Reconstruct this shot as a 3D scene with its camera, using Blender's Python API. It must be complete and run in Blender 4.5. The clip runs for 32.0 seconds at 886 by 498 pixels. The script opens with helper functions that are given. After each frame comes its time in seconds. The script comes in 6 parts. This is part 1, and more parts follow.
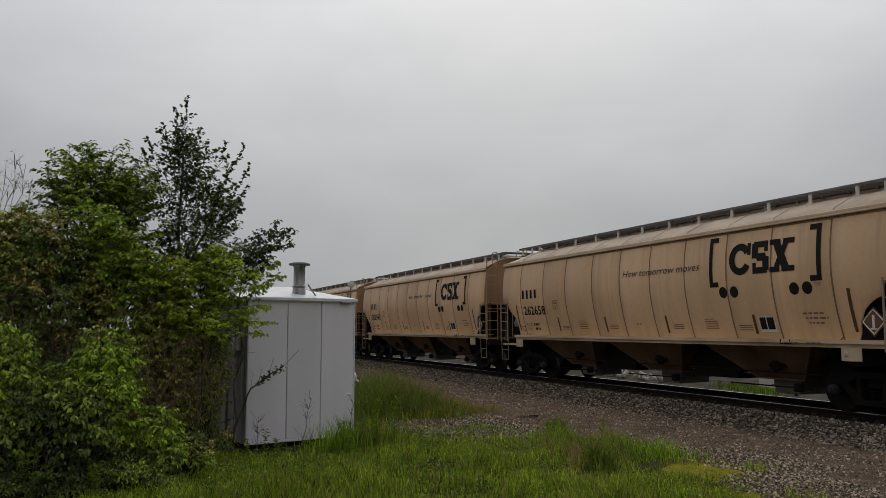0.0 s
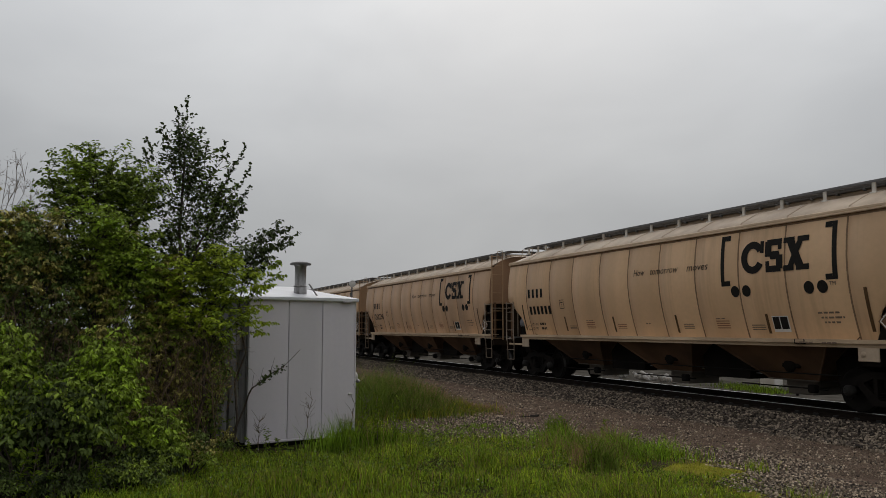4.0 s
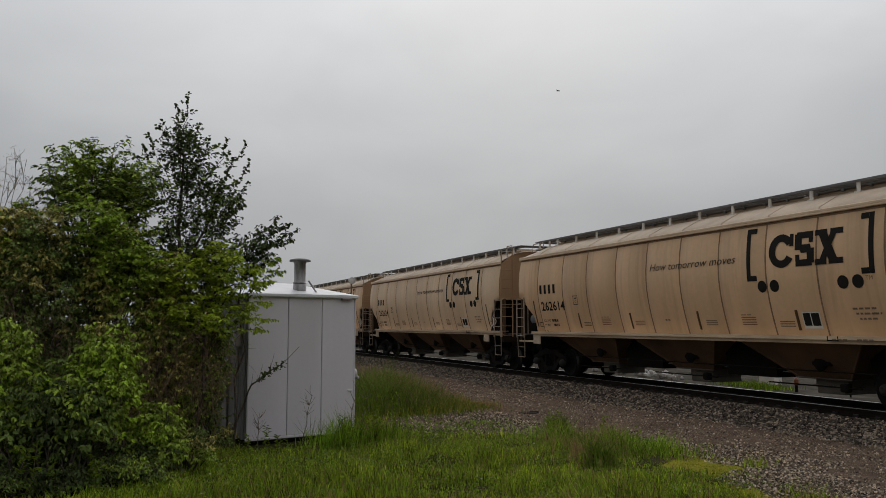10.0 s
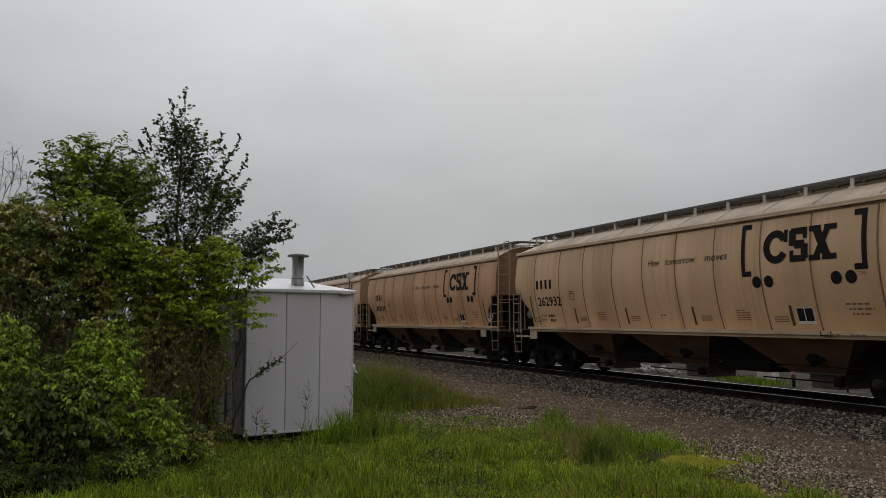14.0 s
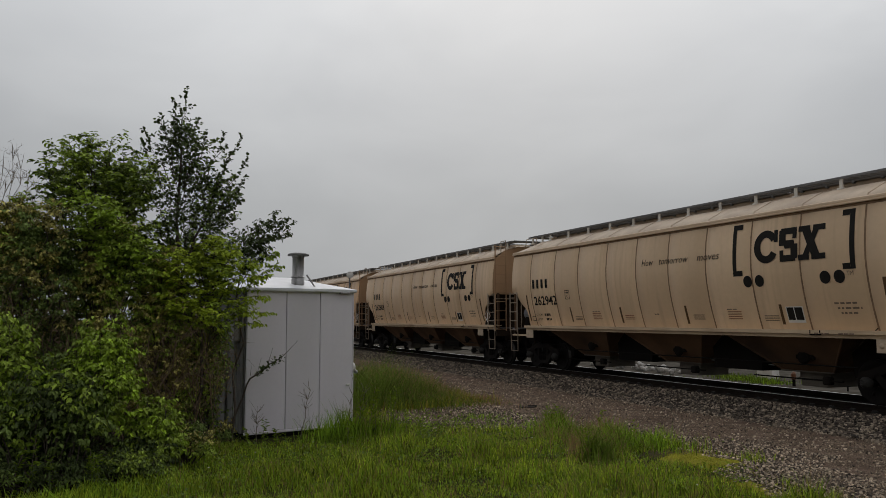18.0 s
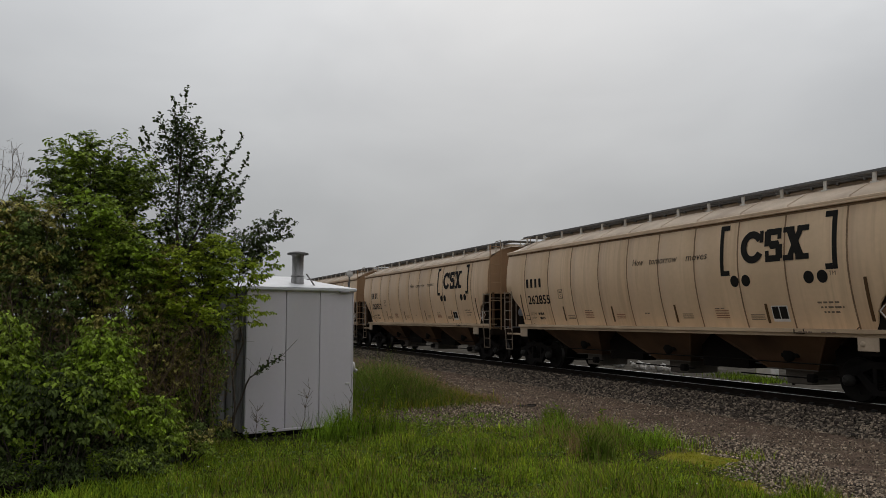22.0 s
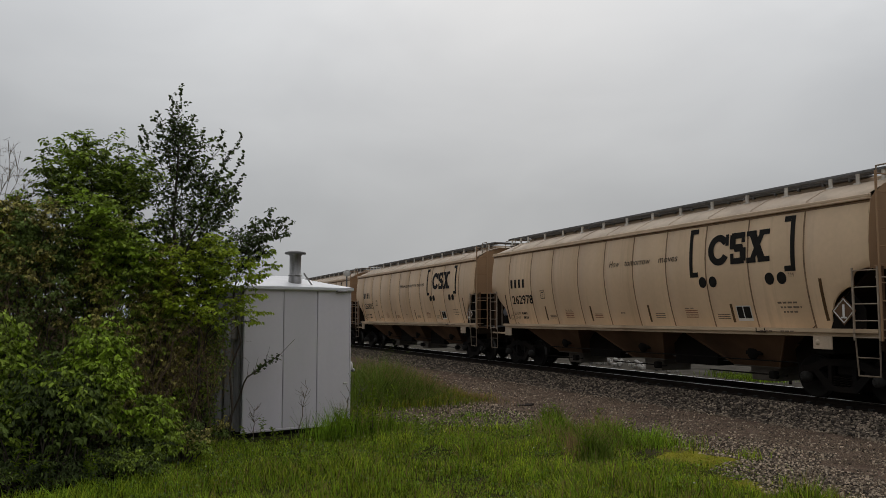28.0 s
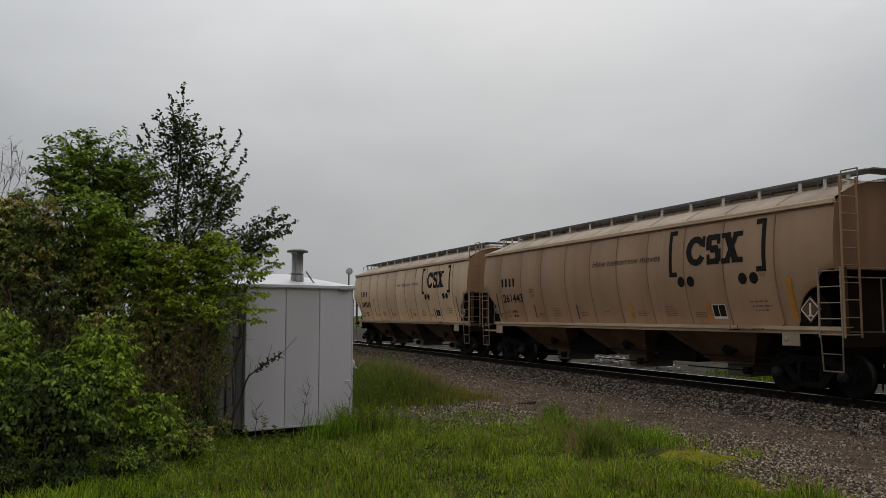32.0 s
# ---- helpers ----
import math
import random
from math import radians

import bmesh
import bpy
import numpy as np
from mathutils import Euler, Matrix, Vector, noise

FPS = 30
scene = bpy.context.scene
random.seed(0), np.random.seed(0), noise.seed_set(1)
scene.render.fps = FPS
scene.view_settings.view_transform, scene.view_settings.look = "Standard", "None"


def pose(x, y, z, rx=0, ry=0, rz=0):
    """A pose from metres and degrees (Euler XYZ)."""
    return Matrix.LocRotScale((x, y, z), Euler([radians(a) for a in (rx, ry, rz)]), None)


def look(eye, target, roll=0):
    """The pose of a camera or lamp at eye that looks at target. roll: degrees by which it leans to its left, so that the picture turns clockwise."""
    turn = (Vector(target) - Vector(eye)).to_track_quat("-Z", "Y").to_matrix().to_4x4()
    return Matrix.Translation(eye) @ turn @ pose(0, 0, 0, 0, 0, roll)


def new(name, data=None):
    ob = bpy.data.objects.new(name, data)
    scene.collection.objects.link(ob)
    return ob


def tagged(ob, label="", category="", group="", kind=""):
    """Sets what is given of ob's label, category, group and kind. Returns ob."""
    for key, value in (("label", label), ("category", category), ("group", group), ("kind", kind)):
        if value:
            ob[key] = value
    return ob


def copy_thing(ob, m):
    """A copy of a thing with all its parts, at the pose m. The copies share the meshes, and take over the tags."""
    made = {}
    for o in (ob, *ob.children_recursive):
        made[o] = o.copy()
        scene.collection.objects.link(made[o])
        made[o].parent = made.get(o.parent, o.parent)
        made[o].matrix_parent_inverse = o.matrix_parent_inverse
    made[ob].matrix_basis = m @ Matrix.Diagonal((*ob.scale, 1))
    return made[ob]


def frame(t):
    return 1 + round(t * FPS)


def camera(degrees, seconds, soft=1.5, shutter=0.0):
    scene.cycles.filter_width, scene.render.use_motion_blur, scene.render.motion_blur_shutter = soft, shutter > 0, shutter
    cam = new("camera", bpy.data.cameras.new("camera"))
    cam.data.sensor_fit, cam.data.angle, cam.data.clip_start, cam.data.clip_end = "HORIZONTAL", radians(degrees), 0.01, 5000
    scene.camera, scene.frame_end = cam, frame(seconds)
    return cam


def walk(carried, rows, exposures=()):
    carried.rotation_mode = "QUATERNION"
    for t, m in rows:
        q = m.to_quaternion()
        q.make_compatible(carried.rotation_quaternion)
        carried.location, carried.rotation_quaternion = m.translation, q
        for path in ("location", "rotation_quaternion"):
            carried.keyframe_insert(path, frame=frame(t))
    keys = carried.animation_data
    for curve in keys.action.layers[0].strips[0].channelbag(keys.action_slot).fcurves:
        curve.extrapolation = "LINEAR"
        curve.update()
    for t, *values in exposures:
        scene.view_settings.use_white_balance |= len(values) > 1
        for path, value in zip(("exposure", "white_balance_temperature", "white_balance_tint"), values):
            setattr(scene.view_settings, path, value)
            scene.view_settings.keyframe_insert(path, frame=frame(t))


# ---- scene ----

# One straight track runs along x; the train comes out of the distance at -x and passes to +x.
# z = 0 is the top of the rails; the lawn where the camera stands lies at -0.2.
EYE = 1.73
SIDE = 13.49          # near flank of the wagons
TRACK = SIDE + 1.625  # centre of the track
LAWN = -0.2
PITCH = 18.0          # wagon to wagon


def aim(yaw, tilt):
    a, b = radians(yaw), radians(tilt)
    way = Vector((-math.cos(a) * math.cos(b), math.sin(a) * math.cos(b), math.sin(b)))
    return look((0, 0, EYE), Vector((0, 0, EYE)) + way * 10)


cam = camera(58.0, 32.0, soft=0.6)
PATH = [
    (0.0, 22.449, 5.681), (0.5, 22.417, 5.665), (1.0, 22.429, 5.686), (1.5, 22.477, 5.681), (2.0, 22.469, 5.702),
    (2.5, 22.32, 5.617), (3.0, 22.283, 5.661), (3.5, 22.348, 5.681), (5.5, 22.392, 5.515), (6.0, 22.417, 5.459),
    (6.5, 22.449, 5.467), (7.0, 22.477, 5.455), (7.5, 22.534, 5.495), (8.0, 22.477, 5.447), (8.5, 22.486, 5.475),
    (9.0, 22.477, 5.528), (9.5, 22.401, 5.495), (10.0, 22.409, 5.418), (10.5, 22.376, 5.357), (11.0, 22.36, 5.398),
    (11.5, 22.352, 5.475), (12.0, 22.352, 5.28), (12.5, 22.409, 5.179), (13.0, 22.469, 5.086), (13.5, 22.49, 5.094),
    (14.0, 22.546, 5.082), (14.5, 22.546, 5.017), (16.5, 22.587, 5.041), (17.0, 22.607, 4.993), (17.5, 22.567, 4.985),
    (18.0, 22.538, 5.005), (18.5, 22.558, 4.993), (19.0, 22.599, 4.977), (19.5, 22.599, 4.977), (20.0, 22.554, 4.977),
    (20.5, 22.49, 4.965), (21.0, 22.599, 4.948), (21.5, 22.607, 4.969), (22.0, 22.558, 4.928), (22.5, 22.599, 4.839),
    (23.0, 22.676, 4.717), (23.5, 22.676, 4.75), (24.0, 22.635, 4.835), (24.5, 22.615, 4.847), (25.0, 22.733, 4.778),
    (25.5, 22.733, 4.778), (27.5, 22.676, 4.916), (28.0, 22.733, 4.888), (28.5, 22.733, 4.855), (29.0, 22.692, 4.839),
    (29.5, 22.607, 4.807), (30.0, 22.558, 4.77), (30.5, 22.575, 4.721), (31.0, 22.623, 4.742), (31.5, 22.623, 4.673),
    (32.0, 22.587, 4.758),
]
walk(cam, [(t, aim(yaw, tilt)) for t, yaw, tilt in PATH], exposures=[(0.0, 0.0), (32.0, 0.0)])

# Where the wagon that is nearest stands at each full second; each second the next one has taken its place.
STAND = [(0, -18.62), (1, -18.53), (2, -18.45), (3, -18.36), (4, -18.26), (5, -18.17), (6, -18.09), (6.5, -18.05), (6.6, -17.55), (7, -17.51),
         (8, -17.43), (9, -17.39), (12, -17.39), (13, -17.43), (14, -17.49), (15, -17.54), (16, -17.59), (17, -17.66), (18, -17.77),
         (19, -17.87), (20, -17.96), (21, -18.06), (22, -18.18), (23, -18.34), (24, -18.51), (25, -18.66), (26, -18.82), (27, -18.99),
         (28, -19.18), (29, -19.38), (30, -19.59), (31, -19.82), (32, -20.07)]

# ---- light: a closed grey cloud cover ----
SUN_WAY = Vector((-0.74, 0.40, 0.54)).normalized()
world = bpy.data.worlds.new("overcast_sky")
scene.world = world
world.use_nodes = True
wn, wl = world.node_tree.nodes, world.node_tree.links
wn.clear()
w_out, w_bg = wn.new("ShaderNodeOutputWorld"), wn.new("ShaderNodeBackground")
w_sky = wn.new("ShaderNodeTexSky")
w_sky.sky_type, w_sky.sun_disc = "NISHITA", False
w_sky.sun_elevation, w_sky.sun_rotation, w_sky.dust_density = math.asin(SUN_WAY.z), math.atan2(SUN_WAY.x, SUN_WAY.y), 4.0
w_co = wn.new("ShaderNodeTexCoord")
w_map = wn.new("ShaderNodeMapping")
w_map.inputs["Scale"].default_value = (1.0, 1.0, 2.2)
w_map.inputs["Location"].default_value = (1.9, 0.6, 0.4)
w_noise = wn.new("ShaderNodeTexNoise")
w_noise.inputs["Scale"].default_value, w_noise.inputs["Detail"].default_value = 3.4, 4.0
w_noise.inputs["Distortion"].default_value = 0.3
w_sep, w_ramp, w_cl = wn.new("ShaderNodeSeparateXYZ"), wn.new("ShaderNodeValToRGB"), wn.new("ShaderNodeValToRGB")
w_ramp.color_ramp.elements[0].position, w_ramp.color_ramp.elements[0].color = 0.0, (0.292, 0.303, 0.318, 1)
w_ramp.color_ramp.elements[1].position, w_ramp.color_ramp.elements[1].color = 0.9, (0.78, 0.79, 0.83, 1)
for pos, col in ((0.14, (0.312, 0.323, 0.335, 1)), (0.40, (0.515, 0.525, 0.54, 1))):
    w_ramp.color_ramp.elements.new(pos).color = col
w_cl.color_ramp.elements[0].position, w_cl.color_ramp.elements[0].color = 0.32, (0.925, 0.93, 0.935, 1)
w_cl.color_ramp.elements[1].position, w_cl.color_ramp.elements[1].color = 0.7, (1.07, 1.07, 1.065, 1)
w_mul, w_mix = wn.new("ShaderNodeMixRGB"), wn.new("ShaderNodeMixRGB")
w_mul.blend_type, w_mul.inputs[0].default_value = "MULTIPLY", 1.0
w_gain = wn.new("ShaderNodeMixRGB")
w_gain.blend_type, w_gain.inputs[0].default_value, w_gain.inputs[2].default_value = "MULTIPLY", 1.0, (0.08, 0.08, 0.08, 1)
w_mix.inputs[0].default_value = 0.97
wl.new(w_co.outputs["Generated"], w_map.inputs[0])
wl.new(w_map.outputs[0], w_noise.inputs["Vector"])
wl.new(w_co.outputs["Generated"], w_sep.inputs[0])
wl.new(w_sep.outputs["Z"], w_ramp.inputs[0])
wl.new(w_noise.outputs[0], w_cl.inputs[0])
wl.new(w_ramp.outputs[0], w_mul.inputs[1])
wl.new(w_cl.outputs[0], w_mul.inputs[2])
wl.new(w_sky.outputs[0], w_gain.inputs[1])
wl.new(w_gain.outputs[0], w_mix.inputs[1])
# the cover is thinner, and brighter, round the hidden sun
w_dot, w_lobe, w_glow = wn.new("ShaderNodeVectorMath"), wn.new("ShaderNodeMapRange"), wn.new("ShaderNodeMixRGB")
w_dot.operation = "DOT_PRODUCT"
w_dot.inputs[1].default_value = SUN_WAY
w_lobe.interpolation_type = "SMOOTHSTEP"
for i, q in enumerate((0.55, 1.0, 0.86, 1.37)):
    w_lobe.inputs[i + 1].default_value = q
w_glow.blend_type, w_glow.inputs[0].default_value = "MULTIPLY", 1.0
wl.new(w_co.outputs["Generated"], w_dot.inputs[0])
wl.new(w_dot.outputs["Value"], w_lobe.inputs[0])
wl.new(w_mul.outputs[0], w_glow.inputs[1])
wl.new(w_lobe.outputs[0], w_glow.inputs[2])
wl.new(w_glow.outputs[0], w_mix.inputs[2])
wl.new(w_mix.outputs[0], w_bg.inputs[0])
w_bg.inputs[1].default_value = 1.0
wl.new(w_bg.outputs[0], w_out.inputs[0])

sun = new("sun", bpy.data.lights.new("sun", "SUN"))
sun.data.energy, sun.data.angle, sun.data.color = 0.6, radians(40), (1.0, 0.97, 0.93)
sun.matrix_world = look(SUN_WAY * 60, (0, 0, 0))

# ---- materials ----


def mat(name, col, rough=0.7, metal=0.0, var=0.25, scale=3.0, fine=40.0, bump=0.15, dirt=None, dirt_amount=0.5, per=0.0,
        streak=False, trans=0.0, island=0.0, spec=0.25, drips=0.0):
    """A surface with two scales of tone variation, dirt patches and fine relief. per: shift from object to object."""
    m = bpy.data.materials.new(name)
    m.use_nodes = True
    n, l = m.node_tree.nodes, m.node_tree.links
    b = n["Principled BSDF"]
    b.inputs["Roughness"].default_value, b.inputs["Metallic"].default_value = rough, metal
    b.inputs["Specular IOR Level"].default_value = spec
    co = n.new("ShaderNodeTexCoord")
    mp = n.new("ShaderNodeMapping")
    l.new(co.outputs["Object"], mp.inputs[0])
    inf0, sh = n.new("ShaderNodeObjectInfo"), n.new("ShaderNodeVectorMath")
    sh.operation = "SCALE"
    sh.inputs[0].default_value = (37.0, 19.0, 53.0)
    l.new(inf0.outputs["Random"], sh.inputs["Scale"])
    l.new(sh.outputs[0], mp.inputs["Location"])
    if streak:
        mp.inputs["Scale"].default_value = (1.0, 1.0, 0.16)
    big, small = n.new("ShaderNodeTexNoise"), n.new("ShaderNodeTexNoise")
    big.inputs["Scale"].default_value, big.inputs["Detail"].default_value = scale, 2.0 if drips else 4.0
    small.inputs["Scale"].default_value, small.inputs["Detail"].default_value = fine, 3.0
    l.new(mp.outputs[0], big.inputs["Vector"])
    l.new(co.outputs["Object"], small.inputs["Vector"])
    add = n.new("ShaderNodeMath")
    add.operation = "MULTIPLY_ADD"
    add.inputs[1].default_value = 0.35
    l.new(small.outputs[0], add.inputs[0])
    l.new(big.outputs[0], add.inputs[2])
    ramp = n.new("ShaderNodeMapRange")
    ramp.inputs[1].default_value, ramp.inputs[2].default_value = 0.4, 0.95
    ramp.inputs[3].default_value, ramp.inputs[4].default_value = 1.0 - var, 1.0 + var
    l.new(add.outputs[0], ramp.inputs[0])
    value = ramp.outputs[0]
    for amount, kind, out in ((per, "ShaderNodeObjectInfo", "Random"), (island, "ShaderNodeNewGeometry", "Random Per Island")):
        if amount:
            inf, mr, mm = n.new(kind), n.new("ShaderNodeMapRange"), n.new("ShaderNodeMath")
            mr.inputs[3].default_value, mr.inputs[4].default_value = 1 - amount, 1 + amount
            l.new(inf.outputs[out], mr.inputs[0])
            mm.operation = "MULTIPLY"
            l.new(value, mm.inputs[0])
            l.new(mr.outputs[0], mm.inputs[1])
            value = mm.outputs[0]
    mul = n.new("ShaderNodeMixRGB")
    mul.blend_type, mul.inputs[0].default_value, mul.inputs[1].default_value = "MULTIPLY", 1.0, (*col, 1)
    l.new(value, mul.inputs[2])
    colour = mul.outputs[0]
    if dirt:
        dn, dr, dm = n.new("ShaderNodeTexNoise"), n.new("ShaderNodeMapRange"), n.new("ShaderNodeMixRGB")
        dn.inputs["Scale"].default_value, dn.inputs["Detail"].default_value = scale * 0.55, 2.5 if drips else 6.0
        mp2 = n.new("ShaderNodeMapping")
        mp2.inputs["Location"].default_value = (3.1, 1.7, 5.3)
        l.new(mp.outputs[0], mp2.inputs[0])
        l.new(mp2.outputs[0], dn.inputs["Vector"])
        dr.inputs[1].default_value, dr.inputs[2].default_value = 0.42, 0.75
        dr.inputs[4].default_value = dirt_amount
        l.new(dn.outputs[0], dr.inputs[0])
        l.new(dr.outputs[0], dm.inputs[0])
        l.new(colour, dm.inputs[1])
        dm.inputs[2].default_value = (*dirt, 1)
        colour = dm.outputs[0]
    if drips:
        # thin rusty runs down the sheets, thickest where they gather
        mp3, tn, tb, tr3, tm = n.new("ShaderNodeMapping"), n.new("ShaderNodeTexNoise"), n.new("ShaderNodeTexNoise"), n.new("ShaderNodeMapRange"), n.new("ShaderNodeMixRGB")
        mp3.inputs["Scale"].default_value = (7.0, 1.0, 0.35)
        l.new(co.outputs["Object"], mp3.inputs[0])
        l.new(sh.outputs[0], mp3.inputs["Location"])
        l.new(mp3.outputs[0], tn.inputs["Vector"])
        tn.inputs["Scale"].default_value, tn.inputs["Detail"].default_value = 1.1, 2.0
        l.new(mp.outputs[0], tb.inputs["Vector"])
        tb.inputs["Scale"].default_value = 0.8
        tp = n.new("ShaderNodeMath")
        tp.operation = "MULTIPLY"
        l.new(tn.outputs[0], tp.inputs[0])
        l.new(tb.outputs[0], tp.inputs[1])
        tr3.inputs[1].default_value, tr3.inputs[2].default_value, tr3.inputs[4].default_value = 0.27, 0.40, drips
        l.new(tp.outputs[0], tr3.inputs[0])
        l.new(tr3.outputs[0], tm.inputs[0])
        l.new(colour, tm.inputs[1])
        tm.inputs[2].default_value = (*RUST, 1)
        colour = tm.outputs[0]
    l.new(colour, b.inputs["Base Color"])
    if bump:
        bp = n.new("ShaderNodeBump")
        bp.inputs["Strength"].default_value, bp.inputs["Distance"].default_value = bump, 0.02
        l.new(add.outputs[0], bp.inputs["Height"])
        l.new(bp.outputs[0], b.inputs["Normal"])
    if trans:
        tr, mx = n.new("ShaderNodeBsdfTranslucent"), n.new("ShaderNodeMixShader")
        l.new(colour, tr.inputs[0])
        mx.inputs[0].default_value = trans
        l.new(b.outputs[0], mx.inputs[1])
        l.new(tr.outputs[0], mx.inputs[2])
        l.new(mx.outputs[0], n["Material Output"].inputs[0])
    return m


RUST = (0.16, 0.075, 0.035)
M_BEIGE = [
    mat("beige_wagon_paint", (0.75, 0.49, 0.28), 0.42, var=0.12, scale=0.9, fine=9, bump=0.05, dirt=(0.36, 0.22, 0.12), dirt_amount=0.55, streak=True, spec=0.4, drips=0.16),
    mat("pale_beige_wagon_paint", (0.75, 0.54, 0.34), 0.42, var=0.11, scale=0.8, fine=9, bump=0.05, dirt=(0.42, 0.275, 0.16), dirt_amount=0.45, streak=True, spec=0.4, drips=0.16),
    mat("rust_washed_wagon_paint", (0.63, 0.36, 0.185), 0.46, var=0.13, scale=1.0, fine=9, bump=0.05, dirt=(0.28, 0.15, 0.08), dirt_amount=0.55, streak=True, spec=0.4, drips=0.16),
    mat("dusty_brown_wagon_paint", (0.63, 0.405, 0.24), 0.48, var=0.13, scale=1.0, fine=9, bump=0.05, dirt=(0.24, 0.15, 0.09), dirt_amount=0.5, streak=True, spec=0.4, drips=0.16),
    mat("dull_brown_wagon_paint", (0.43, 0.275, 0.165), 0.5, var=0.13, scale=1.0, fine=9, bump=0.05, dirt=(0.22, 0.13, 0.075), dirt_amount=0.5, streak=True, spec=0.35, drips=0.16),
]
M_SILL = mat("sill_paint", (0.56, 0.42, 0.275), 0.55, var=0.14, scale=1.5, dirt=RUST, dirt_amount=0.45, streak=True)
M_ROOF = mat("roof_paint", (0.50, 0.39, 0.28), 0.6, var=0.2, scale=1.6, fine=22, dirt=(0.27, 0.19, 0.13), dirt_amount=0.6)
M_EAVE = mat("pale_eave_paint", (0.64, 0.48, 0.325), 0.5, var=0.1, scale=1.5, dirt=(0.4, 0.27, 0.16), dirt_amount=0.45)
M_STAY = mat("pale_grey_stay_paint", (0.68, 0.64, 0.57), 0.55, var=0.12, scale=4, dirt=(0.3, 0.22, 0.15), dirt_amount=0.5)
M_END = mat("end_sheet_paint", (0.41, 0.26, 0.145), 0.6, var=0.16, scale=1.1, dirt=(0.25, 0.13, 0.065), dirt_amount=0.7, streak=True, drips=0.3)
M_ENDB = mat("end_sheet_rusty", (0.33, 0.20, 0.115), 0.65, var=0.2, scale=1.1, dirt=(0.16, 0.08, 0.045), dirt_amount=0.75, streak=True, drips=0.3)
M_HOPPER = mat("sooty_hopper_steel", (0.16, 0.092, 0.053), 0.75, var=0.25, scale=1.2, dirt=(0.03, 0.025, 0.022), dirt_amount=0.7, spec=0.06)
# Brown steel darkened so that its colour holds the shade inside the end recesses.
M_RECESS = mat("shaded_recess_steel", (0.03, 0.02, 0.013), 0.8, var=0.3, scale=1.6, dirt=(0.025, 0.018, 0.012), dirt_amount=0.7, spec=0.06)
M_OUTLET = mat("dusty_outlet_steel", (0.13, 0.11, 0.088), 0.75, var=0.25, scale=2.0, dirt=(0.06, 0.045, 0.035), dirt_amount=0.5)
M_TANK = mat("grey_tank_paint", (0.20, 0.205, 0.225), 0.4, var=0.08, scale=1.0, bump=0.03)
# Near-black steels: the shade under the wagon is put into their base colour.
M_UNDER = mat("shade_black_steel", (0.010, 0.009, 0.008), 0.85, var=0.3, scale=2.0, dirt=(0.02, 0.014, 0.01), dirt_amount=0.5, spec=0.06)
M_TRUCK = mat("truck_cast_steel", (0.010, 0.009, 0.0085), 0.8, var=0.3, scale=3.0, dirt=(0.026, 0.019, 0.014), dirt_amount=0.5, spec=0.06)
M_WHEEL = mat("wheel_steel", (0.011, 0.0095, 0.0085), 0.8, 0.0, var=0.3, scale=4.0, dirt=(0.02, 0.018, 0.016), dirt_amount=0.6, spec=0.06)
M_CAP = mat("dusty_bearing_steel", (0.036, 0.034, 0.031), 0.7, var=0.3, scale=8, dirt=(0.02, 0.018, 0.016), dirt_amount=0.6, spec=0.1)
M_TREAD = mat("worn_tread_steel", (0.05, 0.047, 0.044), 0.5, 1.0, var=0.1, bump=0.02)
M_RAILHEAD = mat("polished_rail_head", (0.5, 0.49, 0.48), 0.3, 1.0, var=0.1, bump=0.02)
M_GALV = mat("galvanised_steel", (0.42, 0.42, 0.42), 0.5, 0.6, var=0.15, scale=3, dirt=(0.2, 0.17, 0.15), dirt_amount=0.4)
M_GRATE = mat("walkway_grating_steel", (0.19, 0.185, 0.18), 0.6, 0.5, var=0.2)
M_RAILING = mat("ladder_paint", (0.34, 0.275, 0.205), 0.55, var=0.2, scale=5, dirt=RUST, dirt_amount=0.5)
M_STEP = mat("grimy_step_paint", (0.24, 0.185, 0.13), 0.6, var=0.2, scale=5, dirt=(0.05, 0.035, 0.025), dirt_amount=0.7)
M_BLACK = mat("black_lettering_paint", (0.02, 0.018, 0.016), 0.6, var=0.2, bump=0.03, scale=6, spec=0.06)
M_SLOGAN = mat("weathered_slogan_paint", (0.055, 0.043, 0.034), 0.7, var=0.25, bump=0.02, spec=0.1)
M_GREYINK = mat("faded_stencil_paint", (0.19, 0.135, 0.095), 0.7, var=0.2, bump=0.02)
M_RUSTINK = mat("faded_red_stencil_paint", (0.30, 0.13, 0.075), 0.7, var=0.2, bump=0.02)
M_WHITE = mat("white_marking_paint", (0.68, 0.66, 0.62), 0.6, var=0.1, bump=0.02)
M_REFLECT = mat("grimy_reflector_strip", (0.10, 0.052, 0.02), 0.5, var=0.3, scale=5)
M_REFYEL = mat("orange_reflector_strip", (0.52, 0.23, 0.04), 0.45, var=0.25, scale=5)
M_SEAM = mat("seam_grime_and_eave_shade", (0.25, 0.155, 0.09), 0.8, var=0.3, scale=4)
M_GRAFGREY = mat("grey_spray_paint", (0.185, 0.19, 0.185), 0.6, var=0.25, scale=3)
M_GRAFPALE = mat("pale_grey_spray_paint", (0.46, 0.34, 0.23), 0.6, var=0.3, scale=3)
M_GRAFTEAL = mat("teal_spray_paint", (0.024, 0.105, 0.088), 0.6, var=0.3, scale=3)
M_GRAFRED = mat("red_spray_paint", (0.26, 0.05, 0.04), 0.6, var=0.3, scale=3)
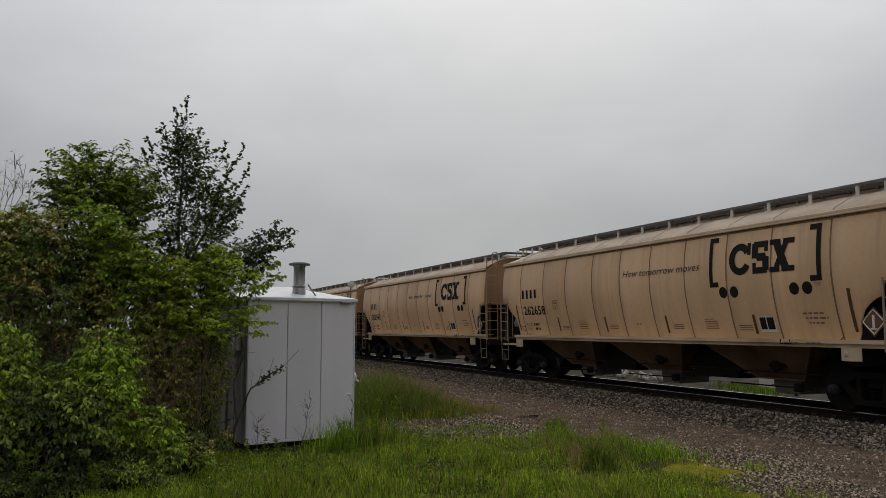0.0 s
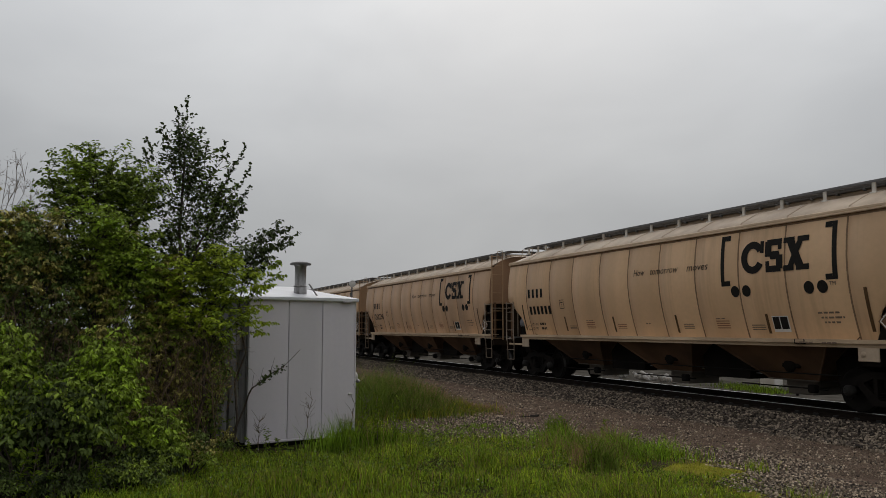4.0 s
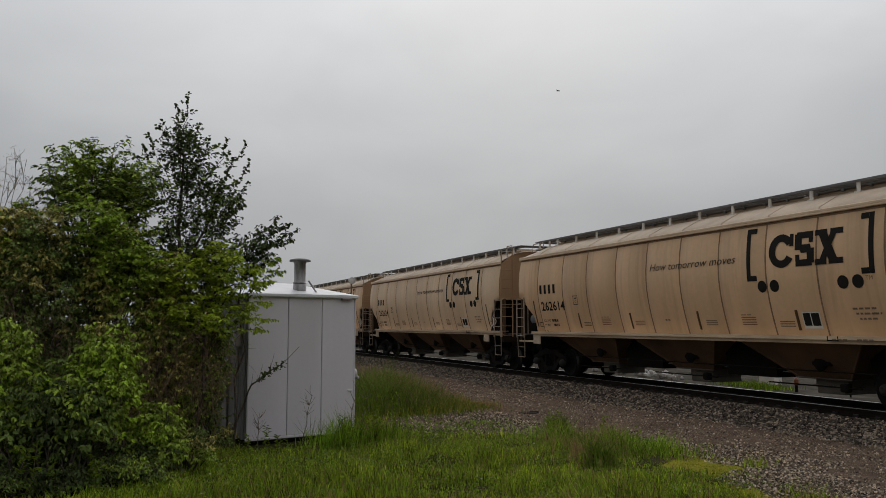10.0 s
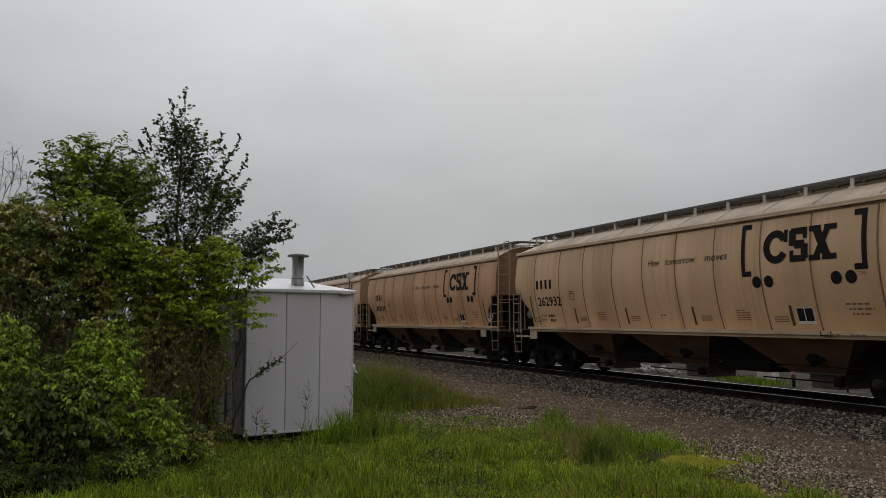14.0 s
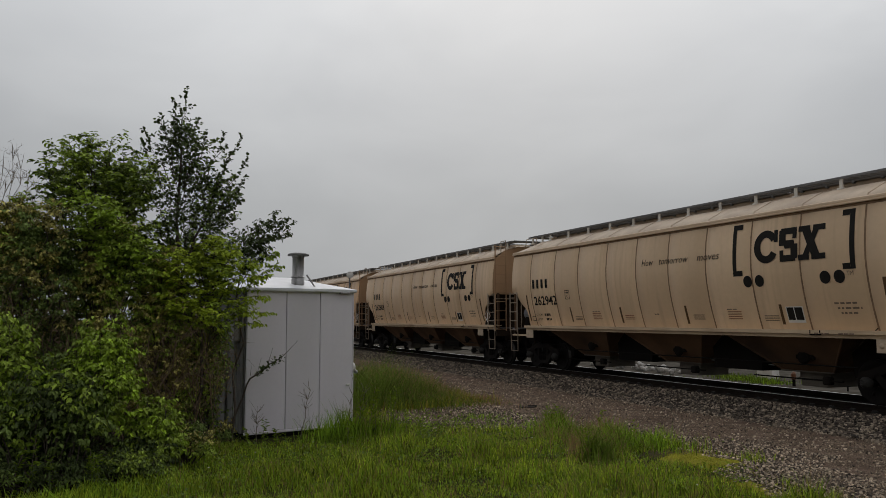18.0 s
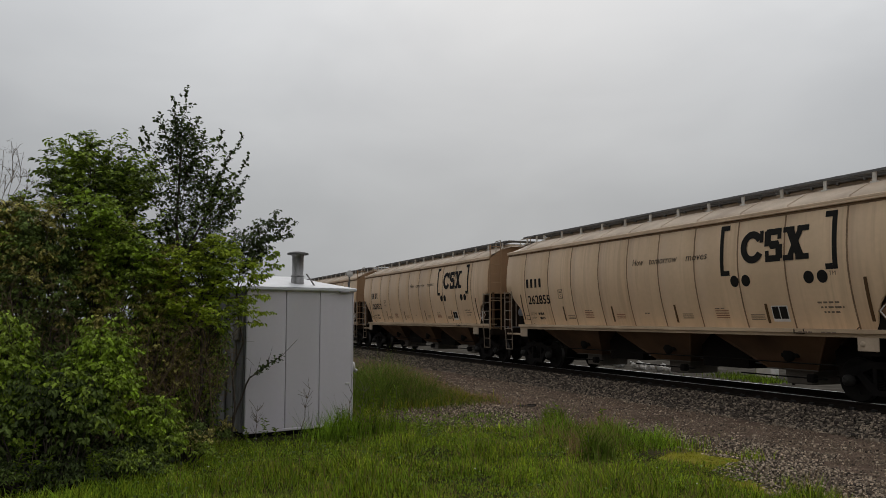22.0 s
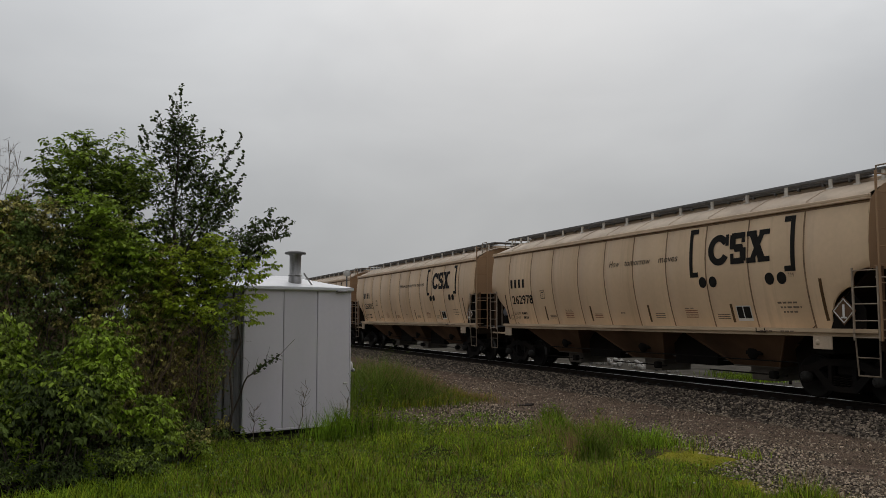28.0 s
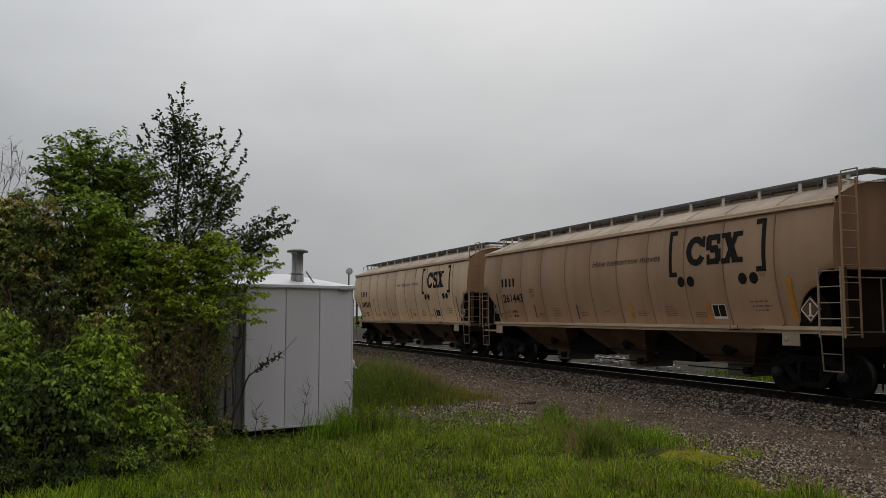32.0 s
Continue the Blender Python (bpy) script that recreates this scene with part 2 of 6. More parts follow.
M_BOX = mat("white_enclosure_paint", (0.765, 0.72, 0.755), 0.5, var=0.05, scale=1.3, fine=14, bump=0.03, dirt=(0.45, 0.44, 0.42), dirt_amount=0.3, streak=True)
M_BOXROOF = mat("white_roof_paint", (0.74, 0.74, 0.75), 0.5, var=0.06, bump=0.04, dirt=(0.5, 0.49, 0.47), dirt_amount=0.3)
# Dark grey of vent cap and mast; on the hut's end wall it holds shade.
M_BOXDARK = mat("dark_grey_and_shaded_steel", (0.17, 0.165, 0.16), 0.6, var=0.2, scale=3, dirt=(0.05, 0.045, 0.04), dirt_amount=0.4)
M_ZINC = mat("zinc_vent_pipe", (0.40, 0.39, 0.385), 0.38, 0.75, var=0.35, scale=9, dirt=(0.07, 0.065, 0.06), dirt_amount=0.85, streak=True)
M_DARK = mat("dark_gap", (0.012, 0.011, 0.01), 0.9, var=0.2, spec=0.06)
M_RAIL = mat("rusty_rail_side", (0.02, 0.015, 0.012), 0.8, 0.2, var=0.25, scale=5, spec=0.06)
M_TIE = mat("creosoted_tie_wood", (0.028, 0.023, 0.019), 0.9, var=0.3, scale=3, fine=50, bump=0.4, per=0.3, spec=0.06)
# Dark stones whose colour stands in for shaded gaps among the pale ones.
M_STONED = mat("gap_shade_stone", (0.058, 0.045, 0.035), 0.9, var=0.25, scale=12, bump=0.3, island=0.8)
M_STONE = mat("ballast_stone", (0.215, 0.172, 0.127), 0.9, var=0.25, scale=12, bump=0.3, island=0.85)
M_PEBBLE = mat("road_pebble", (0.38, 0.305, 0.222), 0.9, var=0.25, scale=12, bump=0.3, island=0.85)
M_GRIT = mat("road_grit", (0.20, 0.152, 0.104), 0.95, var=0.25, scale=12, bump=0.2, island=0.8)
M_LEAF = mat("fresh_green_leaf", (0.25, 0.335, 0.042), 0.55, var=0.4, scale=1.2, fine=6, bump=0.0, trans=0.12, island=0.55, spec=0.18)
M_LEAFB = mat("bright_green_leaf", (0.29, 0.415, 0.034), 0.5, var=0.4, scale=1.2, fine=6, bump=0.0, trans=0.1, island=0.5, spec=0.18)
M_LEAFY = mat("yellow_green_leaf", (0.315, 0.395, 0.028), 0.55, var=0.4, scale=1.2, fine=6, bump=0.0, trans=0.2, island=0.4, spec=0.18)
# Dark leaf colours; low down and inside the thicket they also hold its shade.
M_LEAFD = mat("dark_shaded_leaf", (0.14, 0.19, 0.048), 0.6, var=0.4, scale=1.2, fine=6, bump=0.0, trans=0.08, island=0.6, spec=0.08)
M_LEAFS = mat("blackish_shaded_leaf", (0.075, 0.10, 0.035), 0.6, var=0.35, scale=1.2, fine=6, bump=0.0, trans=0.12, island=0.45, spec=0.08)
M_LEAFO = mat("dull_olive_leaf", (0.36, 0.32, 0.09), 0.6, var=0.4, scale=1.2, fine=6, bump=0.0, trans=0.1, island=0.75, spec=0.2)
M_WEED = mat("lawn_weed_leaf", (0.175, 0.25, 0.025), 0.9, var=0.3, scale=1.2, fine=6, bump=0.0, trans=0.35, island=0.4, spec=0.03)
M_BARK = mat("grey_brown_bark", (0.075, 0.06, 0.048), 0.9, var=0.35, scale=6, fine=60, bump=0.4)
M_TWIG = mat("dry_twig", (0.17, 0.135, 0.10), 0.9, var=0.3, scale=6)
M_CANE = mat("brown_dead_cane", (0.18, 0.125, 0.078), 0.9, var=0.35, scale=5)
M_GRASS = mat("meadow_grass", (0.31, 0.375, 0.029), 0.7, var=0.5, scale=0.7, fine=5, bump=0.0, trans=0.25, island=0.95, spec=0.1)
M_GRASSD = mat("lush_dark_grass", (0.175, 0.275, 0.022), 0.7, var=0.4, scale=0.7, fine=5, bump=0.0, trans=0.25, island=0.8, spec=0.1)
M_GRASST = mat("deep_green_tall_grass", (0.12, 0.17, 0.022), 0.7, var=0.4, scale=0.7, fine=5, bump=0.0, trans=0.15, island=0.55, spec=0.1)
M_GRASSY = mat("yellowing_grass", (0.26, 0.25, 0.022), 0.6, var=0.3, scale=0.8, fine=5, bump=0.0, trans=0.25, island=0.65, spec=0.1)
M_GRASSDRY = mat("dry_grass_stem", (0.30, 0.19, 0.09), 0.7, var=0.3, scale=0.8, fine=5, bump=0.0, trans=0.25, island=0.4)
M_MOSS = mat("yellow_green_moss", (0.205, 0.19, 0.02), 0.95, var=0.35, scale=4.0, fine=60, bump=0.5, spec=0.03)
M_LIMESTONE = mat("pale_limestone", (0.42, 0.40, 0.37), 0.9, var=0.2, scale=5, bump=0.3, per=0.2)
M_REDPAINT = mat("rusty_red_paint", (0.19, 0.085, 0.045), 0.5, var=0.15)
M_YELLOW = mat("yellow_paint", (0.6, 0.42, 0.04), 0.5, var=0.15)
M_BIRD = mat("dark_plumage", (0.03, 0.028, 0.027), 0.7)


def ground_material():
    """Soil under the lawn, gravel road and ballast bed, by the distance from the track, with ragged borders."""
    m = bpy.data.materials.new("ground_soil_and_gravel")
    m.use_nodes = True
    n, l = m.node_tree.nodes, m.node_tree.links
    b = n["Principled BSDF"]
    b.inputs["Roughness"].default_value = 0.95
    b.inputs["Specular IOR Level"].default_value = 0.0
    geo = n.new("ShaderNodeNewGeometry")
    sep = n.new("ShaderNodeSeparateXYZ")
    l.new(geo.outputs["Position"], sep.inputs[0])

    def noise_at(scale, detail=4.0):
        t = n.new("ShaderNodeTexNoise")
        t.inputs["Scale"].default_value, t.inputs["Detail"].default_value = scale, detail
        l.new(geo.outputs["Position"], t.inputs["Vector"])
        return t.outputs[0]

    def maths(op, a, c, d=None):
        t = n.new("ShaderNodeMath")
        t.operation = op
        for i, v in enumerate((a, c, d)):
            if v is None:
                continue
            if isinstance(v, (int, float)):
                t.inputs[i].default_value = v
            else:
                l.new(v, t.inputs[i])
        return t.outputs[0]

    def between(v, lo, hi, a, c):
        t = n.new("ShaderNodeMapRange")
        for i, x in enumerate((lo, hi, a, c)):
            t.inputs[i + 1].default_value = x
        l.new(v, t.inputs[0])
        return t.outputs[0]

    def mixed(f, a, c):
        t = n.new("ShaderNodeMixRGB")
        for i, v in enumerate((f, a, c)):
            if isinstance(v, tuple):
                t.inputs[i].default_value = (*v, 1)
            else:
                l.new(v, t.inputs[i])
        return t.outputs[0]

    wob = noise_at(0.6)
    yy = maths("MULTIPLY_ADD", wob, 2.4, sep.outputs["Y"])
    yy = maths("SUBTRACT", yy, 1.2)
    grain = noise_at(38.0, 3.0)
    patch = noise_at(1.7, 5.0)
    vor = n.new("ShaderNodeTexVoronoi")
    vor.inputs["Scale"].default_value = 22.0
    l.new(geo.outputs["Position"], vor.inputs["Vector"])
    stone = mixed(between(vor.outputs["Distance"], 0.0, 0.6, 1.0, 0.25), (0.02, 0.015, 0.012), (0.2, 0.165, 0.14))
    road = mixed(between(patch, 0.4, 0.62, 0.0, 1.0), (0.10, 0.066, 0.047), (0.175, 0.12, 0.086))
    road = mixed(between(grain, 0.4, 0.65, 0.0, 0.85), road, stone)
    # Soil and bed are darkened to paint in shaded gaps between blades and stones.
    soil = mixed(patch, (0.028, 0.026, 0.012), (0.05, 0.055, 0.018))
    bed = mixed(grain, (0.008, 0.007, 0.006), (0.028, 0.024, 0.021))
    far_lot = mixed(between(patch, 0.35, 0.65, 0.0, 1.0), (0.06, 0.055, 0.045), (0.11, 0.10, 0.085))
    fields = mixed(noise_at(0.03), (0.06, 0.1, 0.03), (0.12, 0.13, 0.05))
    near = maths("SUBTRACT", yy, between(sep.outputs["X"], -14.5, -11.5, 0.0, 2.3))
    # Brown leaf litter, its colour darkened for the shade under the thicket.
    shaded_litter = mixed(grain, (0.012, 0.009, 0.006), (0.045, 0.032, 0.019))
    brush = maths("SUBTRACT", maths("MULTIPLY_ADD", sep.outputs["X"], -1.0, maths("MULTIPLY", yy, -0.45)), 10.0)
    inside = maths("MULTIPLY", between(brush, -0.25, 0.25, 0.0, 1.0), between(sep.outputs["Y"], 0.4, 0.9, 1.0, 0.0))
    soil = mixed(inside, soil, shaded_litter)
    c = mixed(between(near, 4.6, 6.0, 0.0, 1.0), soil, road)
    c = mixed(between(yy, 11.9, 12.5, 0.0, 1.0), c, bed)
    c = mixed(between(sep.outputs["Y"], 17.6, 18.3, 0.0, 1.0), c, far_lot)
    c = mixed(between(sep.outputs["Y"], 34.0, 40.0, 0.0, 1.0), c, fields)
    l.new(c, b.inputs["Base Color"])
    bp = n.new("ShaderNodeBump")
    bp.inputs["Strength"].default_value, bp.inputs["Distance"].default_value = 0.5, 0.03
    l.new(maths("ADD", grain, vor.outputs["Distance"]), bp.inputs["Height"])
    l.new(bp.outputs[0], b.inputs["Normal"])
    return m


M_GROUND = ground_material()

# ---- mesh building ----


class Shape:
    """Collects vertices and faces of one mesh."""

    def __init__(self):
        self.v, self.f, self.smooth = [], [], []

    def add(self, verts, faces, smooth=False):
        k = len(self.v)
        self.v += [tuple(p) for p in verts]
        self.f += [tuple(i + k for i in q) for q in faces]
        self.smooth += [smooth] * len(faces)
        return self

    def box(self, lo, hi, ch=0.0):
        (x0, y0, z0), (x1, y1, z1) = lo, hi
        if ch <= 0:
            v = [(x, y, z) for x in (x0, x1) for y in (y0, y1) for z in (z0, z1)]
            return self.add(v, [(0, 1, 3, 2), (4, 6, 7, 5), (0, 4, 5, 1), (2, 3, 7, 6), (0, 2, 6, 4), (1, 5, 7, 3)])
        bm = bmesh.new()
        bmesh.ops.create_cube(bm, size=1)
        for q in bm.verts:
            q.co = Vector(((q.co.x + 0.5) * (x1 - x0) + x0, (q.co.y + 0.5) * (y1 - y0) + y0, (q.co.z + 0.5) * (z1 - z0) + z0))
        bmesh.ops.bevel(bm, geom=bm.edges[:], offset=ch, segments=1, affect="EDGES")
        return self.bm(bm)

    def bm(self, bm, smooth=False):
        bm.verts.index_update()
        self.add([q.co[:] for q in bm.verts], [[q.index for q in fc.verts] for fc in bm.faces], smooth)
        bm.free()
        return self

    def rod(self, a, b, r, seg=6, r2=None, caps=True):
        a, b = Vector(a), Vector(b)
        d = b - a
        if d.length < 1e-6:
            return self
        q = d.to_track_quat("Z", "Y")
        r2 = r if r2 is None else r2
        ring = [Vector((math.cos(2 * math.pi * i / seg), math.sin(2 * math.pi * i / seg), 0)) for i in range(seg)]
        v = [a + q @ (p * r) for p in ring] + [b + q @ (p * r2) for p in ring]
        f = [(i, (i + 1) % seg, seg + (i + 1) % seg, seg + i) for i in range(seg)]
        self.add(v, f, True)
        if caps:
            self.add(v, [tuple(range(seg))[::-1], tuple(range(seg, 2 * seg))])
        return self

    def tube(self, pts, r, seg=5, taper=1.0):
        n = len(pts) - 1
        for i in range(n):
            ra, rb = r * (1 + (taper - 1) * i / n), r * (1 + (taper - 1) * (i + 1) / n)
            self.rod(pts[i], pts[i + 1], ra, seg, rb, caps=(i in (0, n - 1)))
        return self

    def lathe(self, rows, axis="z", seg=20, centre=(0, 0, 0)):
        """rows: (radius, height) along the axis."""
        c = Vector(centre)
        v = []
        for r, h in rows:
            for i in range(seg):
                a = 2 * math.pi * i / seg
                p = (r * math.cos(a), r * math.sin(a), h)
                p = p if axis == "z" else ((p[0], h, p[1]) if axis == "y" else (h, p[0], p[1]))
                v.append(c + Vector(p))
        f = []
        for k in range(len(rows) - 1):
            for i in range(seg):
                j = (i + 1) % seg
                f.append((k * seg + i, k * seg + j, (k + 1) * seg + j, (k + 1) * seg + i))
        return self.add(v, f, True)

    def slab(self, poly, thick):
        """A flat polygon (3D points) given thickness along the vector thick."""
        n = len(poly)
        t = Vector(thick)
        v = [Vector(p) for p in poly] + [Vector(p) + t for p in poly]
        f = [tuple(range(n))[::-1], tuple(range(n, 2 * n))] + [(i, (i + 1) % n, n + (i + 1) % n, n + i) for i in range(n)]
        return self.add(v, f)

    def mesh(self, name, material):
        me = bpy.data.meshes.new(name)
        me.from_pydata(self.v, [], self.f)
        me.materials.append(material)
        me.polygons.foreach_set("use_smooth", self.smooth)
        me.update()
        return me


def part(name, shape, material, parent=None, label="", at=None):
    ob = new(name, shape if isinstance(shape, bpy.types.Mesh) else shape.mesh(name, material))
    ob.parent = parent
    if at is not None:
        ob.matrix_basis = at
    return tagged(ob, label=label)


def thing(name, label, category, group="", at=None):
    ob = new(name)
    ob.empty_display_size = 0.3
    if at is not None:
        ob.matrix_basis = at
    return tagged(ob, label, category, group)

# ---- ground ----


def height(x, y):
    """Lawn, a shallow road, the ballast bed, and the level land behind it."""
    knots = ((-1e4, LAWN), (7.4, LAWN), (9.0, -0.24), (11.6, -0.33), (12.4, -0.31), (13.55, -0.16), (16.7, -0.16), (18.0, -0.38), (1e4, -0.38))
    for (a, za), (b, zb) in zip(knots, knots[1:]):
        if y <= b:
            s = (y - a) / (b - a)
            z = za + (zb - za) * s
            break
    if -16.6 < x < -12.6 and 1.2 < y < 4.6:
        z -= 0.11
    if -45 < x < 6 and -6 < y < 12:
        z += 0.035 * noise.noise((x * 0.6, y * 0.6, 3.0)) + 0.012 * noise.noise((x * 3, y * 3, 1.0))
    return z


def build_ground():
    xs = [-2500, -900, -400, -200, -120, -80, -60] + [-50 + 0.5 * i for i in range(110)] + [8, 15, 30, 80, 200, 600, 1500]
    ys = [-1500, -500, -150, -60, -25, -12] + [-8 + 0.5 * i for i in range(32)] + [8 + 0.25 * i for i in range(44)] + [20, 24, 30, 36, 44, 80, 200, 600, 1800]
    s = Shape()
    v = [(x, y, height(x, y)) for x in xs for y in ys]
    ny = len(ys)
    f = [(i * ny + j, (i + 1) * ny + j, (i + 1) * ny + j + 1, i * ny + j + 1) for i in range(len(xs) - 1) for j in range(ny - 1)]
    s.add(v, f, True)
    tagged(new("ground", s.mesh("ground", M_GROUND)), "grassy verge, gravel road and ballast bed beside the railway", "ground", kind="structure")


build_ground()


def verge(x):
    """The lawn's ragged edge towards the gravel road, as y."""
    pts = ((-40, 8.4), (-16.2, 5.4), (-13.6, 5.6), (-12.8, 6.5), (-11.8, 7.0), (-10.6, 7.9), (-9.6, 8.15), (-8.6, 8.1), (-8.1, 7.3), (-7, 7.0), (-4, 6.6), (6, 6.0))
    for (a, ya), (b, yb) in zip(pts, pts[1:]):
        if x <= b:
            return ya + (yb - ya) * (x - a) / (b - a) + 0.3 * noise.noise((x * 2.0, 4.0, 0.0))
    return 6.0


def pebbles(name, material, label, n, xr, yr, size, seed, lift=0.3, keep=None, lawn=False, grit=False):
    """Crushed stones sunk in the ground, joined as one cover: blunt eight-sided lumps, or for grit plain points."""
    rng = np.random.default_rng(seed)
    if grit:
        base = np.array([(1, 0, -0.4), (-1, 0, -0.4), (0, 1, -0.4), (0, -1, -0.4), (0, 0, 0.7)], float)
        tri = np.array([(0, 2, 4), (2, 1, 4), (1, 3, 4), (3, 0, 4)])
    else:
        base = np.array([(1, 0, -0.35), (0, 1, -0.35), (-1, 0, -0.35), (0, -1, -0.35), (0.5, 0.5, 0.55), (-0.5, 0.5, 0.55), (-0.5, -0.5, 0.55), (0.5, -0.5, 0.55)], float)
        tri = np.array([(0, 1, 4), (1, 5, 4), (1, 2, 5), (2, 6, 5), (2, 3, 6), (3, 7, 6), (3, 0, 7), (0, 4, 7), (4, 5, 6), (4, 6, 7)])
    m = len(base)
    # nearer stones are denser
    u = rng.random(n) ** 1.5
    x = xr[1] + (xr[0] - xr[1]) * u
    y = rng.uniform(yr[0], yr[1], n)
    if keep is not None:
        ok = np.array([keep(a, b, rng.random()) for a, b in zip(x, y)])
        x, y = x[ok], y[ok]
    if lawn:
        ok = (y > np.array([verge(a) for a in x]) - 0.25) | (((x + 14.5) / 2.2) ** 2 + ((y - 6.2) / 1.6) ** 2 < 1.0)
        x, y = x[ok], y[ok]
    n = len(x)
    z = np.array([height(a, b) for a, b in zip(x, y)])
    r = rng.uniform(size[0], size[1], n)
    v = base[None] * (r[:, None, None] * rng.uniform(0.6, 1.2, (n, m, 1)))
    v = v * rng.uniform(0.7, 1.25, (n, 1, 3)) + rng.normal(0, 0.15, (n, m, 3)) * r[:, None, None]
    a = rng.uniform(0, 6.283, n)
    c, s = np.cos(a), np.sin(a)
    vx, vy = v[..., 0] * c[:, None] - v[..., 1] * s[:, None], v[..., 0] * s[:, None] + v[..., 1] * c[:, None]
    v = np.stack([vx + x[:, None], vy + y[:, None], v[..., 2] + (z + r * lift)[:, None]], -1).reshape(-1, 3)
    f = (tri[None] + m * np.arange(n)[:, None, None]).reshape(-1, 3)
    me = bpy.data.meshes.new(name)
    me.from_pydata(v.tolist(), [], f.tolist())
    me.materials.append(material)
    tagged(new(name, me), label, "gravel", kind="stuff")


pebbles("ballast_gravel", M_STONED, "dark ballast stones standing in for shaded gaps along the track shoulder", 21000, (-55, -7), (11.9, 13.95), (0.020, 0.044), 5)
pebbles("ballast_gravel", M_STONE, "pale crushed ballast stones along the track shoulder", 17000, (-55, -7), (11.8, 13.95), (0.017, 0.042), 15, 0.45)
def road_share(a, b):
    """Loose stones gather along the lawn's edge and in the bare patch; the wheel tracks are packed brown dirt."""
    d = b - verge(a)
    if a < -12.2 and b < 8:
        return (0.95 if b > 6.7 else 0.45) + 0.5 * noise.noise((a * 1.1, b * 1.9, 4.0))
    if d < 1.6:
        return 1.0
    return 0.12 + 0.45 * max(0.0, noise.noise((a * 0.7, b * 1.6, 8.0)))


pebbles("road_gravel", M_PEBBLE, "scattered pale pebbles on the brown gravel road", 54000, (-28, -5), (4.6, 12.4), (0.008, 0.0215), 6, 0.4, keep=lambda a, b, q: q < road_share(a, b), lawn=True)
pebbles("road_gravel", M_STONED, "dark stones standing in for shaded gaps on the brown gravel road", 36000, (-28, -5), (4.6, 12.4), (0.008, 0.022), 16, 0.25, keep=lambda a, b, q: q < road_share(a, b), lawn=True)
pebbles("fine_gravel", M_GRIT, "fine brown-grey grit on the road", 80000, (-24, -5), (6.2, 12.3), (0.006, 0.013), 26, 0.3, lawn=True, grit=True)
pebbles("far_ballast_gravel", M_STONE, "crushed grey ballast behind the track", 5000, (-45, -12), (16.4, 18.4), (0.025, 0.05), 7)


# ---- track ----


def rail_profile():
    half = [(0.0, 0.0), (0.034, 0.0), (0.037, -0.012), (0.035, -0.036), (0.01, -0.05), (0.009, -0.135), (0.07, -0.16), (0.07, -0.172), (0.0, -0.172)]
    return half + [(-y, z) for y, z in half[::-1]][1:-1]


def build_track():
    prof = rail_profile()
    n = len(prof)
    for y in (TRACK - 0.7525, TRACK + 0.7525):
        rail = thing("rail", "rusty steel rail with a bright worn head", "rail", "rails of the track", pose(0, y, 0))
        s = Shape()
        x0, x1 = -900, 700
        s.add([(x, a, b - 0.004) for x in (x0, x1) for a, b in prof], [(i, (i + 1) % n, n + (i + 1) % n, n + i) for i in range(n)])
        part("rail_web", s, M_RAIL, rail)
        s = Shape().box((x0, -0.03, -0.006), (x1, 0.03, 0.0), 0.002)
        part("rail_head", s, M_RAILHEAD, rail, "polished running surface")
    tie = Shape().box((-0.115, -1.3, -0.33), (0.115, 1.3, -0.155), 0.012).mesh("tie", M_TIE)
    bed = tagged(new("tie_bed"), "row of black creosoted wooden railway ties", "railway ties", kind="structure")
    rng = random.Random(3)
    for i in range(120):
        part("tie", tie, None, bed, at=pose(-6 - 0.52 * i, TRACK + rng.uniform(-0.03, 0.03), rng.uniform(-0.008, 0.006), 0, 0, rng.uniform(-1, 1)))
    far = Shape()
    for x in [-68.4 - 0.52 * i for i in range(830)] + [-5.5 + 0.52 * i for i in range(400)]:
        far.box((x - 0.115, TRACK - 1.3, -0.33), (x + 0.115, TRACK + 1.3, -0.155))
    tagged(part("distant_ties", far, M_TIE, bed), kind="stuff")
    fast = Shape().box((-0.06, -0.03, -0.165), (0.06, 0.03, -0.1), 0.008).box((-0.09, -0.07, -0.17), (0.09, 0.1, -0.155))
    fm = fast.mesh("rail_fastener", M_CAP)
    for i in range(34):
        part("rail_fastener", fm, None, bed, at=pose(-6 - 0.52 * i, TRACK - 0.7525 - 0.09, -0.01))


build_track()

# ---- covered hopper wagon ----
HALF = 1.625


def tuck(z):
    """How far the rounded flank lies inside its widest line at height z."""
    return 0.12 * ((z - 3.0) / 1.05) ** 2 if z > 3.0 else 0.30 * ((3.0 - z) / 1.5) ** 1.7


def flank(z, proud=0.0):
    return -(HALF - tuck(z)) - proud


def wrap(shape, proud):
    """Lays flat artwork, drawn in x and z, onto the near flank."""
    proud += 0.006
    shape.v = [(x, flank(z, proud) + y, z) for x, y, z in shape.v]
    return shape


LEVELS = [1.47, 1.62, 1.8, 2.0, 2.1, 2.2, 2.3, 2.35, 2.5, 2.6, 2.65, 2.70, 2.9, 3.2, 3.6, 4.03]
LEFT_CUT = {1.47: 1.66, 1.62: 1.68, 1.8: 1.72, 2.0: 1.69, 2.1: 1.62, 2.2: 1.50, 2.3: 1.38, 2.35: 1.32, 2.5: 1.22, 2.6: 1.12, 2.65: 1.0}
RIGHT_CUT = {1.47: 16.06, 1.62: 16.08, 1.8: 16.13, 2.0: 16.23, 2.1: 16.30, 2.2: 16.41, 2.3: 16.58, 2.35: 16.74, 2.5: 16.78, 2.6: 16.84, 2.65: 16.93}


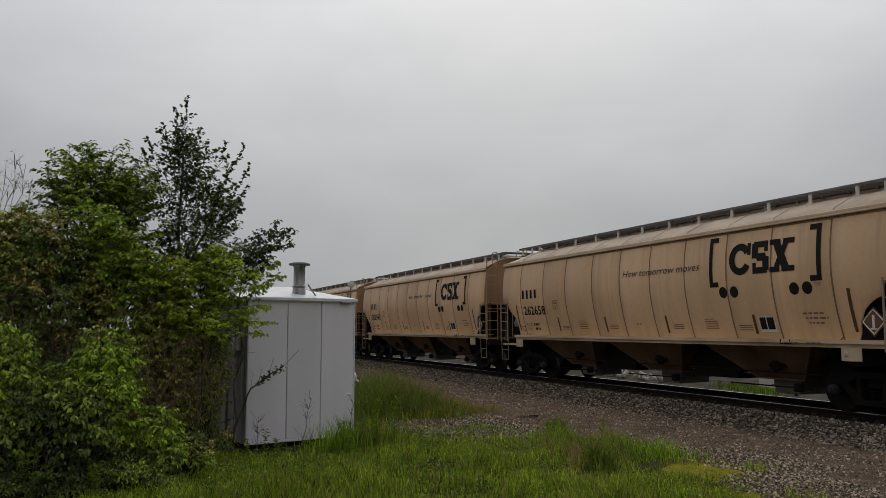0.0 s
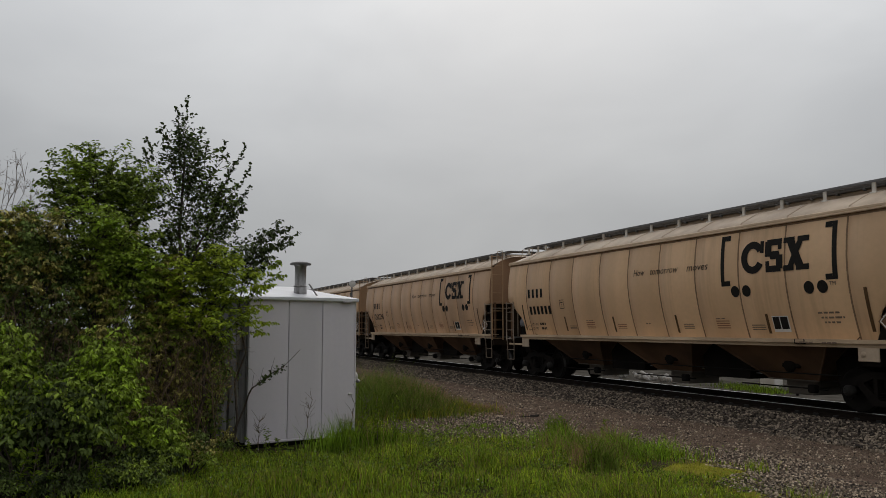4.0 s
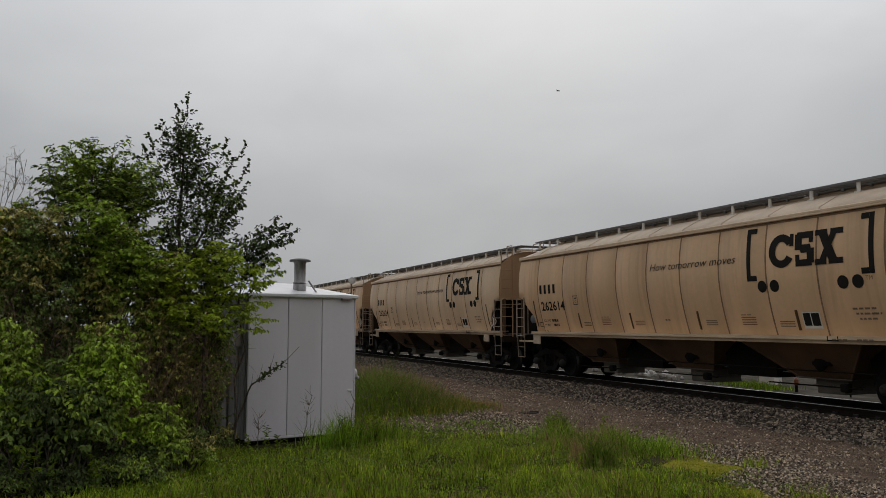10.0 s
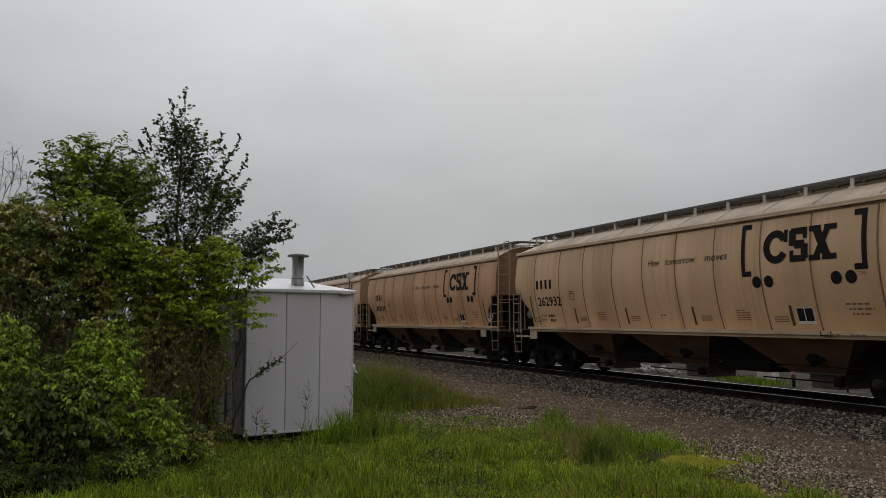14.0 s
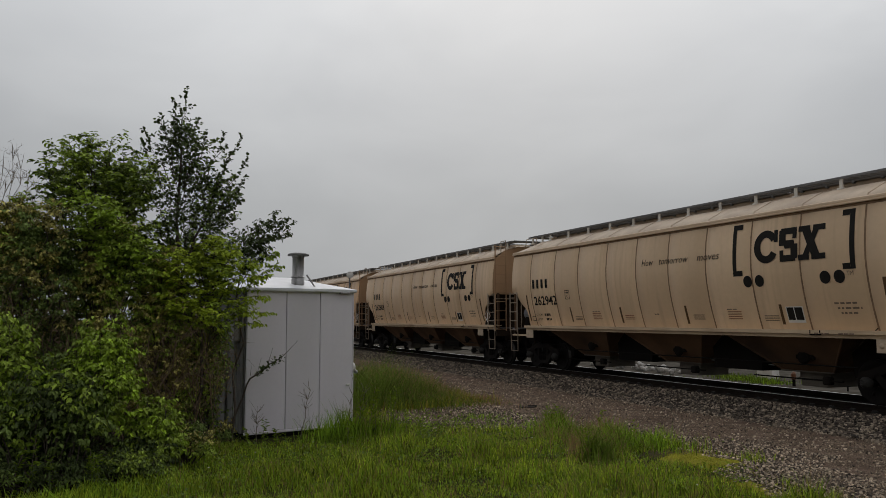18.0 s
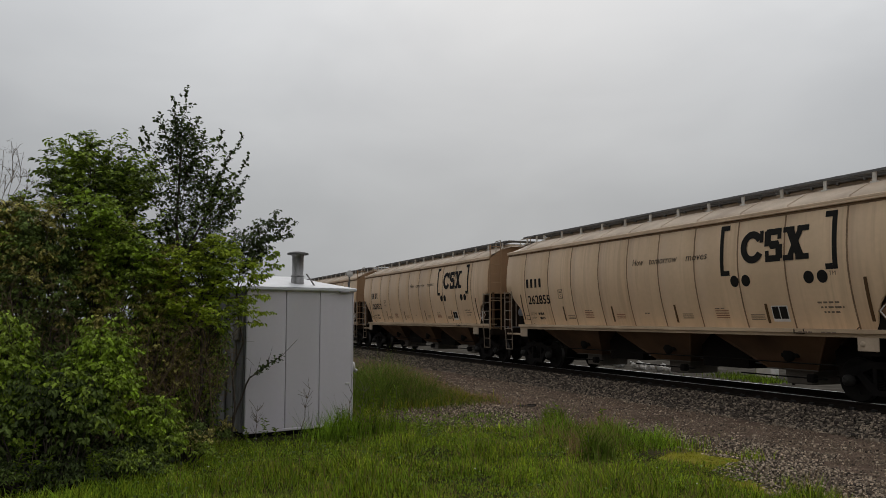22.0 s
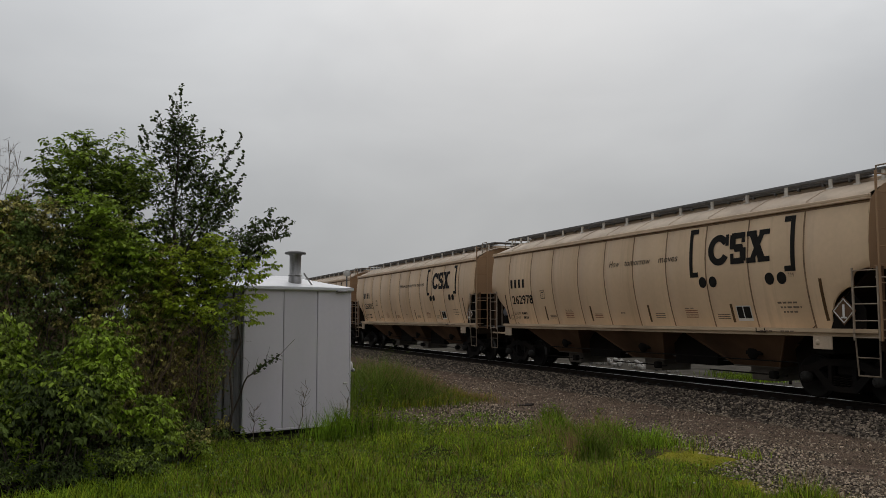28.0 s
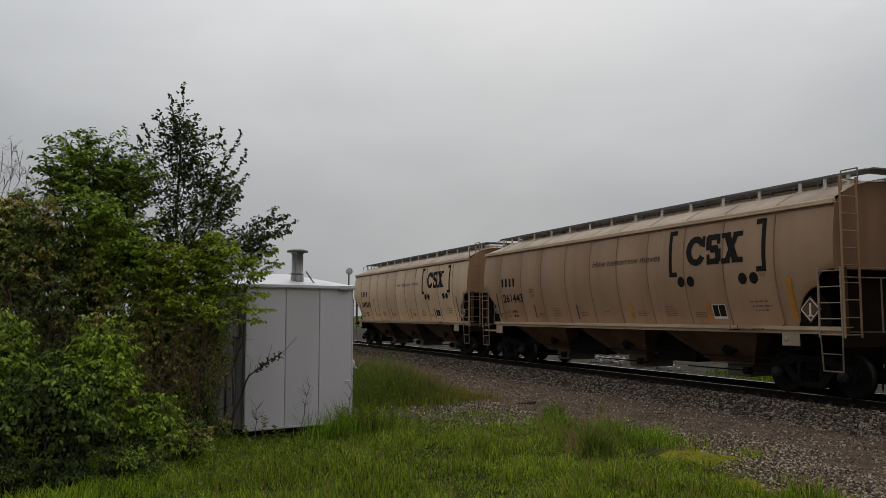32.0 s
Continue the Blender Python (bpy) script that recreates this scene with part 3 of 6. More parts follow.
def sheet(cols, proud=0.0, left=None, right=None, mirror=False):
    """A curved flank sheet between two seams, its edges turned in by a few millimetres."""
    s = Shape()
    v, f = [], []
    for z in LEVELS:
        for i, c in enumerate(cols):
            u = c
            if left and z <= 2.65:
                u = max(c, left[z] + 0.012 * i)
            if right and z <= 2.65:
                u = min(c, right[z] - 0.012 * (len(cols) - 1 - i))
            inn = 0.012 if i in (0, len(cols) - 1) else 0.0
            bow = 0.012 * math.sin(math.pi * (i / (len(cols) - 1)))
            y = flank(z, proud + bow - inn)
            v.append((u, -y if mirror else y, z))
    n = len(cols)
    for r in range(len(LEVELS) - 1):
        for i in range(n - 1):
            q = (r * n + i, r * n + i + 1, (r + 1) * n + i + 1, (r + 1) * n + i)
            f.append(q[::-1] if mirror else q)
    return s.add(v, f, True)


def lettering(text, x, z, high, wide=None, lean=0.0, bold=0.0, proud=0.013):
    """Built-in font as a flat mesh on the flank. x, z: lower left corner; high: height of a capital."""
    cu = bpy.data.curves.new("lettering", "FONT")
    cu.body, cu.resolution_u, cu.shear, cu.offset = text, 2, lean, bold
    ob = bpy.data.objects.new("lettering", cu)
    me = bpy.data.meshes.new_from_object(ob)
    bpy.data.objects.remove(ob)
    pts = np.array([q.co[:] for q in me.vertices])
    k = high / 0.72
    kx = k if wide is None else wide / (pts[:, 0].max() - pts[:, 0].min())
    s = Shape()
    s.add([(x + (a - pts[:, 0].min()) * kx, 0.0, z + b * k) for a, b, _ in pts], [tuple(p.vertices) for p in me.polygons])
    bpy.data.meshes.remove(me)
    return wrap(s, proud)


def decal(x0, z0, x1, z1, proud=0.011, rows=3):
    s = Shape()
    zs = [z0 + (z1 - z0) * i / rows for i in range(rows + 1)]
    s.add([(x, 0.0, z) for z in zs for x in (x0, x1)], [(2 * i, 2 * i + 1, 2 * i + 3, 2 * i + 2) for i in range(rows)])
    return wrap(s, proud)


def joined(*shapes):
    out = Shape()
    for s in shapes:
        out.add(s.v, s.f)
    return out


def disc(x, z, r, proud=0.012, seg=20):
    s = Shape()
    s.add([(x, 0, z)] + [(x + r * math.cos(2 * math.pi * i / seg), 0, z + r * math.sin(2 * math.pi * i / seg)) for i in range(seg)],
          [(0, 1 + i, 1 + (i + 1) % seg) for i in range(seg)])
    return wrap(s, proud)


def ring_shape(x, z, rx, rz, wx, wz, a0, a1, proud=0.008, seg=22):
    """A broad arc band, as plain artwork."""
    s, v, f = Shape(), [], []
    for i in range(seg + 1):
        a = radians(a0 + (a1 - a0) * i / seg)
        v += [(x + rx * math.cos(a), 0, z + rz * math.sin(a)), (x + (rx - wx) * math.cos(a), 0, z + (rz - wz) * math.sin(a))]
        if i:
            k = 2 * i
            f.append((k - 2, k - 1, k + 1, k))
    s.add(v, f)
    return wrap(s, proud)


def slant(a0, a1, za, b0, b1, zb, proud=0.012, rows=4):
    """A four-sided patch whose upper and lower edges differ."""
    s = Shape()
    v = []
    for i in range(rows + 1):
        t = i / rows
        v += [(a0 + (b0 - a0) * t, 0, za + (zb - za) * t), (a1 + (b1 - a1) * t, 0, za + (zb - za) * t)]
    s.add(v, [(2 * i, 2 * i + 2, 2 * i + 3, 2 * i + 1) for i in range(rows)])
    return wrap(s, proud)


def bearing_truck(parent, x):
    """A two-axle freight truck. Axles at -0.89 and +0.89."""
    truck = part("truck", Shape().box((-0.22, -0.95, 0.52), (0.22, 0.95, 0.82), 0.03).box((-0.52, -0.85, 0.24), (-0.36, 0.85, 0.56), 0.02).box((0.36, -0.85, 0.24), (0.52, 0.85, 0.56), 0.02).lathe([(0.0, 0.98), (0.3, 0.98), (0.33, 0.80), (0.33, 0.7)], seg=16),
                 M_TRUCK, parent, "two-axle truck coloured near black for the underframe's shade", pose(x, 0, 0))
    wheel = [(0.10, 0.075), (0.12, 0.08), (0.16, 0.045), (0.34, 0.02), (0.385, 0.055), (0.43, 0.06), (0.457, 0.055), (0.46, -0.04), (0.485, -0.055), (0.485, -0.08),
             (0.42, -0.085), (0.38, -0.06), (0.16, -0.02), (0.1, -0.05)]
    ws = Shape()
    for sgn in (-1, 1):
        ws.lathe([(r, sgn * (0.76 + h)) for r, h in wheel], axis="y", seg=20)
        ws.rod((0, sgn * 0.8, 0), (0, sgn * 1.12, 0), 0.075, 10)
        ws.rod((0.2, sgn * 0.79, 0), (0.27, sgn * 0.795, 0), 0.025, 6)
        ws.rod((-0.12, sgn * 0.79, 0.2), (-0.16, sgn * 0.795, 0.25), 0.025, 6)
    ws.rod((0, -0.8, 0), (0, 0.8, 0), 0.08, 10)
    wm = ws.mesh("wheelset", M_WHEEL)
    wm.materials.append(M_TREAD)
    flags = np.zeros(len(wm.polygons), np.int32)
    for p in wm.polygons:
        c = p.center
        rr = math.hypot(c.x, c.z)
        if rr > 0.45 and abs(abs(c.y) - 0.765) < 0.05 and abs(p.normal.y) < 0.3:
            flags[p.index] = 1
    wm.polygons.foreach_set("material_index", flags)
    for ax in (-0.89, 0.89):
        part("wheelset", wm, None, truck, "worn steel wheels on an axle", pose(ax, 0, 0.457))
    # a cast side frame with a window on each side of the springs
    frame_mesh = Shape()
    t = 0.11
    top = [(-1.12, 0.50), (-1.1, 0.66), (-0.8, 0.72), (-0.45, 0.86), (0.45, 0.86), (0.8, 0.72), (1.1, 0.66), (1.12, 0.50), (0.72, 0.56), (0.36, 0.72), (-0.36, 0.72), (-0.72, 0.56)]
    frame_mesh.slab([(a, 0, b) for a, b in top], (0, t, 0))
    frame_mesh.slab([(-0.75, 0, 0.6), (-0.62, 0, 0.66), (-0.2, 0, 0.30), (0.2, 0, 0.30), (0.62, 0, 0.66), (0.75, 0, 0.6), (0.36, 0, 0.19), (-0.36, 0, 0.19)], (0, t, 0))
    for a in (-0.3, 0.3):
        frame_mesh.box((a - 0.05, 0.005, 0.28), (a + 0.05, t - 0.005, 0.76), 0.01)
    fm = frame_mesh.mesh("side_frame", M_TRUCK)
    spring = Shape()
    for a in (-0.17, 0.0, 0.17):
        pts = [(a + 0.06 * math.cos(i * 1.05), 0.06 * math.sin(i * 1.05), 0.3 + 0.0085 * i) for i in range(26)]
        spring.tube(pts, 0.014, 4)
    sm = spring.mesh("spring_nest", M_TRUCK)
    cap = Shape().lathe([(0.0, -0.13), (0.07, -0.13), (0.09, -0.1), (0.115, -0.09), (0.12, 0.03)], axis="y", seg=14)
    for i in range(3):
        a = 2 * math.pi * i / 3
        cap.rod((0.055 * math.cos(a), -0.13, 0.055 * math.sin(a)), (0.055 * math.cos(a), -0.15, 0.055 * math.sin(a)), 0.018, 6)
    cm = cap.mesh("bearing_cap", M_CAP)
    for sgn in (-1, 1):
        part("side_frame", fm, None, truck, at=pose(0, sgn * 1.02 - t / 2, 0))
        if sgn < 0:
            part("spring_nest", sm, None, truck, at=pose(0, sgn * 1.02, 0))
        for ax in (-0.89, 0.89) if sgn < 0 else ():
            part("bearing_cap", cm, None, truck, "roller bearing end cap with bolts", pose(ax, sgn * 1.06, 0.457))
    return truck


def ladder(parent, a, b, z0, z1, rungs, rail_mesh_name="ladder", label="painted steel ladder", m=None):
    """Two stiles between the foot points a and b (x, y), with rungs as pieces of their own."""
    (ax, ay), (bx, by) = a, b
    s = Shape()
    for x, y in (a, b):
        s.box((x - 0.02, y - 0.018, z0), (x + 0.02, y + 0.018, z1), 0.005)
    m = m or M_RAILING
    lad = part(rail_mesh_name, s, m, parent, label)
    rung = Shape().rod((ax, ay, 0), (bx, by, 0), 0.014, 6).mesh("rung", m)
    for i in range(rungs):
        part("rung", rung, None, lad, at=pose(0, 0, z0 + 0.06 + (z1 - z0 - 0.12) * i / (rungs - 1)))
    return lad


SEAMS = [2.22, 3.84, 5.27, 6.83, 8.28, 9.68, 11.12, 12.63, 14.04, 15.64]


def build_wagon():
    """Built round the wagon's left end (u = 0); the thing's origin is the middle of the wagon on the rails."""
    w = thing("covered_hopper_wagon", "tan covered hopper freight wagon with dark lettering, rolling on the track", "freight wagon", "wagons of the train")
    off = pose(-9.0, 0, 0)

    def p(name, shape, material, label="", parent=None, at=off):
        return part(name, shape, material, parent or w, label, at)

    # flank sheets and the seams between them
    for a, b in zip(SEAMS, SEAMS[1:]):
        p("side_sheet", sheet([a, a + 0.014, a + (b - a) / 3, b - (b - a) / 3, b - 0.014, b]), M_BEIGE[0])
    p("side_sheet", sheet([0.81, 0.83, 1.3, 1.75, 2.206, 2.22], left=LEFT_CUT), M_BEIGE[0])
    p("side_sheet", sheet([15.64, 15.654, 16.2, 16.7, 17.17, 17.19], right=RIGHT_CUT), M_BEIGE[0])
    p("far_side", sheet([0.81, 2.0, 5.0, 9.0, 13.0, 16.0, 17.19], left=LEFT_CUT, right=RIGHT_CUT, mirror=True), M_BEIGE[0])
    seam = Shape()
    for a, b in zip(LEVELS, LEVELS[1:]):
        seam.add([(x, flank(z, 0.0095), z) for z in (a, b) for x in (-0.021, 0.021)], [(0, 1, 3, 2)], True)
    sm = seam.mesh("weld_seam", M_SEAM)
    for u in SEAMS:
        part("weld_seam", sm, None, w, "grimy weld seam", pose(u - 9, 0, 0))
    # roof, eaves, end sheets
    half_arc = [(-1.53, 4.09), (-1.47, 4.19), (-1.1, 4.38), (-0.9, 4.47), (-0.5, 4.56)]
    arc = half_arc + [(0, 4.6)] + [(-y, z) for y, z in half_arc[::-1]]
    s = Shape()
    us = [0.83, 0.9, 1.7] + SEAMS + [17.1, 17.17]
    n = len(arc)
    v = []
    for i, u in enumerate(us):
        drop = 0.03 if i in (0, len(us) - 1) else 0.0
        hip = max(0.0, (1.7 - u) / 0.87) * 0.72
        v += [(u, y, z - drop - hip * max(0.0, z - 4.12)) for y, z in arc]
    s.add(v, [(i * n + j, (i + 1) * n + j, (i + 1) * n + j + 1, i * n + j + 1) for i in range(len(us) - 1) for j in range(n - 1)], True)
    for u in SEAMS:
        for (ya, za), (yb, zb) in zip(arc, arc[1:]):
            s.rod((u, ya, za), (u, yb, zb), 0.018, 5, caps=False)
    p("roof", s, M_ROOF, "dusty welded roof")
    for sgn in (-1, 1):
        s = Shape().box((0.79, -0.05, 4.025), (17.21, 0.045, 4.065), 0.006).box((0.79, -0.035, 4.065), (17.21, 0.05, 4.135), 0.012)
        p("eave_angle", s, M_EAVE, "pale rolled eave angle", at=pose(-9, sgn * 1.54, 0))
    # A strip in dark seam colour paints the shadow line below the eave.
    p("eave_joint", Shape().box((0.82, -1.535, 3.97), (17.18, -1.49, 4.022)), M_SEAM, "dark strip for the shadow line under the eave")
    for x0, sgn in ((0.82, -1), (17.18, 1)):
        edge = [(flank(z) + 0.004, z) for z in (2.68, 2.9, 3.2, 3.5, 3.8, 4.04)]
        prof = edge + [(-1.1, 4.36), (-0.5, 4.54), (0.5, 4.54), (1.1, 4.36)] + [(-y, z) for y, z in edge[::-1]]
        if sgn < 0:
            prof = [(y, 4.04 + (z - 4.04) * 0.3 if z > 4.04 else z) for y, z in prof]
        s = Shape().slab([(x0, y, z) for y, z in (prof if sgn > 0 else prof[::-1])], (-0.02 * sgn, 0, 0))
        for z in (2.70,):
            s.box((x0 - 0.05, -1.5, z - 0.03), (x0 + 0.05, 1.5, z + 0.03), 0.01)
        p("end_sheet", s, M_END, "rust-stained flat end sheet")
        # slope sheet under it
        s = Shape()
        a, b = (x0, 2.68), (x0 - sgn * 2.1, 1.15)
        s.slab([(a[0], -1.5, a[1]), (a[0], 1.5, a[1]), (b[0], 1.3, b[1]), (b[0], -1.3, b[1])], (0, 0, 0.02))
        e = 9 + sgn * 8.28
        # Added dark plate: blocks the view through the recess and gives its blackness.
        p("end_bulkhead", Shape().box((e - sgn * 0.42 - 0.015, -0.9, 0.85), (e - sgn * 0.42 + 0.015, 1.42, 2.68), 0.004), M_RECESS, "dark plate added to close off the end recess")
        p("slope_sheet", s, M_RECESS, "sloping end floor coloured dark for the recess shade")
        # end frame: corner posts, end sill, platform, stub sill
        e = 9 + sgn * 8.28
        for y in (-1.42,):
            p("corner_post", Shape().box((e - 0.04, y - 0.04, 1.1), (e + 0.04, y + 0.04, 2.72), 0.008), M_HOPPER)
        rail = [(e, -1.58, 2.5), (e + sgn * 0.05, -1.5, 2.5), (e + sgn * 0.05, 1.1, 2.5), (e + sgn * 0.05, 1.1, 1.4)]
        p("end_handrail", Shape().tube(rail, 0.016, 6).rod((e + sgn * 0.05, -0.45, 2.5), (e + sgn * 0.05, -0.45, 1.38), 0.02, 6), M_RAILING, "painted handrail across the wagon end")
        p("end_sill", Shape().box((e - 0.06, -1.5, 1.08), (e + 0.06, 1.5, 1.36), 0.015), M_RECESS, "end sill coloured dark for the recess shade")
        plat = Shape()
        for i in range(7):
            plat.box((e - sgn * 0.15 - 0.38 + i * 0.06, -1.4, 1.37), (e - sgn * 0.15 - 0.36 + i * 0.06, 1.4, 1.40))
        plat.box((e - sgn * 0.15 - 0.4, -1.42, 1.355), (e - sgn * 0.15 + 0.06, -1.38, 1.405)).box((e - sgn * 0.15 - 0.4, 1.38, 1.355), (e - sgn * 0.15 + 0.06, 1.42, 1.405))
        p("end_platform", plat, M_GRATE, "steel crossover grating")
        p("stub_sill", Shape().box((min(e, e - sgn * 2.6), -0.2, 0.72), (max(e, e - sgn * 2.6), 0.2, 1.12), 0.02), M_UNDER)
        c = Shape().box((min(e, e + sgn * 0.5), -0.09, 0.78), (max(e, e + sgn * 0.5), 0.09, 0.96), 0.02)
        c.box((e + sgn * 0.5 - 0.14, -0.17, 0.72), (e + sgn * 0.5 + 0.14, 0.13, 1.02), 0.05)
        p("coupler", c, M_TRUCK, "knuckle coupler")
        hose = [(e + sgn * (0.1 + 0.05 * i), -0.35 + 0.03 * i, 0.85 - 0.42 * math.sin(i * math.pi / 8) + 0.0) for i in range(9)]
        p("brake_hose", Shape().tube(hose, 0.022, 6), M_UNDER)
    # brake wheel and valve gear on the left end
    bw = Shape().lathe([(0.27, -0.02), (0.29, 0.0), (0.27, 0.02), (0.25, 0.0), (0.27, -0.02)], axis="x", seg=18, centre=(0.45, 0.55, 2.15))
    for i in range(4):
        a = math.pi * i / 4
        bw.rod((0.45, 0.55 + 0.26 * math.cos(a), 2.15 + 0.26 * math.sin(a)), (0.45, 0.55 - 0.26 * math.cos(a), 2.15 - 0.26 * math.sin(a)), 0.014, 5)
    p("brake_wheel", bw.rod((0.45, 0.55, 2.15), (0.8, 0.55, 2.15), 0.03), M_UNDER)
    p("air_reservoir", Shape().lathe([(0.0, -0.55), (0.14, -0.52), (0.21, -0.42), (0.21, 0.42), (0.14, 0.52), (0.0, 0.55)], axis="x", centre=(1.35, -1.0, 1.93)), M_TANK, "dark grey air reservoir")
    p("control_valve", Shape().box((1.05, -1.25, 1.42), (1.4, -0.95, 1.8), 0.04).rod((1.2, -1.1, 1.45), (1.2, -0.6, 1.6), 0.03), M_UNDER)
    # sills, bolster plates
    for sgn in (-1, 1):
        g = -sgn
        prof = [(0.05 * g, 1.345), (0.14 * g, 1.345), (0.14 * g, 1.37), (0.08 * g, 1.37), (0.08 * g, 1.478), (0.33 * g, 1.478), (0.33 * g, 1.502), (-0.02 * g, 1.502), (-0.02 * g, 1.425), (0.05 * g, 1.415)]
        a = 1.76 if sgn < 0 else 0.72
        s = Shape().slab([(a, y, z) for y, z in (prof if g > 0 else prof[::-1])], (17.33 - a, 0, 0))
        if sgn < 0:
            s.box((0.72, 0.05, 1.13), (1.8, 0.08, 1.19), 0.006)
        p("side_sill", s, M_SILL, "pale side sill with a top flange", at=pose(-9, sgn * 1.615 + (0.0), 0))
        for u in (2.02, 15.98) if sgn < 0 else ():
            s = Shape().box((u - 0.24, sgn * 1.56 - 0.015, 1.08), (u + 0.24, sgn * 1.56 + 0.015, 1.35), 0.01)
            s.lathe([(0.0, -0.022), (0.06, -0.022), (0.06, 0)], axis="y", seg=12, centre=(u - 0.11, sgn * 1.56, 1.22))
            p("jacking_plate", s, M_ROOF)
    for u in (2.02, 15.98):
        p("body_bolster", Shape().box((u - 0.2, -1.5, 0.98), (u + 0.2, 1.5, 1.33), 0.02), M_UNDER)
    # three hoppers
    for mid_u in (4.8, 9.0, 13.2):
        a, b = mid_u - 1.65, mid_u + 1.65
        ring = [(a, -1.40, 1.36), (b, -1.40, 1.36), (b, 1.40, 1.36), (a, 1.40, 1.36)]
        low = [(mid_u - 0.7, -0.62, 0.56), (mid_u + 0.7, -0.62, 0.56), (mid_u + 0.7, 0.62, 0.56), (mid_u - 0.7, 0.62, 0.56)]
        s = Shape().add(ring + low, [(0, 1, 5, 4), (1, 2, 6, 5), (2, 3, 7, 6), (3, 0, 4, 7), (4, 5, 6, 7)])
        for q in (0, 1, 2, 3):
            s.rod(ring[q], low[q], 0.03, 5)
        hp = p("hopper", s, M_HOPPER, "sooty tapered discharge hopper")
        part("hopper_lip", Shape().box((mid_u - 0.75, -0.67, 0.54), (mid_u + 0.75, 0.67, 0.57), 0.008), M_OUTLET, hp, "pale flange round the hopper foot")
        part("outlet_gate", Shape().box((mid_u - 0.36, -0.5, 0.40), (mid_u + 0.5, 0.5, 0.54), 0.02).box((mid_u - 0.30, -0.52, 0.225), (mid_u + 0.44, 0.52, 0.40), 0.015).box((mid_u - 0.38, -0.55, 0.385), (mid_u + 0.52, 0.55, 0.412), 0.006), M_OUTLET, hp, "dusty sliding outlet gate")
        s = Shape().rod((mid_u - 1.25, -0.98, 0.42), (mid_u + 1.25, -0.98, 0.42), 0.018, 6).box((mid_u + 0.75, -1.05, 0.33), (mid_u + 0.95, -0.88, 0.51), 0.03)
        part("gate_shaft", s, M_UNDER, hp)
        s = wrapped_oval(mid_u, -0.95, 0.9)
        part("vibrator_bracket", s, M_UNDER, hp)
    # Added black blocks stand in for the shadowed slopes between the hoppers.
    for a, b in ((2.6, 3.6), (6.0, 7.8), (10.2, 12.0), (14.4, 15.4)):
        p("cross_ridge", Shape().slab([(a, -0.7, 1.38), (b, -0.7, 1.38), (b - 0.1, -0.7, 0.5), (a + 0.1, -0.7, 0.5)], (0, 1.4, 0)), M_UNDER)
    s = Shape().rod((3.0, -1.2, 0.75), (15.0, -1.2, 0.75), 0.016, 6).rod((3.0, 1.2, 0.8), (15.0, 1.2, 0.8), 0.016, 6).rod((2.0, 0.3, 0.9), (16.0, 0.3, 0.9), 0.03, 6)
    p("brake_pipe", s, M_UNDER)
    for a, b in ((5.75, 8.05), (9.95, 12.25)):
        p("operating_rod", Shape().rod((a, -0.5, 0.66), (b, -0.5, 0.64), 0.016, 6), M_GALV)
    # roof hatch trough, covers, walkways
    s = Shape().box((1.5, -0.36, 4.52), (16.6, 0.36, 4.68), 0.02)
    hatch = p("hatch_coaming", s, M_ROOF, "long trough hatch coaming")
    cover = Shape().box((0, -0.42, 4.68), (3.6, 0.42, 4.735), 0.02)
    for i in range(5):
        cover.box((0.3 + 0.7 * i, -0.43, 4.64), (0.36 + 0.7 * i, 0.43, 4.755), 0.008)
    cm = cover.mesh("hatch_cover", M_GRATE)
    for i in range(4):
        part("hatch_cover", cm, None, hatch, "grey hinged hatch cover", pose(1.65 + 3.68 * i, 0, 0))
    post = Shape().box((-0.042, -0.02, 0.0), (0.042, 0.02, 0.25), 0.006).box((-0.08, -0.05, -0.02), (0.08, 0.05, 0.03), 0.006).mesh("walkway_support", M_STAY)
    stays = [1.05, 1.75] + [2.3 + 1.22 * i for i in range(12)] + [16.4, 17.0]
    for sgn in (-1, 1):
        s = Shape()
        y0, y1 = (-0.90, -0.52) if sgn < 0 else (0.52, 0.90)
        s.box((0.95, y0, 4.69), (17.45, y0 + 0.025, 4.74)).box((0.95, y1 - 0.025, 4.69), (17.45, y1, 4.74))
        for k in range(5):
            y = y0 + 0.06 + k * 0.062
            s.box((0.95, y, 4.705), (17.45, y + 0.02, 4.735))
        for k in range(70):
            s.box((0.98 + 0.236 * k, y0, 4.70), (1.02 + 0.236 * k, y1, 4.715))
        wk = p("walkway", s, M_GRATE, "galvanised roof walkway grating")
        if sgn < 0:
            for u in stays:
                part("walkway_support", post, None, wk, "bent steel walkway support", pose(u, -0.86, 4.47))
        else:
            far = Shape()
            for u in stays:
                far.box((u - 0.055, 0.84, 4.46), (u + 0.055, 0.88, 4.70))
            tagged(part("far_walkway_supports", far, M_RAILING, wk), kind="stuff")
    for u in (0.98, 17.42):
        s = Shape().box((u - 0.22, -0.9, 4.69), (u + 0.22, 0.9, 4.735), 0.01)
        p("end_walkway", s, M_GRATE)
    grab = [(17.1, -1.2, 4.2), (17.1, -1.2, 4.72), (17.5, -1.2, 4.72), (17.5, -1.2, 4.4)]
    p("roof_grab_iron", Shape().tube(grab, 0.016, 6), M_RAILING)
    p("roof_grab_iron", Shape().tube([(1.0, -1.15, 4.32), (1.0, -1.1, 4.62), (1.75, -1.1, 4.62), (1.75, -1.15, 4.32)], 0.014, 6), M_RAILING)
    # ladders
    ladder(w, (17.40 - 9, -1.60), (17.40 - 9, -1.14), 1.28, 4.55, 10, "end_ladder", "tall rusty ladder up the wagon end", M_END)
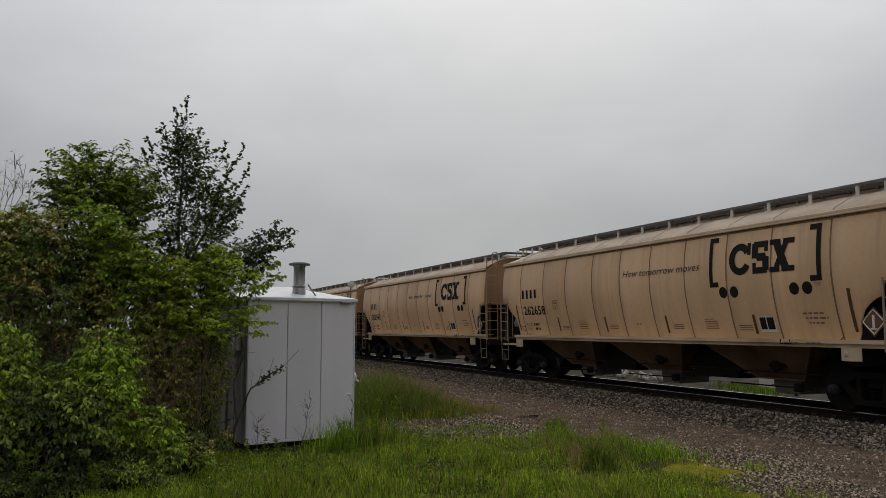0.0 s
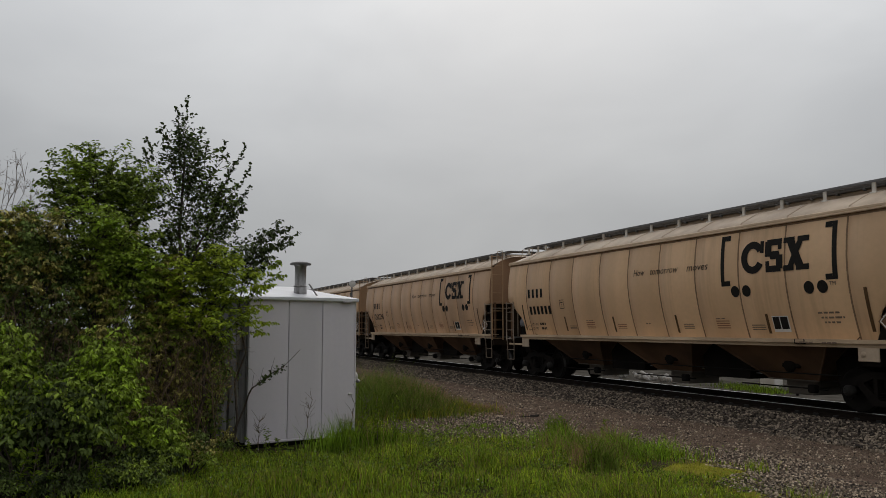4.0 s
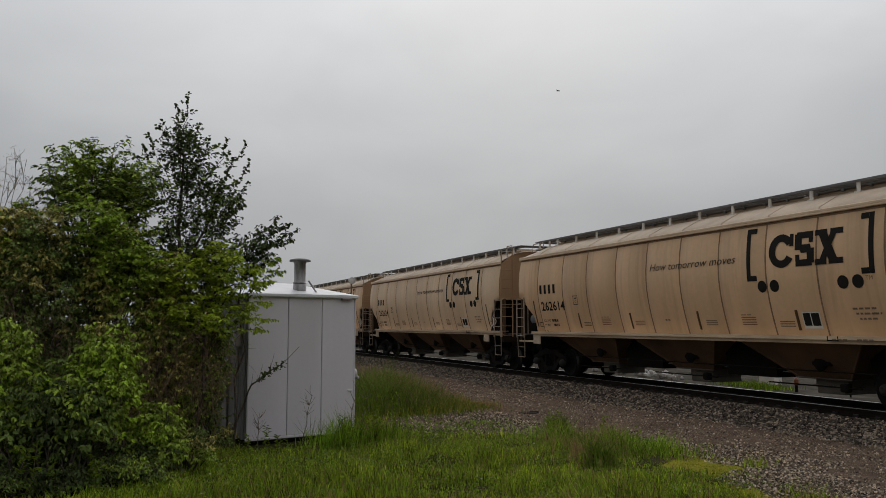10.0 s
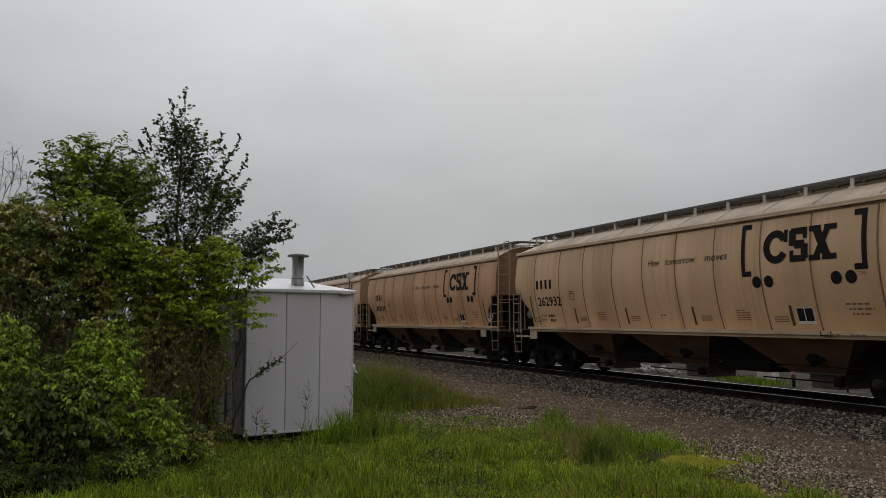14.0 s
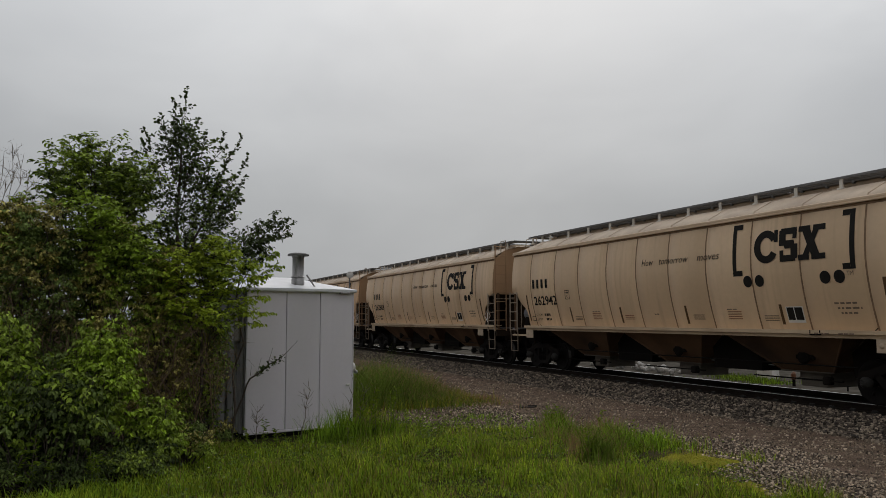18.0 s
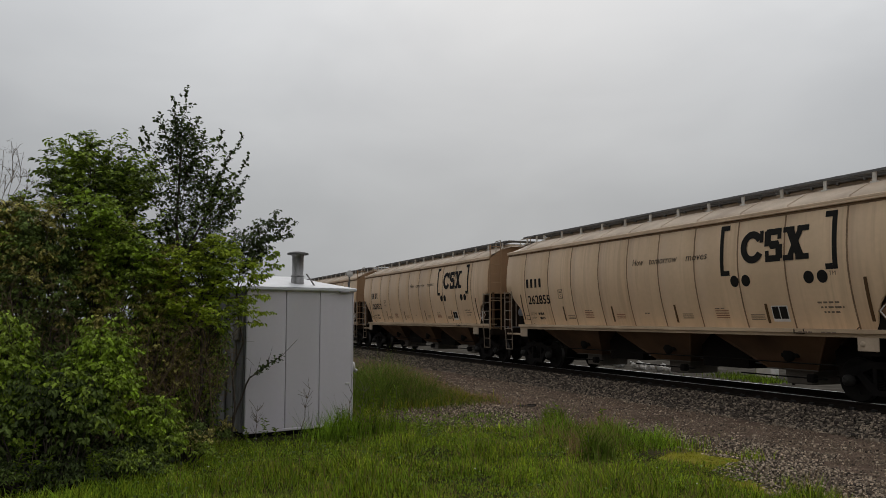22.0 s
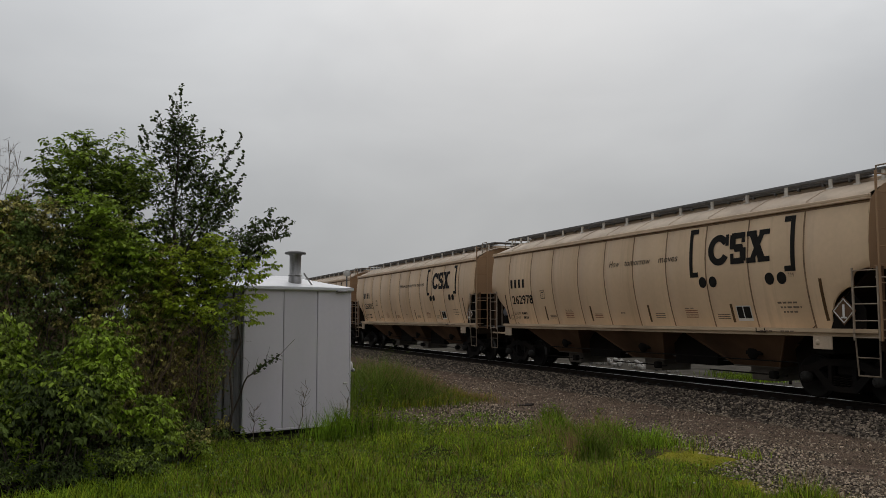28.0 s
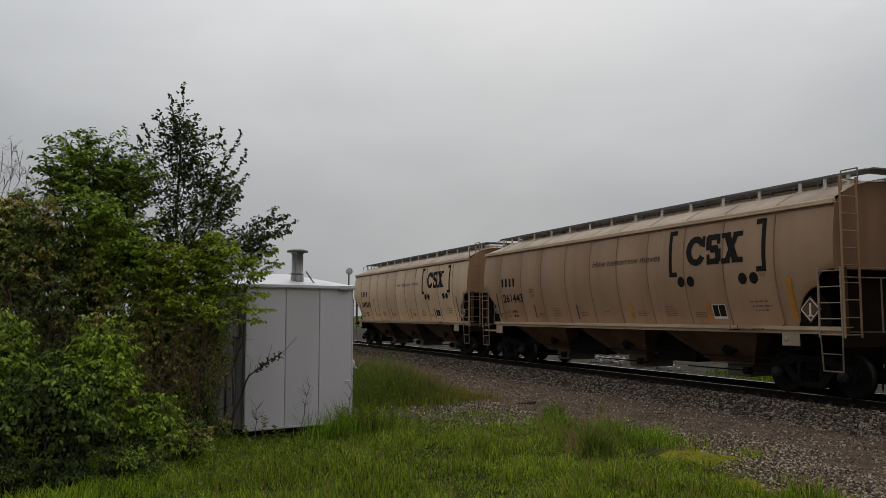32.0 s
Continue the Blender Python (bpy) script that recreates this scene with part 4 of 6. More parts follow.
    ladder(w, (16.80 - 9, -1.62), (17.36 - 9, -1.62), 1.28, 2.70, 5, "side_ladder", "painted ladder on the wagon corner")
    ladder(w, (0.66 - 9, -1.62), (1.20 - 9, -1.62), 1.28, 2.70, 5, "side_ladder", "painted ladder on the wagon corner")
    for u in (0.66, 16.80):
        s = Shape().tube([(u, -1.6, 1.34), (u + 0.03, -1.58, 0.60), (u + 0.51, -1.58, 0.60), (u + 0.54, -1.6, 1.34)], 0.017, 6)
        s.rod((u + 0.01, -1.59, 0.95), (u + 0.53, -1.59, 0.95), 0.014)
        p("stirrup_step", s, M_STEP)
    s = Shape().rod((17.3, -1.35, 0.35), (17.42, -1.2, 0.9), 0.02).rod((17.3, -1.35, 0.35), (17.25, -1.0, 0.6), 0.02)
    p("uncoupling_lever", s, M_UNDER)
    for x in (2.02, 15.98):
        bearing_truck(w, x - 9)
    artwork(w, p)
    return w


def wrapped_oval(x, y, z):
    s = Shape().lathe([(0.0, -0.03), (0.13, -0.03), (0.16, 0.0), (0.16, 0.05)], axis="y", seg=12, centre=(x + 0.25, y - 0.07, z))
    return s.box((x + 0.02, y - 0.06, z - 0.05), (x + 0.5, y + 0.05, z + 0.05), 0.02)


def artwork(w, p):
    """Painted markings that all wagons share."""
    # emblem between two square brackets, with two pairs of dots below
    s = joined(decal(12.06, 2.72, 12.18, 3.92, rows=8), decal(12.18, 3.80, 12.36, 3.92), decal(12.18, 2.72, 12.36, 2.84))
    p("bracket_mark", s, M_BLACK, "black square bracket")
    s = joined(decal(15.29, 2.72, 15.41, 3.92, rows=8), decal(15.11, 3.80, 15.29, 3.92), decal(15.11, 2.72, 15.29, 2.84))
    p("bracket_mark", s, M_BLACK, "black square bracket")
    for u in (12.49, 12.85, 14.65, 15.0):
        p("dot_mark", disc(u, 2.585, 0.135), M_BLACK, "black round dot")
    arc = joined(ring_shape(13.105, 3.335, 0.36, 0.37, 0.185, 0.165, 30, 330, 0.012, 28), decal(13.331, 3.42, 13.439, 3.69, 0.012))
    p("emblem_block", arc, M_BLACK, "broad black arc")
    s = joined(decal(13.528, 3.56, 13.962, 3.70, 0.012), decal(13.479, 3.32, 13.666, 3.66, 0.012), slant(13.568, 13.883, 3.43, 13.646, 13.942, 3.25), decal(13.804, 3.03, 13.991, 3.34, 0.012), decal(13.499, 2.97, 13.932, 3.11, 0.012),
               decal(13.853, 3.46, 13.962, 3.56, 0.012), decal(13.499, 3.11, 13.607, 3.22, 0.012))
    p("emblem_block", s, M_BLACK, "black stepped block")
    s = joined(slant(14.060, 14.280, 3.70, 14.396, 14.621, 2.97), slant(14.440, 14.600, 3.70, 14.080, 14.240, 2.97, 0.0125), decal(14.011, 3.58, 14.316, 3.70, 0.013), decal(14.395, 3.58, 14.710, 3.70, 0.013),
               decal(14.011, 2.97, 14.296, 3.09, 0.013), decal(14.356, 2.97, 14.710, 3.09, 0.013))
    p("emblem_block", s, M_BLACK, "two black crossed bars with broad feet")
    p("small_mark", lettering("TM", 15.18, 2.60, 0.09), M_GREYINK)
    # reflectors
    for u, za, zb, m in ((1.87, 1.67, 2.56, M_REFLECT), (4.62, 1.64, 2.10, M_REFLECT), (7.33, 1.62, 2.07, M_REFLECT), (10.17, 1.61, 2.07, M_REFLECT), (13.32, 1.61, 2.05, M_REFLECT), (16.0, 1.66, 2.53, M_REFLECT)):
        p("reflector_strip", decal(u - 0.04, za, u + 0.04, zb, 0.011, 5), m, "grimy brown reflector strip")
    # data panel
    p("data_panel", decal(13.46, 1.65, 13.93, 2.0, 0.009), M_WHITE, "black data panel in a white frame")
    p("panel_field", decal(13.485, 1.71, 13.905, 1.98, 0.013), M_BLACK, "black field of the panel")
    p("panel_rule", decal(13.675, 1.705, 13.7, 1.985, 0.016), M_WHITE)
    # rows of stencilled writing, too small to read
    rng = random.Random(11)

    def stencil(x, z, rows, wide, step=0.07, h=0.035, whole=False):
        parts = []
        for r in range(rows):
            q = x
            if whole:
                parts.append(decal(x, z - r * step, x + wide, z - r * step + h, 0.011, 1))
                continue
            while q < x + wide * rng.uniform(0.8, 1.0):
                d = rng.uniform(0.05, 0.16)
                parts.append(decal(q, z - r * step, min(q + d, x + wide), z - r * step + h, 0.011, 1))
                q += d + 0.035
        return parts

    grey = stencil(4.82, 1.79, 3, 0.4, 0.045, 0.02, True) + stencil(12.8, 1.79, 3, 0.42, 0.05, 0.02, True) + stencil(10.42, 1.82, 3, 0.4, 0.05, 0.02, True)
    grey += stencil(14.76, 2.03, 1, 0.6, 0.1, 0.038) + stencil(14.82, 1.93, 1, 0.58, 0.1, 0.038) + stencil(14.88, 1.83, 1, 0.4, 0.1, 0.038)
    grey += stencil(5.86, 1.95, 1, 0.42, 0.05, 0.02) + stencil(11.66, 1.95, 1, 0.4, 0.05, 0.02) + stencil(8.85, 1.84, 1, 0.2, 0.05, 0.035)
    tagged(p("stencil", joined(*grey), M_GREYINK), kind="stuff")
    red = stencil(5.84, 1.89, 4, 0.46, 0.055, 0.022, True) + stencil(11.66, 1.89, 4, 0.45, 0.055, 0.022, True) + stencil(7.5, 1.82, 3, 0.42, 0.05, 0.02, True)
    tagged(p("stencil", joined(*red), M_RUSTINK), kind="stuff")
    # load limit and light weight: the words can be read, their figures can not
    tagged(p("stencil", joined(lettering("LD LMT", 2.36, 1.83, 0.085, 0.44), lettering("LT WT", 2.36, 1.68, 0.085, 0.36), *stencil(2.9, 1.835, 1, 0.4, 0.07, 0.08), *stencil(2.95, 1.685, 1, 0.34, 0.07, 0.08)), M_SLOGAN), kind="stuff")
    box = joined(decal(2.0, 1.66, 2.26, 1.68, rows=1), decal(2.0, 1.80, 2.26, 1.82, rows=1), decal(2.0, 1.68, 2.02, 1.80, rows=1), decal(2.24, 1.68, 2.26, 1.80, rows=1))
    p("framed_mark", box, M_SLOGAN, "small empty stencilled frame")
    s = Shape()
    for x in (14.35, 14.48, 14.61, 14.95, 15.08, 15.21):
        s.box((x, -1.643, 1.42), (x + 0.1, -1.637, 1.45))
    tagged(p("stencil", s, M_GREYINK), kind="stuff")
    # small framed letter
    s = joined(decal(4.44, 2.36, 4.71, 2.38), decal(4.44, 2.63, 4.71, 2.65), decal(4.44, 2.38, 4.46, 2.63), decal(4.69, 2.38, 4.71, 2.63), decal(4.5, 2.55, 4.65, 2.585, rows=1))
    p("framed_mark", joined(s, lettering("C", 4.535, 2.415, 0.09)), M_SLOGAN, "small framed letter")
    # retaining latch on the sill
    p("sill_latch", Shape().box((14.22, -1.64, 1.40), (14.5, -1.60, 1.425), 0.005).box((14.22, -1.64, 1.425), (14.25, -1.60, 1.50), 0.005).box((14.47, -1.64, 1.425), (14.5, -1.60, 1.50), 0.005), M_UNDER)
    # placard
    s = Shape()
    c, r = (16.44, 1.86), 0.29
    s.slab([(c[0] - r, -1.47, c[1]), (c[0], -1.47, c[1] - r), (c[0] + r, -1.47, c[1]), (c[0], -1.47, c[1] + r)], (0, 0.012, 0))
    pl = p("placard", s, M_HOPPER, "brown diamond placard with a white rim")
    s = Shape()
    ring = [(-1, 0), (0, -1), (1, 0), (0, 1)]
    for i in range(4):
        (ax, az), (bx, bz) = ring[i], ring[(i + 1) % 4]
        s.rod((c[0] + ax * 0.24, -1.472, c[1] + az * 0.24), (c[0] + bx * 0.24, -1.472, c[1] + bz * 0.24), 0.013, 4)
    s.box((c[0] - 0.025, -1.478, c[1] - 0.13), (c[0] + 0.025, -1.469, c[1] + 0.13)).box((c[0] - 0.07, -1.478, c[1] - 0.15), (c[0] + 0.07, -1.469, c[1] - 0.12))
    part("placard_symbol", s, M_WHITE, pl)
    p("placard_plate", Shape().slab([(16.06, -1.40, 1.5), (16.9, -1.40, 1.5), (16.9, -1.40, 1.9), (16.6, -1.40, 2.25), (16.3, -1.40, 2.1)], (0, 0.01, 0)), M_UNDER)


def graffiti_block(w, off):
    """Grey sprayed block letters with a black outline, small red marks beside them."""
    tag = part("graffiti", lettering("MTC", 6.42, 1.50, 0.90, 3.2, 0.0, 0.12, 0.014), M_BLACK, w, "grey sprayed block letters with black outlines", off)
    part("graffiti_fill", lettering("MTC", 6.49, 1.52, 0.87, 3.06, 0.0, 0.08, 0.018), M_GRAFGREY, tag)
    part("graffiti_year", lettering("2014", 9.63, 2.07, 0.17, 0.55, 0.15, 0.0, 0.014), M_BLACK, tag)
    part("graffiti_line", slant(6.36, 9.62, 1.59, 6.42, 9.58, 1.49, 0.021), M_WHITE, tag)
    rng = random.Random(5)
    spots = [disc(rng.choice((6.1, 9.75)) + rng.uniform(-0.25, 0.3), rng.uniform(1.65, 2.15), rng.uniform(0.02, 0.06), 0.014, 8) for _ in range(18)]
    tagged(part("graffiti_spots", joined(*spots), M_GRAFRED, tag), kind="stuff")


def spray_line(s, pts, wide, proud):
    """A sprayed stroke along points in x and z, laid on the near flank."""
    for (xa, za), (xb, zb) in zip(pts, pts[1:]):
        d = Vector((xb - xa, zb - za))
        if d.length < 1e-4:
            continue
        e = d.normalized() * wide
        xa, za, xb, zb = xa - e.x * 0.6, za - e.y * 0.6, xb + e.x * 0.6, zb + e.y * 0.6
        q = [(xa - e.y, za + e.x), (xb - e.y, zb + e.x), (xb + e.y, zb - e.x), (xa + e.y, za - e.x)]
        s.add([(x, flank(min(max(z, 1.48), 4.0), proud), max(z, 1.48)) for x, z in q], [(0, 1, 2, 3)])


def graffiti_scrawl(w, off):
    """Two sprayed words that cannot be read: a jagged scrawl, and plump outlined blocks."""
    rng = random.Random(9)
    s = Shape()
    x = 6.5
    for i in range(6):
        wd = rng.uniform(0.24, 0.36)
        top, low = rng.uniform(2.0, 2.2), rng.uniform(1.55, 1.68)
        pts = [(x, top - 0.12), (x + 0.3 * wd, low), (x + 0.45 * wd, top), (x + 0.75 * wd, low + 0.04), (x + wd, top - rng.uniform(0.05, 0.25))]
        if i % 2:
            pts = [(x + wd * (0.5 + 0.45 * math.cos(a)), (top + low) / 2 + (top - low) / 2 * math.sin(a)) for a in [0.5 * k for k in range(2, 13)]] + [(x + 0.2 * wd, (top + low) / 2), (x + wd, (top + low) / 2 + 0.05)]
        spray_line(s, pts, 0.02, 0.018)
        x += wd * 1.05
    part("graffiti", s, M_GRAFTEAL, w, "jagged dark teal sprayed scrawl", off)
    s, fill = Shape(), Shape()
    x = 9.25
    for i in range(5):
        wd = rng.uniform(0.46, 0.6)
        top, low, lean = rng.uniform(2.02, 2.18), 1.5, rng.uniform(-0.08, 0.08)
        ring = [(0.0, 0.75), (0.12, 1.0), (0.55, 0.96), (0.95, 1.0), (1.0, 0.7), (0.78, 0.55), (1.02, 0.3), (0.95, 0.0), (0.5, 0.06), (0.1, 0.0), (0.03, 0.35), (0.2, 0.5)]
        pts = [(x + wd * (a + rng.uniform(-0.13, 0.13)) + lean * b, low + (top - low) * min(1.1, b + rng.uniform(0.0, 0.16))) for a, b in ring]
        spray_line(s, pts + pts[:1], 0.024, 0.02)
        spray_line(s, [(x + 0.35 * wd, low + 0.7 * (top - low)), (x + 0.6 * wd, low + 0.72 * (top - low))], 0.02, 0.02)
        spray_line(s, [(x + 0.4 * wd, low + 0.1 * (top - low)), (x + 0.45 * wd, low + 0.4 * (top - low))], 0.02, 0.02)
        c = (x + wd * 0.5, low + (top - low) * 0.5)
        fill.add([(c[0], flank(max(c[1], 1.5), 0.016), c[1])] + [(a, flank(max(b, 1.5), 0.016), b) for a, b in pts], [(0, 1 + k, 1 + (k + 1) % len(pts)) for k in range(len(pts))])
        x += wd * 0.92
    tag = part("graffiti", s, M_GRAFTEAL, w, "plump sprayed blocks with dark teal outlines", off)
    part("graffiti_fill", fill, M_GRAFPALE, tag, "thin pale grey spray fill")


def glyph_bar(x0, z0, x1, z1):
    """A plain bar that stands for a letter of the owner's mark."""
    return decal(x0, z0, x1, z1, 0.013, 2)


def slogan(style):
    if style == 0:
        return [lettering("How", 8.57, 3.17, 0.19, 0.5, 0.22, 0.0), lettering("tomorrow", 9.32, 3.17, 0.19, 1.16, 0.22, 0.0), lettering("moves", 10.82, 3.17, 0.19, 0.79, 0.22, 0.0)]
    return [lettering("How tomorrow moves", 8.46, 3.17, 0.2, 3.25, 0.25, 0.0)]


NUMBERS = {0: 262658, 1: 262947, 2: 262948, 3: 262903, 5: 262236, 6: 262902, 7: 262884, 8: 262333, 9: 262220, 10: 262614, 11: 262624, 12: 262918,
           13: 262985, 14: 262932, 16: 262896, 17: 262870, 18: 262942, 19: 262868, 20: 262876, 21: 262150, 22: 262855, 23: 262852, 24: 262904,
           25: 262625, 27: 262622, 28: 262978, 29: 262605, 30: 262959, 31: 262607, 32: 261443}
CLOSE_SLOGAN = {0, 8, 9, 10, 11, 21, 25, 27, 29, 31, 32}
TONE = {24: 1, 18: 1, 5: 3, 8: 2, 9: 2, 10: 0, 12: 0, 14: 0, 15: 2, 16: 0, 20: 0, 21: 2, 22: 1, 23: 1, 25: 1, 28: 1, 30: 1, 32: 4, 13: 1, 1: 0, 2: 0, 11: 1, 27: 1}
FIRST, LAST = 0, 33


def build_train():
    base = build_wagon()
    slogans = [[s.mesh("slogan_word", M_SLOGAN) for s in slogan(i)] for i in (0, 1)]
    owner = joined(*[glyph_bar(2.36 + 0.29 * i, 2.77, 2.50 + 0.29 * i, 3.07) for i in range(4)]).mesh("owner_mark", M_BLACK)
    bars = joined(*[glyph_bar(2.38 + 0.26 * i, 2.2, 2.53 + 0.26 * i, 2.48) for i in range(6)]).mesh("number_bars", M_BLACK)
    wagons = {}
    for k in range(FIRST, LAST + 1):
        w = base if k == FIRST else copy_thing(base, Matrix.Identity(4))
        wagons[k] = w
    off = pose(-9, 0, 0)
    for k, w in wagons.items():
        tone = TONE.get(k, k % 2)
        for o in w.children:
            if o.name.split(".")[0] in ("side_sheet", "far_side"):
                o.material_slots[0].link = "OBJECT"
                o.material_slots[0].material = M_BEIGE[tone]
            elif tone in (2, 3, 4) and o.name.split(".")[0] == "end_sheet":
                o.material_slots[0].link = "OBJECT"
                o.material_slots[0].material = M_ENDB
        for word in slogans[1 if k in CLOSE_SLOGAN else 0]:
            part("slogan_word", word, None, w, "slanted dark slogan", off)
        part("owner_mark", owner, None, w, "black block letters of the owner", off)
        if k in NUMBERS:
            part("wagon_number", lettering(str(NUMBERS[k]), 2.38, 2.21, 0.30, 1.5, 0.0, 0.018), M_BLACK, w, "black painted wagon number", off)
        else:
            part("wagon_number", bars, None, w, "black painted wagon number", off)
        if k == 2:
            graffiti_scrawl(w, off)
            tagged(w, "tan covered hopper freight wagon with two dark teal graffiti words")
        if k == 8:
            graffiti_block(w, off)
        if k == 32:
            for u, za, zb in ((16.0, 1.64, 2.54), (13.32, 1.6, 2.08), (10.17, 1.6, 2.1)):
                part("reflector_strip", decal(u - 0.07, za, u + 0.07, zb, 0.015, 5), M_REFYEL, w, "smeared orange reflector strip", off)
        if k == 8:
            tagged(w, "rust-washed covered hopper freight wagon with grey block graffiti")
        elif tone in (2, 3, 4):
            tagged(w, "rust-washed brown covered hopper freight wagon with dark lettering")
    return wagons


WAGONS = build_train()

# ---- signal hut ----


def build_hut():
    """A sheet-steel equipment hut. Local x runs along its front, local y into it."""
    ang = math.degrees(math.atan2(2.0, -0.49))
    hut = thing("equipment_hut", "white sheet-steel railway equipment hut with a vent pipe", "hut", at=pose(-13.89, 2.15, LAWN, 0, 0, ang))
    W, D, Z0, Z1 = 2.06, 2.0, 0.0, 2.44
    # The base is coloured black, which paints in the shade under the hut.
    base = Shape().box((0.05, 0.05, -0.2), (W - 0.05, D - 0.05, 0.02), 0.01)
    part("base_frame", base, M_DARK, hut, "base frame coloured black for the shaded gap under the hut")
    core = Shape().box((0.03, 0.03, Z0), (W - 0.03, D - 0.03, Z1 - 0.02))
    part("inner_wall", core, M_BOXDARK, hut)
    edges = [0.0, 0.73, 1.39, W]
    for a, b in zip(edges, edges[1:]):
        s = Shape().box((a + 0.006, -0.012, Z0 + 0.02), (b - 0.006, 0.03, Z1 - 0.01), 0.008)
        part("front_panel", s, M_BOX, hut)
    part("sill_flashing", Shape().box((-0.015, -0.03, Z0 - 0.02), (W + 0.015, 0.03, Z0 + 0.02), 0.006), M_BOX, hut)
    part("corner_trim", Shape().box((W - 0.005, -0.02, Z0), (W + 0.02, 0.06, Z1), 0.005), M_BOX, hut)
    part("side_wall", Shape().box((W, 0.06, Z0), (W + 0.012, D, Z1 - 0.01), 0.004), M_BOX, hut)
    part("side_wall", Shape().box((0.0, D, Z0), (W, D + 0.012, Z1 - 0.01), 0.004), M_BOX, hut)
    # the shaded end: its shade is put into the dark grey of sheet and upright channels; a pale box
    part("side_wall", Shape().box((-0.01, 0.04, Z0), (0.03, D, Z1 - 0.01), 0.004), M_BOXDARK, hut, "side wall with its shade put into a dark grey colour")
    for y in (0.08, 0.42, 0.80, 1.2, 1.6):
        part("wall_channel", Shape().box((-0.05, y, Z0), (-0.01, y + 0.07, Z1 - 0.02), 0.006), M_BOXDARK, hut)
    part("conduit", Shape().rod((-0.07, 0.28, 0.0), (-0.07, 0.28, 1.7), 0.025, 8), M_ZINC, hut)
    part("junction_box", Shape().box((-0.16, 0.16, 1.55), (-0.01, 0.42, 2.1), 0.012), M_ZINC, hut, "grey junction box")
    # hipped roof with a flat rim
    e = 0.05
    s = Shape().box((-e, -e - 0.03, Z1 - 0.03), (W + e, D + e, Z1 + 0.03), 0.015)
    part("roof_rim", s, M_BOXROOF, hut, "white roof rim")
    ap = Z1 + 0.27
    s = Shape()
    v = [(-e, -e - 0.03, Z1 + 0.028), (W + e, -e - 0.03, Z1 + 0.028), (W + e, D + e, Z1 + 0.028), (-e, D + e, Z1 + 0.028), (0.80, D / 2, ap), (1.26, D / 2, ap)]
    s.add(v, [(0, 1, 5, 4), (1, 2, 5), (2, 3, 4, 5), (3, 0, 4)])
    part("roof", s, M_BOXROOF, hut, "shallow white hipped roof")
    part("roof_latch", Shape().box((1.75, -0.1, Z1 - 0.055), (1.95, -0.03, Z1 - 0.02), 0.008), M_ZINC, hut)
    # vent pipe with a flat cap and a stay
    px, py = 1.11, 0.35
    pipe = part("vent_pipe", Shape().lathe([(0.118, Z1 + 0.02), (0.118, Z1 + 0.22), (0.104, Z1 + 0.235), (0.104, Z1 + 0.60), (0.115, Z1 + 0.625), (0.12, Z1 + 0.64)], seg=24, centre=(px, py, 0)), M_ZINC, hut, "streaked zinc vent pipe")
    part("pipe_band", Shape().lathe([(0.105, Z1 + 0.235), (0.124, Z1 + 0.24), (0.124, Z1 + 0.26), (0.105, Z1 + 0.265)], seg=24, centre=(px, py, 0)), M_ZINC, pipe)
    part("vent_cap", Shape().lathe([(0.0, Z1 + 0.70), (0.1, Z1 + 0.695), (0.185, Z1 + 0.675), (0.195, Z1 + 0.66), (0.19, Z1 + 0.64), (0.0, Z1 + 0.635)], seg=24, centre=(px, py, 0)), M_BOXDARK, pipe, "flat weathered grey cap")
    part("pipe_stay", Shape().box((-0.014, -0.008, 0), (0.014, 0.008, 0.30), 0.004), M_ZINC, pipe, at=pose(px + 0.26, py - 0.2, Z1 + 0.05) @ pose(0, 0, 0, 0, -38, 0))
    part("door_latch", Shape().box((W - 0.14, -0.045, 0.72), (W - 0.06, -0.012, 0.75), 0.008), M_WHITE, hut)
    fit = part("pipe_fitting", Shape().rod((W, 0.35, 1.02), (W + 0.22, 0.35, 1.02), 0.06, 12).rod((W + 0.12, 0.35, 0.98), (W + 0.12, 0.35, 1.14), 0.05, 10), M_WHITE, hut, "pale pipe fitting on the side wall")
    part("flange", Shape().lathe([(0.0, -0.02), (0.085, -0.02), (0.085, 0.03), (0.0, 0.03)], axis="x", seg=14, centre=(W + 0.2, 0.35, 1.02)), M_WHITE, fit)
    part("spout", Shape().rod((W + 0.18, 0.35, 1.0), (W + 0.3, 0.35, 0.92), 0.035, 10), M_ZINC, fit)
    return hut


HUT = build_hut()


def build_signal():
    """A round lamp on a mast between the hut and the track."""
    s = thing("signal_mast", "slim mast with a round pale lamp behind the hut", "signal", at=pose(-38.0, 10.8, -0.33))
    part("mast", Shape().rod((0, 0, -0.1), (0, 0, 4.1), 0.045, 10, 0.035), M_BOXDARK, s)
    part("lamp_housing", Shape().lathe([(0.0, -0.16), (0.12, -0.14), (0.16, 0.0), (0.17, 0.1), (0.14, 0.1)], axis="x", seg=18, centre=(0.0, 0, 4.22)), M_WHITE, s, "pale round lamp housing")
    part("lens", Shape().lathe([(0.0, 0.11), (0.09, 0.1), (0.14, 0.08)], axis="x", seg=18, centre=(0.0, 0, 4.22)), M_WHITE, s, "pale lens")


build_signal()

# ---- plants ----


